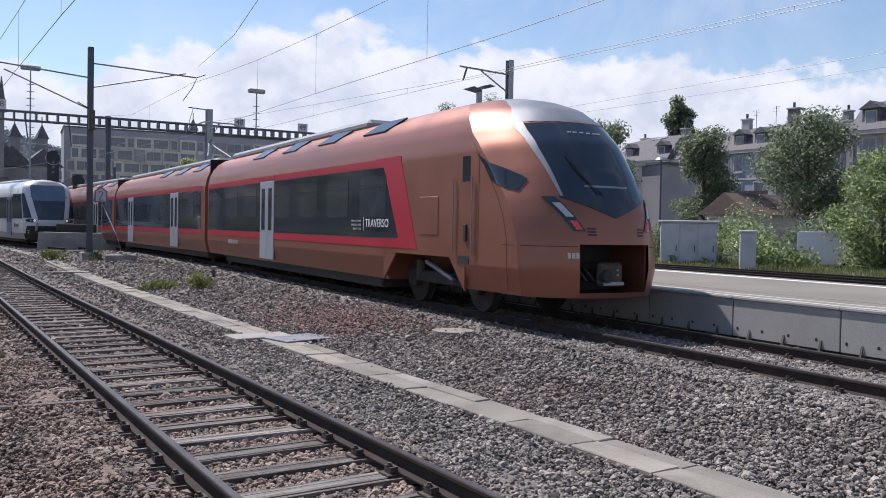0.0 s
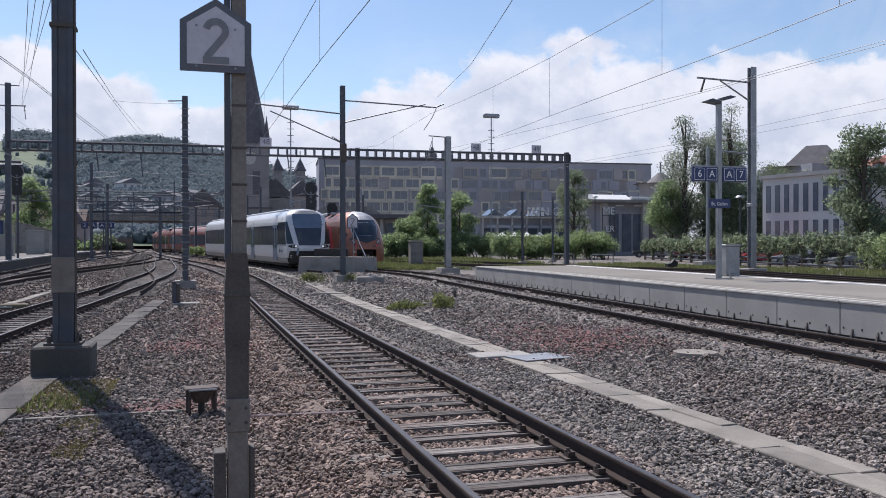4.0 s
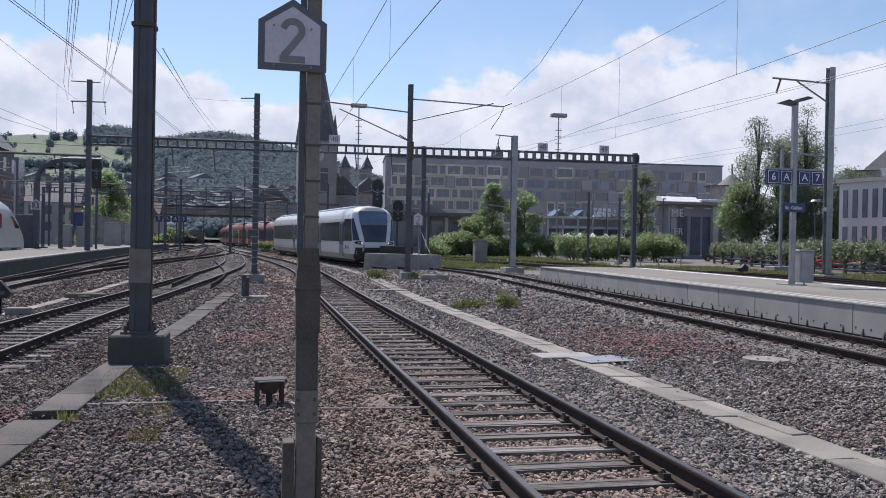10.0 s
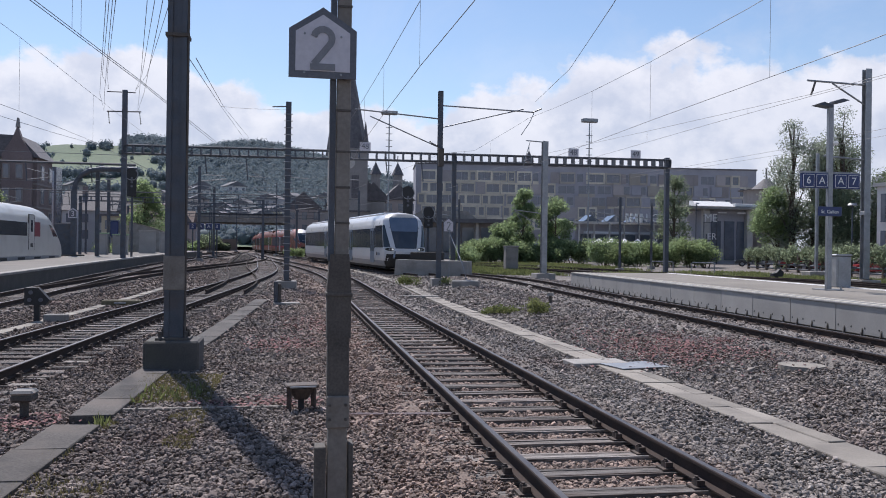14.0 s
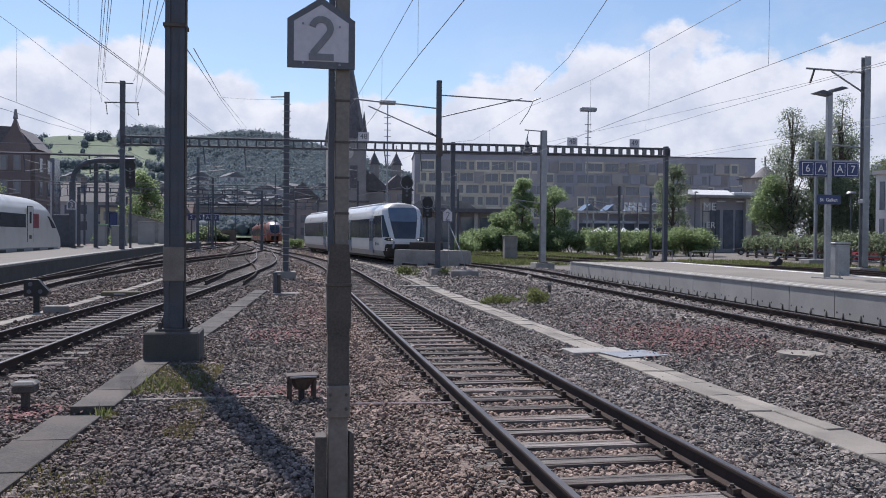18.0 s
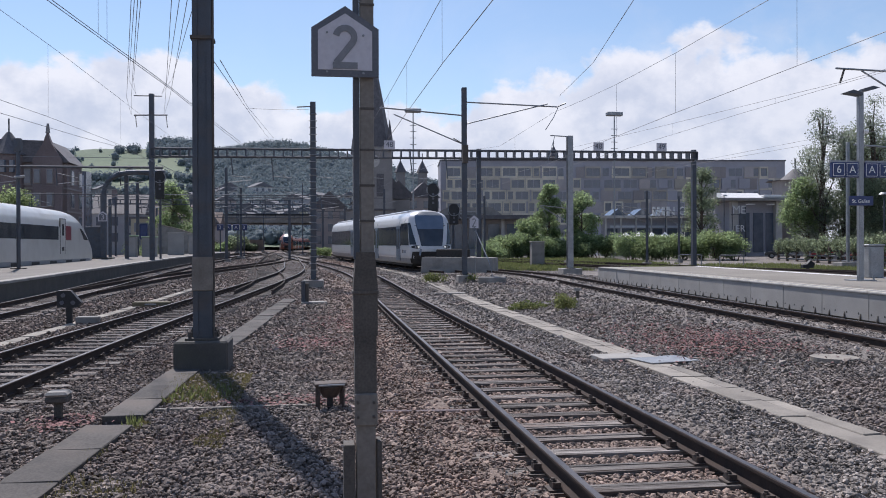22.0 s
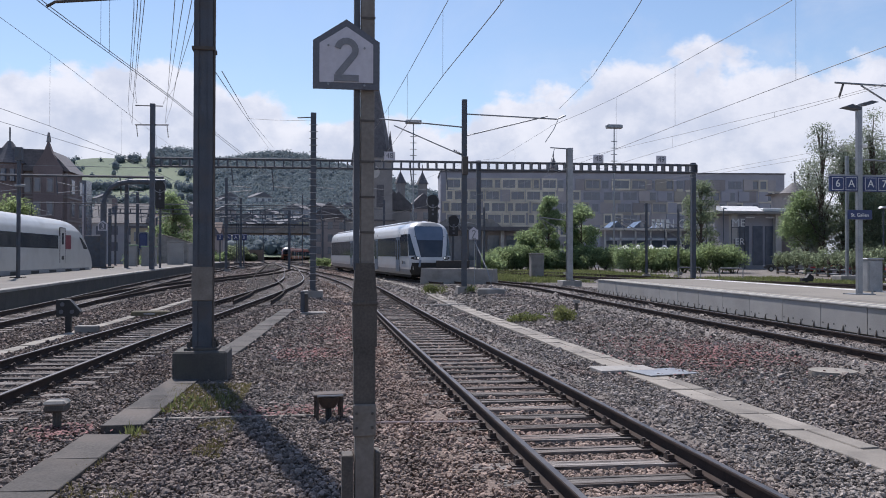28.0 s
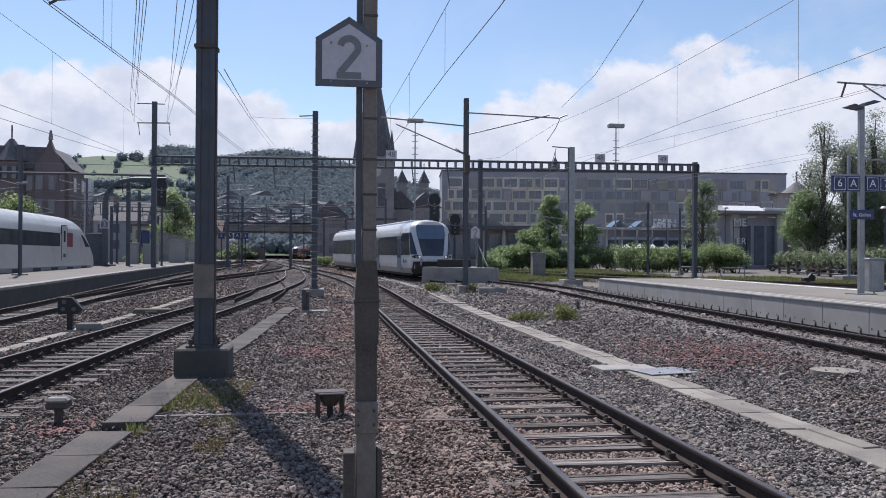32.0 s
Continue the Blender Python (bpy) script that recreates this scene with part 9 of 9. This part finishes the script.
for k, (x, y, h) in enumerate(((41.5, 41.5, 6.6), (44.6, 65.0, 6.0), (52.0, 108.0, 8.2))):
    l = thing("street_lamp", "slim street lamp with a disc head", "street lamp", pose(x, y, gz(y, x)), group="street lamps")
    part("pole", T([(0, 0, -0.1), (0, 0, h)], 0.06, 8), mast_dark, l)
    part("head", T([(0, 0, h), (0, 0, h + 0.18)], 0.45, 14, r1=0.3), galv, l)


# ---- crushed stone ----
def line_x(key, y):
    line = TRACKS[key]
    return np.interp(y, [p.y for p in line], [p.x for p in line])


def stones():
    """Crushed stone: faceted lumps near the walkway, simpler ones farther off."""
    rs = np.random.RandomState(23)
    ex, ey = -2.75, 0.0
    batches = []
    for r0, r1, dens, size in ((5.2, 9.0, 1600, 0.0185), (9.0, 13.5, 1050, 0.0200), (13.5, 19.0, 480, 0.028), (19.0, 27.0, 170, 0.039), (27.0, 40.0, 62, 0.050), (40.0, 62.0, 24, 0.060), (62.0, 112.0, 5.5, 0.09)):
        a0, a1 = math.radians(-24), math.radians(64)
        n = int(0.5 * (a1 - a0) * (r1 * r1 - r0 * r0) * dens)
        r = np.sqrt(rs.uniform(r0 * r0, r1 * r1, n))
        a = rs.uniform(a0, a1, n)
        batches.append((ex + r * np.sin(a), ey + r * np.cos(a), size * rs.lognormal(0, 0.36, n)))
    n = 17000
    nx, ny = rs.uniform(-13, 8, n), rs.uniform(-9, 9, n)
    out = (np.hypot(nx - ex, ny - ey) < 5.2) | (np.arctan2(nx - ex, ny - ey) < math.radians(-24)) | (np.arctan2(nx - ex, ny - ey) > math.radians(64))
    batches.append((nx[out], ny[out], 0.036 * rs.lognormal(0, 0.36, out.sum())))
    x, y, s = (np.concatenate([b[k] for b in batches]) for k in range(3))
    g = np.array([gz(b, a) for a, b in zip(x, y)])
    z = g + rs.uniform(-0.045, 0.012, len(x))
    keep = (x < np.where(y < 39, 7.92 + 0.0685 * y, 12.5)) & (x > -13.3 - 0.012 * y)
    for key in ("one", "two", "left", "mid", "stub", "cross_a", "cross_b"):
        d = np.where((y > TRACKS[key][0].y) & (y < TRACKS[key][-1].y), np.abs(x - line_x(key, y)), 9.0)
        keep &= np.abs(d - 0.7535) > 0.075
        inside = d < 0.72
        if key == "two":
            z = np.where((d < 1.6) & (y > 0.5) & (y < 48), g + rs.uniform(0.0, 0.05, len(x)), z)
            keep &= ~((np.abs(d - 0.7535) < 0.10) & (y < 48))
            continue
        z = np.where(d < 0.9, np.minimum(z, g - 0.018), z)
        if key == "one":
            z = np.where((x > 0.86) & (x < 1.8) & (y < 45), g + rs.uniform(-0.01, 0.055, len(x)), z)
            z = np.where((x < -0.95) & (x > -1.8) & (y < 45), g + rs.uniform(-0.03, 0.04, len(x)), z)
        step = 0.62 if key == "two" else 0.6
        y0 = TRACKS[key][0].y
        on = np.abs(((y - y0) / step + 0.5) % 1.0 - 0.5) * step < 0.125
        keep &= ~(inside & on & (rs.rand(len(x)) < 0.985))
        keep &= ~((d >= 0.82) & (d < 1.26) & on & (x < 0.5) & (rs.rand(len(x)) < 0.55))
    keep &= ~((x > 2.50) & (x < 3.06) & (y < 40) & (rs.rand(len(x)) < 0.99))
    wx = np.where(y < 10, -5.32 + (y - 4) * 0.051, np.interp(y, [10.2, 13.9, 19, 25, 32.5], [-4.98, -4.86, -4.52, -4.2, -3.78]))
    keep &= ~((np.abs(x - wx) < 0.26) & (y < 32) & (rs.rand(len(x)) < 0.985))
    keep &= ~((np.abs(x + 9.75 - (y - 8) * 0.045) < 0.2) & (y < 40))
    keep &= ~((np.abs(x + 4.62) < 0.44) & (np.abs(y - 14.45) < 0.44))
    keep &= ~((np.hypot(x - 5.15, y - 12.0) < 0.36))
    x, y, z, s = x[keep], y[keep], z[keep], s[keep]
    g_ = (1 + 5 ** 0.5) / 2
    ico = np.array([(-1, g_, 0), (1, g_, 0), (-1, -g_, 0), (1, -g_, 0), (0, -1, g_), (0, 1, g_), (0, -1, -g_), (0, 1, -g_), (g_, 0, -1), (g_, 0, 1), (-g_, 0, -1), (-g_, 0, 1)]) / 1.75
    lump_faces = np.array([(0, 11, 5), (0, 5, 1), (0, 1, 7), (0, 7, 10), (0, 10, 11), (1, 5, 9), (5, 11, 4), (11, 10, 2), (10, 7, 6), (7, 1, 8),
                           (3, 9, 4), (3, 4, 2), (3, 2, 6), (3, 6, 8), (3, 8, 9), (4, 9, 5), (2, 4, 11), (6, 2, 10), (8, 6, 7), (9, 8, 1)])
    gem = np.array([(1, 0, 0), (-1, 0, 0), (0, 1, 0), (0, -1, 0), (0, 0, 1), (0, 0, -1)], float)
    gem_faces = np.array([(0, 2, 4), (2, 1, 4), (1, 3, 4), (3, 0, 4), (2, 0, 5), (1, 2, 5), (3, 1, 5), (0, 3, 5)])
    near = (np.hypot(x - ex, y - ey) < 13.5) & (s < 0.08) & (np.hypot(x - ex, y - ey) > 5.2) & (np.arctan2(x - ex, y - ey) > -0.45)

    def lumps(pick, base, faces):
        n, k = pick.sum(), len(base)
        v = base[None] * rs.uniform(0.62, 1.0, (n, k, 3)) * s[pick][:, None, None] * rs.uniform(0.7, 1.25, (n, 1, 3)) + rs.normal(0, 0.12, (n, k, 3)) * s[pick][:, None, None]
        ax = rs.normal(size=(n, 1, 3))
        ax /= np.linalg.norm(ax, axis=2)[:, :, None]
        th = rs.uniform(0, 3.14, n)[:, None, None]
        v = v * np.cos(th) + np.cross(np.broadcast_to(ax, v.shape), v) * np.sin(th) + ax * np.sum(ax * v, -1, keepdims=True) * (1 - np.cos(th))
        v = v * np.array([1, 1, 0.8]) + np.stack([x[pick], y[pick], z[pick]], 1)[:, None]
        return v.reshape(-1, 3), (faces[None] + (np.arange(n) * k)[:, None, None]).reshape(-1, faces.shape[1])
    for pick, base, faces, lab in ((near, ico, lump_faces, "loose angular grey and brown ballast stones"), (~near, gem, gem_faces, "grey-brown ballast stones spread along the tracks")):
        v, f = lumps(pick, base, faces)
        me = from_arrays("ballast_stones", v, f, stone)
        tagged(new("ballast_stones", me), lab, "gravel", kind="stuff")


stones()

# ---- sleepers, slabs and panels, one by one ----
for owner, name, me, m in LATE:
    o = new(name, me)
    o.parent = owner
    o.matrix_basis = m

# ---- overhead wires ----
for pts, sag, r in WIRES:
    cl = []
    for a, b in zip(pts, pts[1:]):
        a, b = Vector(a), Vector(b)
        for k in range(12):
            t = k / 12
            cl.append(a.lerp(b, t) - Vector((0, 0, sag * 4 * t * (1 - t))))
    cl.append(Vector(pts[-1]))
    solid("overhead_wire", T(cl, r * 0.75, 5), wire_mat, "thin dark overhead wire strung over the tracks", "wire", group="overhead wires")

# ---- what moves ----
TRAVEL = [(0, 9.85), (0.5, 14.8), (1, 20.2), (1.5, 25.8), (2, 31.5), (2.5, 37.7), (3, 44.0), (3.5, 50.3), (5.5, 75), (7.5, 92), (9.5, 106), (12, 120), (14.5, 134), (17, 150), (19, 167), (21, 189), (23, 212), (25, 234), (26.5, 248), (28.5, 262), (30, 272), (32, 285)]


def travelled(t):
    """Metres along the line (a smooth run away from the platform)."""
    ts, ss = [a for a, b in TRAVEL], [b for a, b in TRAVEL]
    i = max(0, min(len(ts) - 2, sum(1 for a in ts if a <= t) - 1))
    def slope(k):
        k0, k1 = max(0, k - 1), min(len(ts) - 1, k + 1)
        return (ss[k1] - ss[k0]) / (ts[k1] - ts[k0])
    h = ts[i + 1] - ts[i]
    u = (t - ts[i]) / h
    return ((2 * u ** 3 - 3 * u * u + 1) * ss[i] + (u ** 3 - 2 * u * u + u) * h * slope(i) + (-2 * u ** 3 + 3 * u * u) * ss[i + 1] + (u ** 3 - u * u) * h * slope(i + 1))


def motions():
    line = TRACKS["two"]
    for car, offset, l in RED_CARS:
        rows = []
        for k in range(65):
            t = k * 0.5
            s0 = 10.0 + travelled(t) + offset
            rows.append((t, on_line(line, s0, s0 + l, RAIL_TOP)))
        walk(car, rows)


motions()
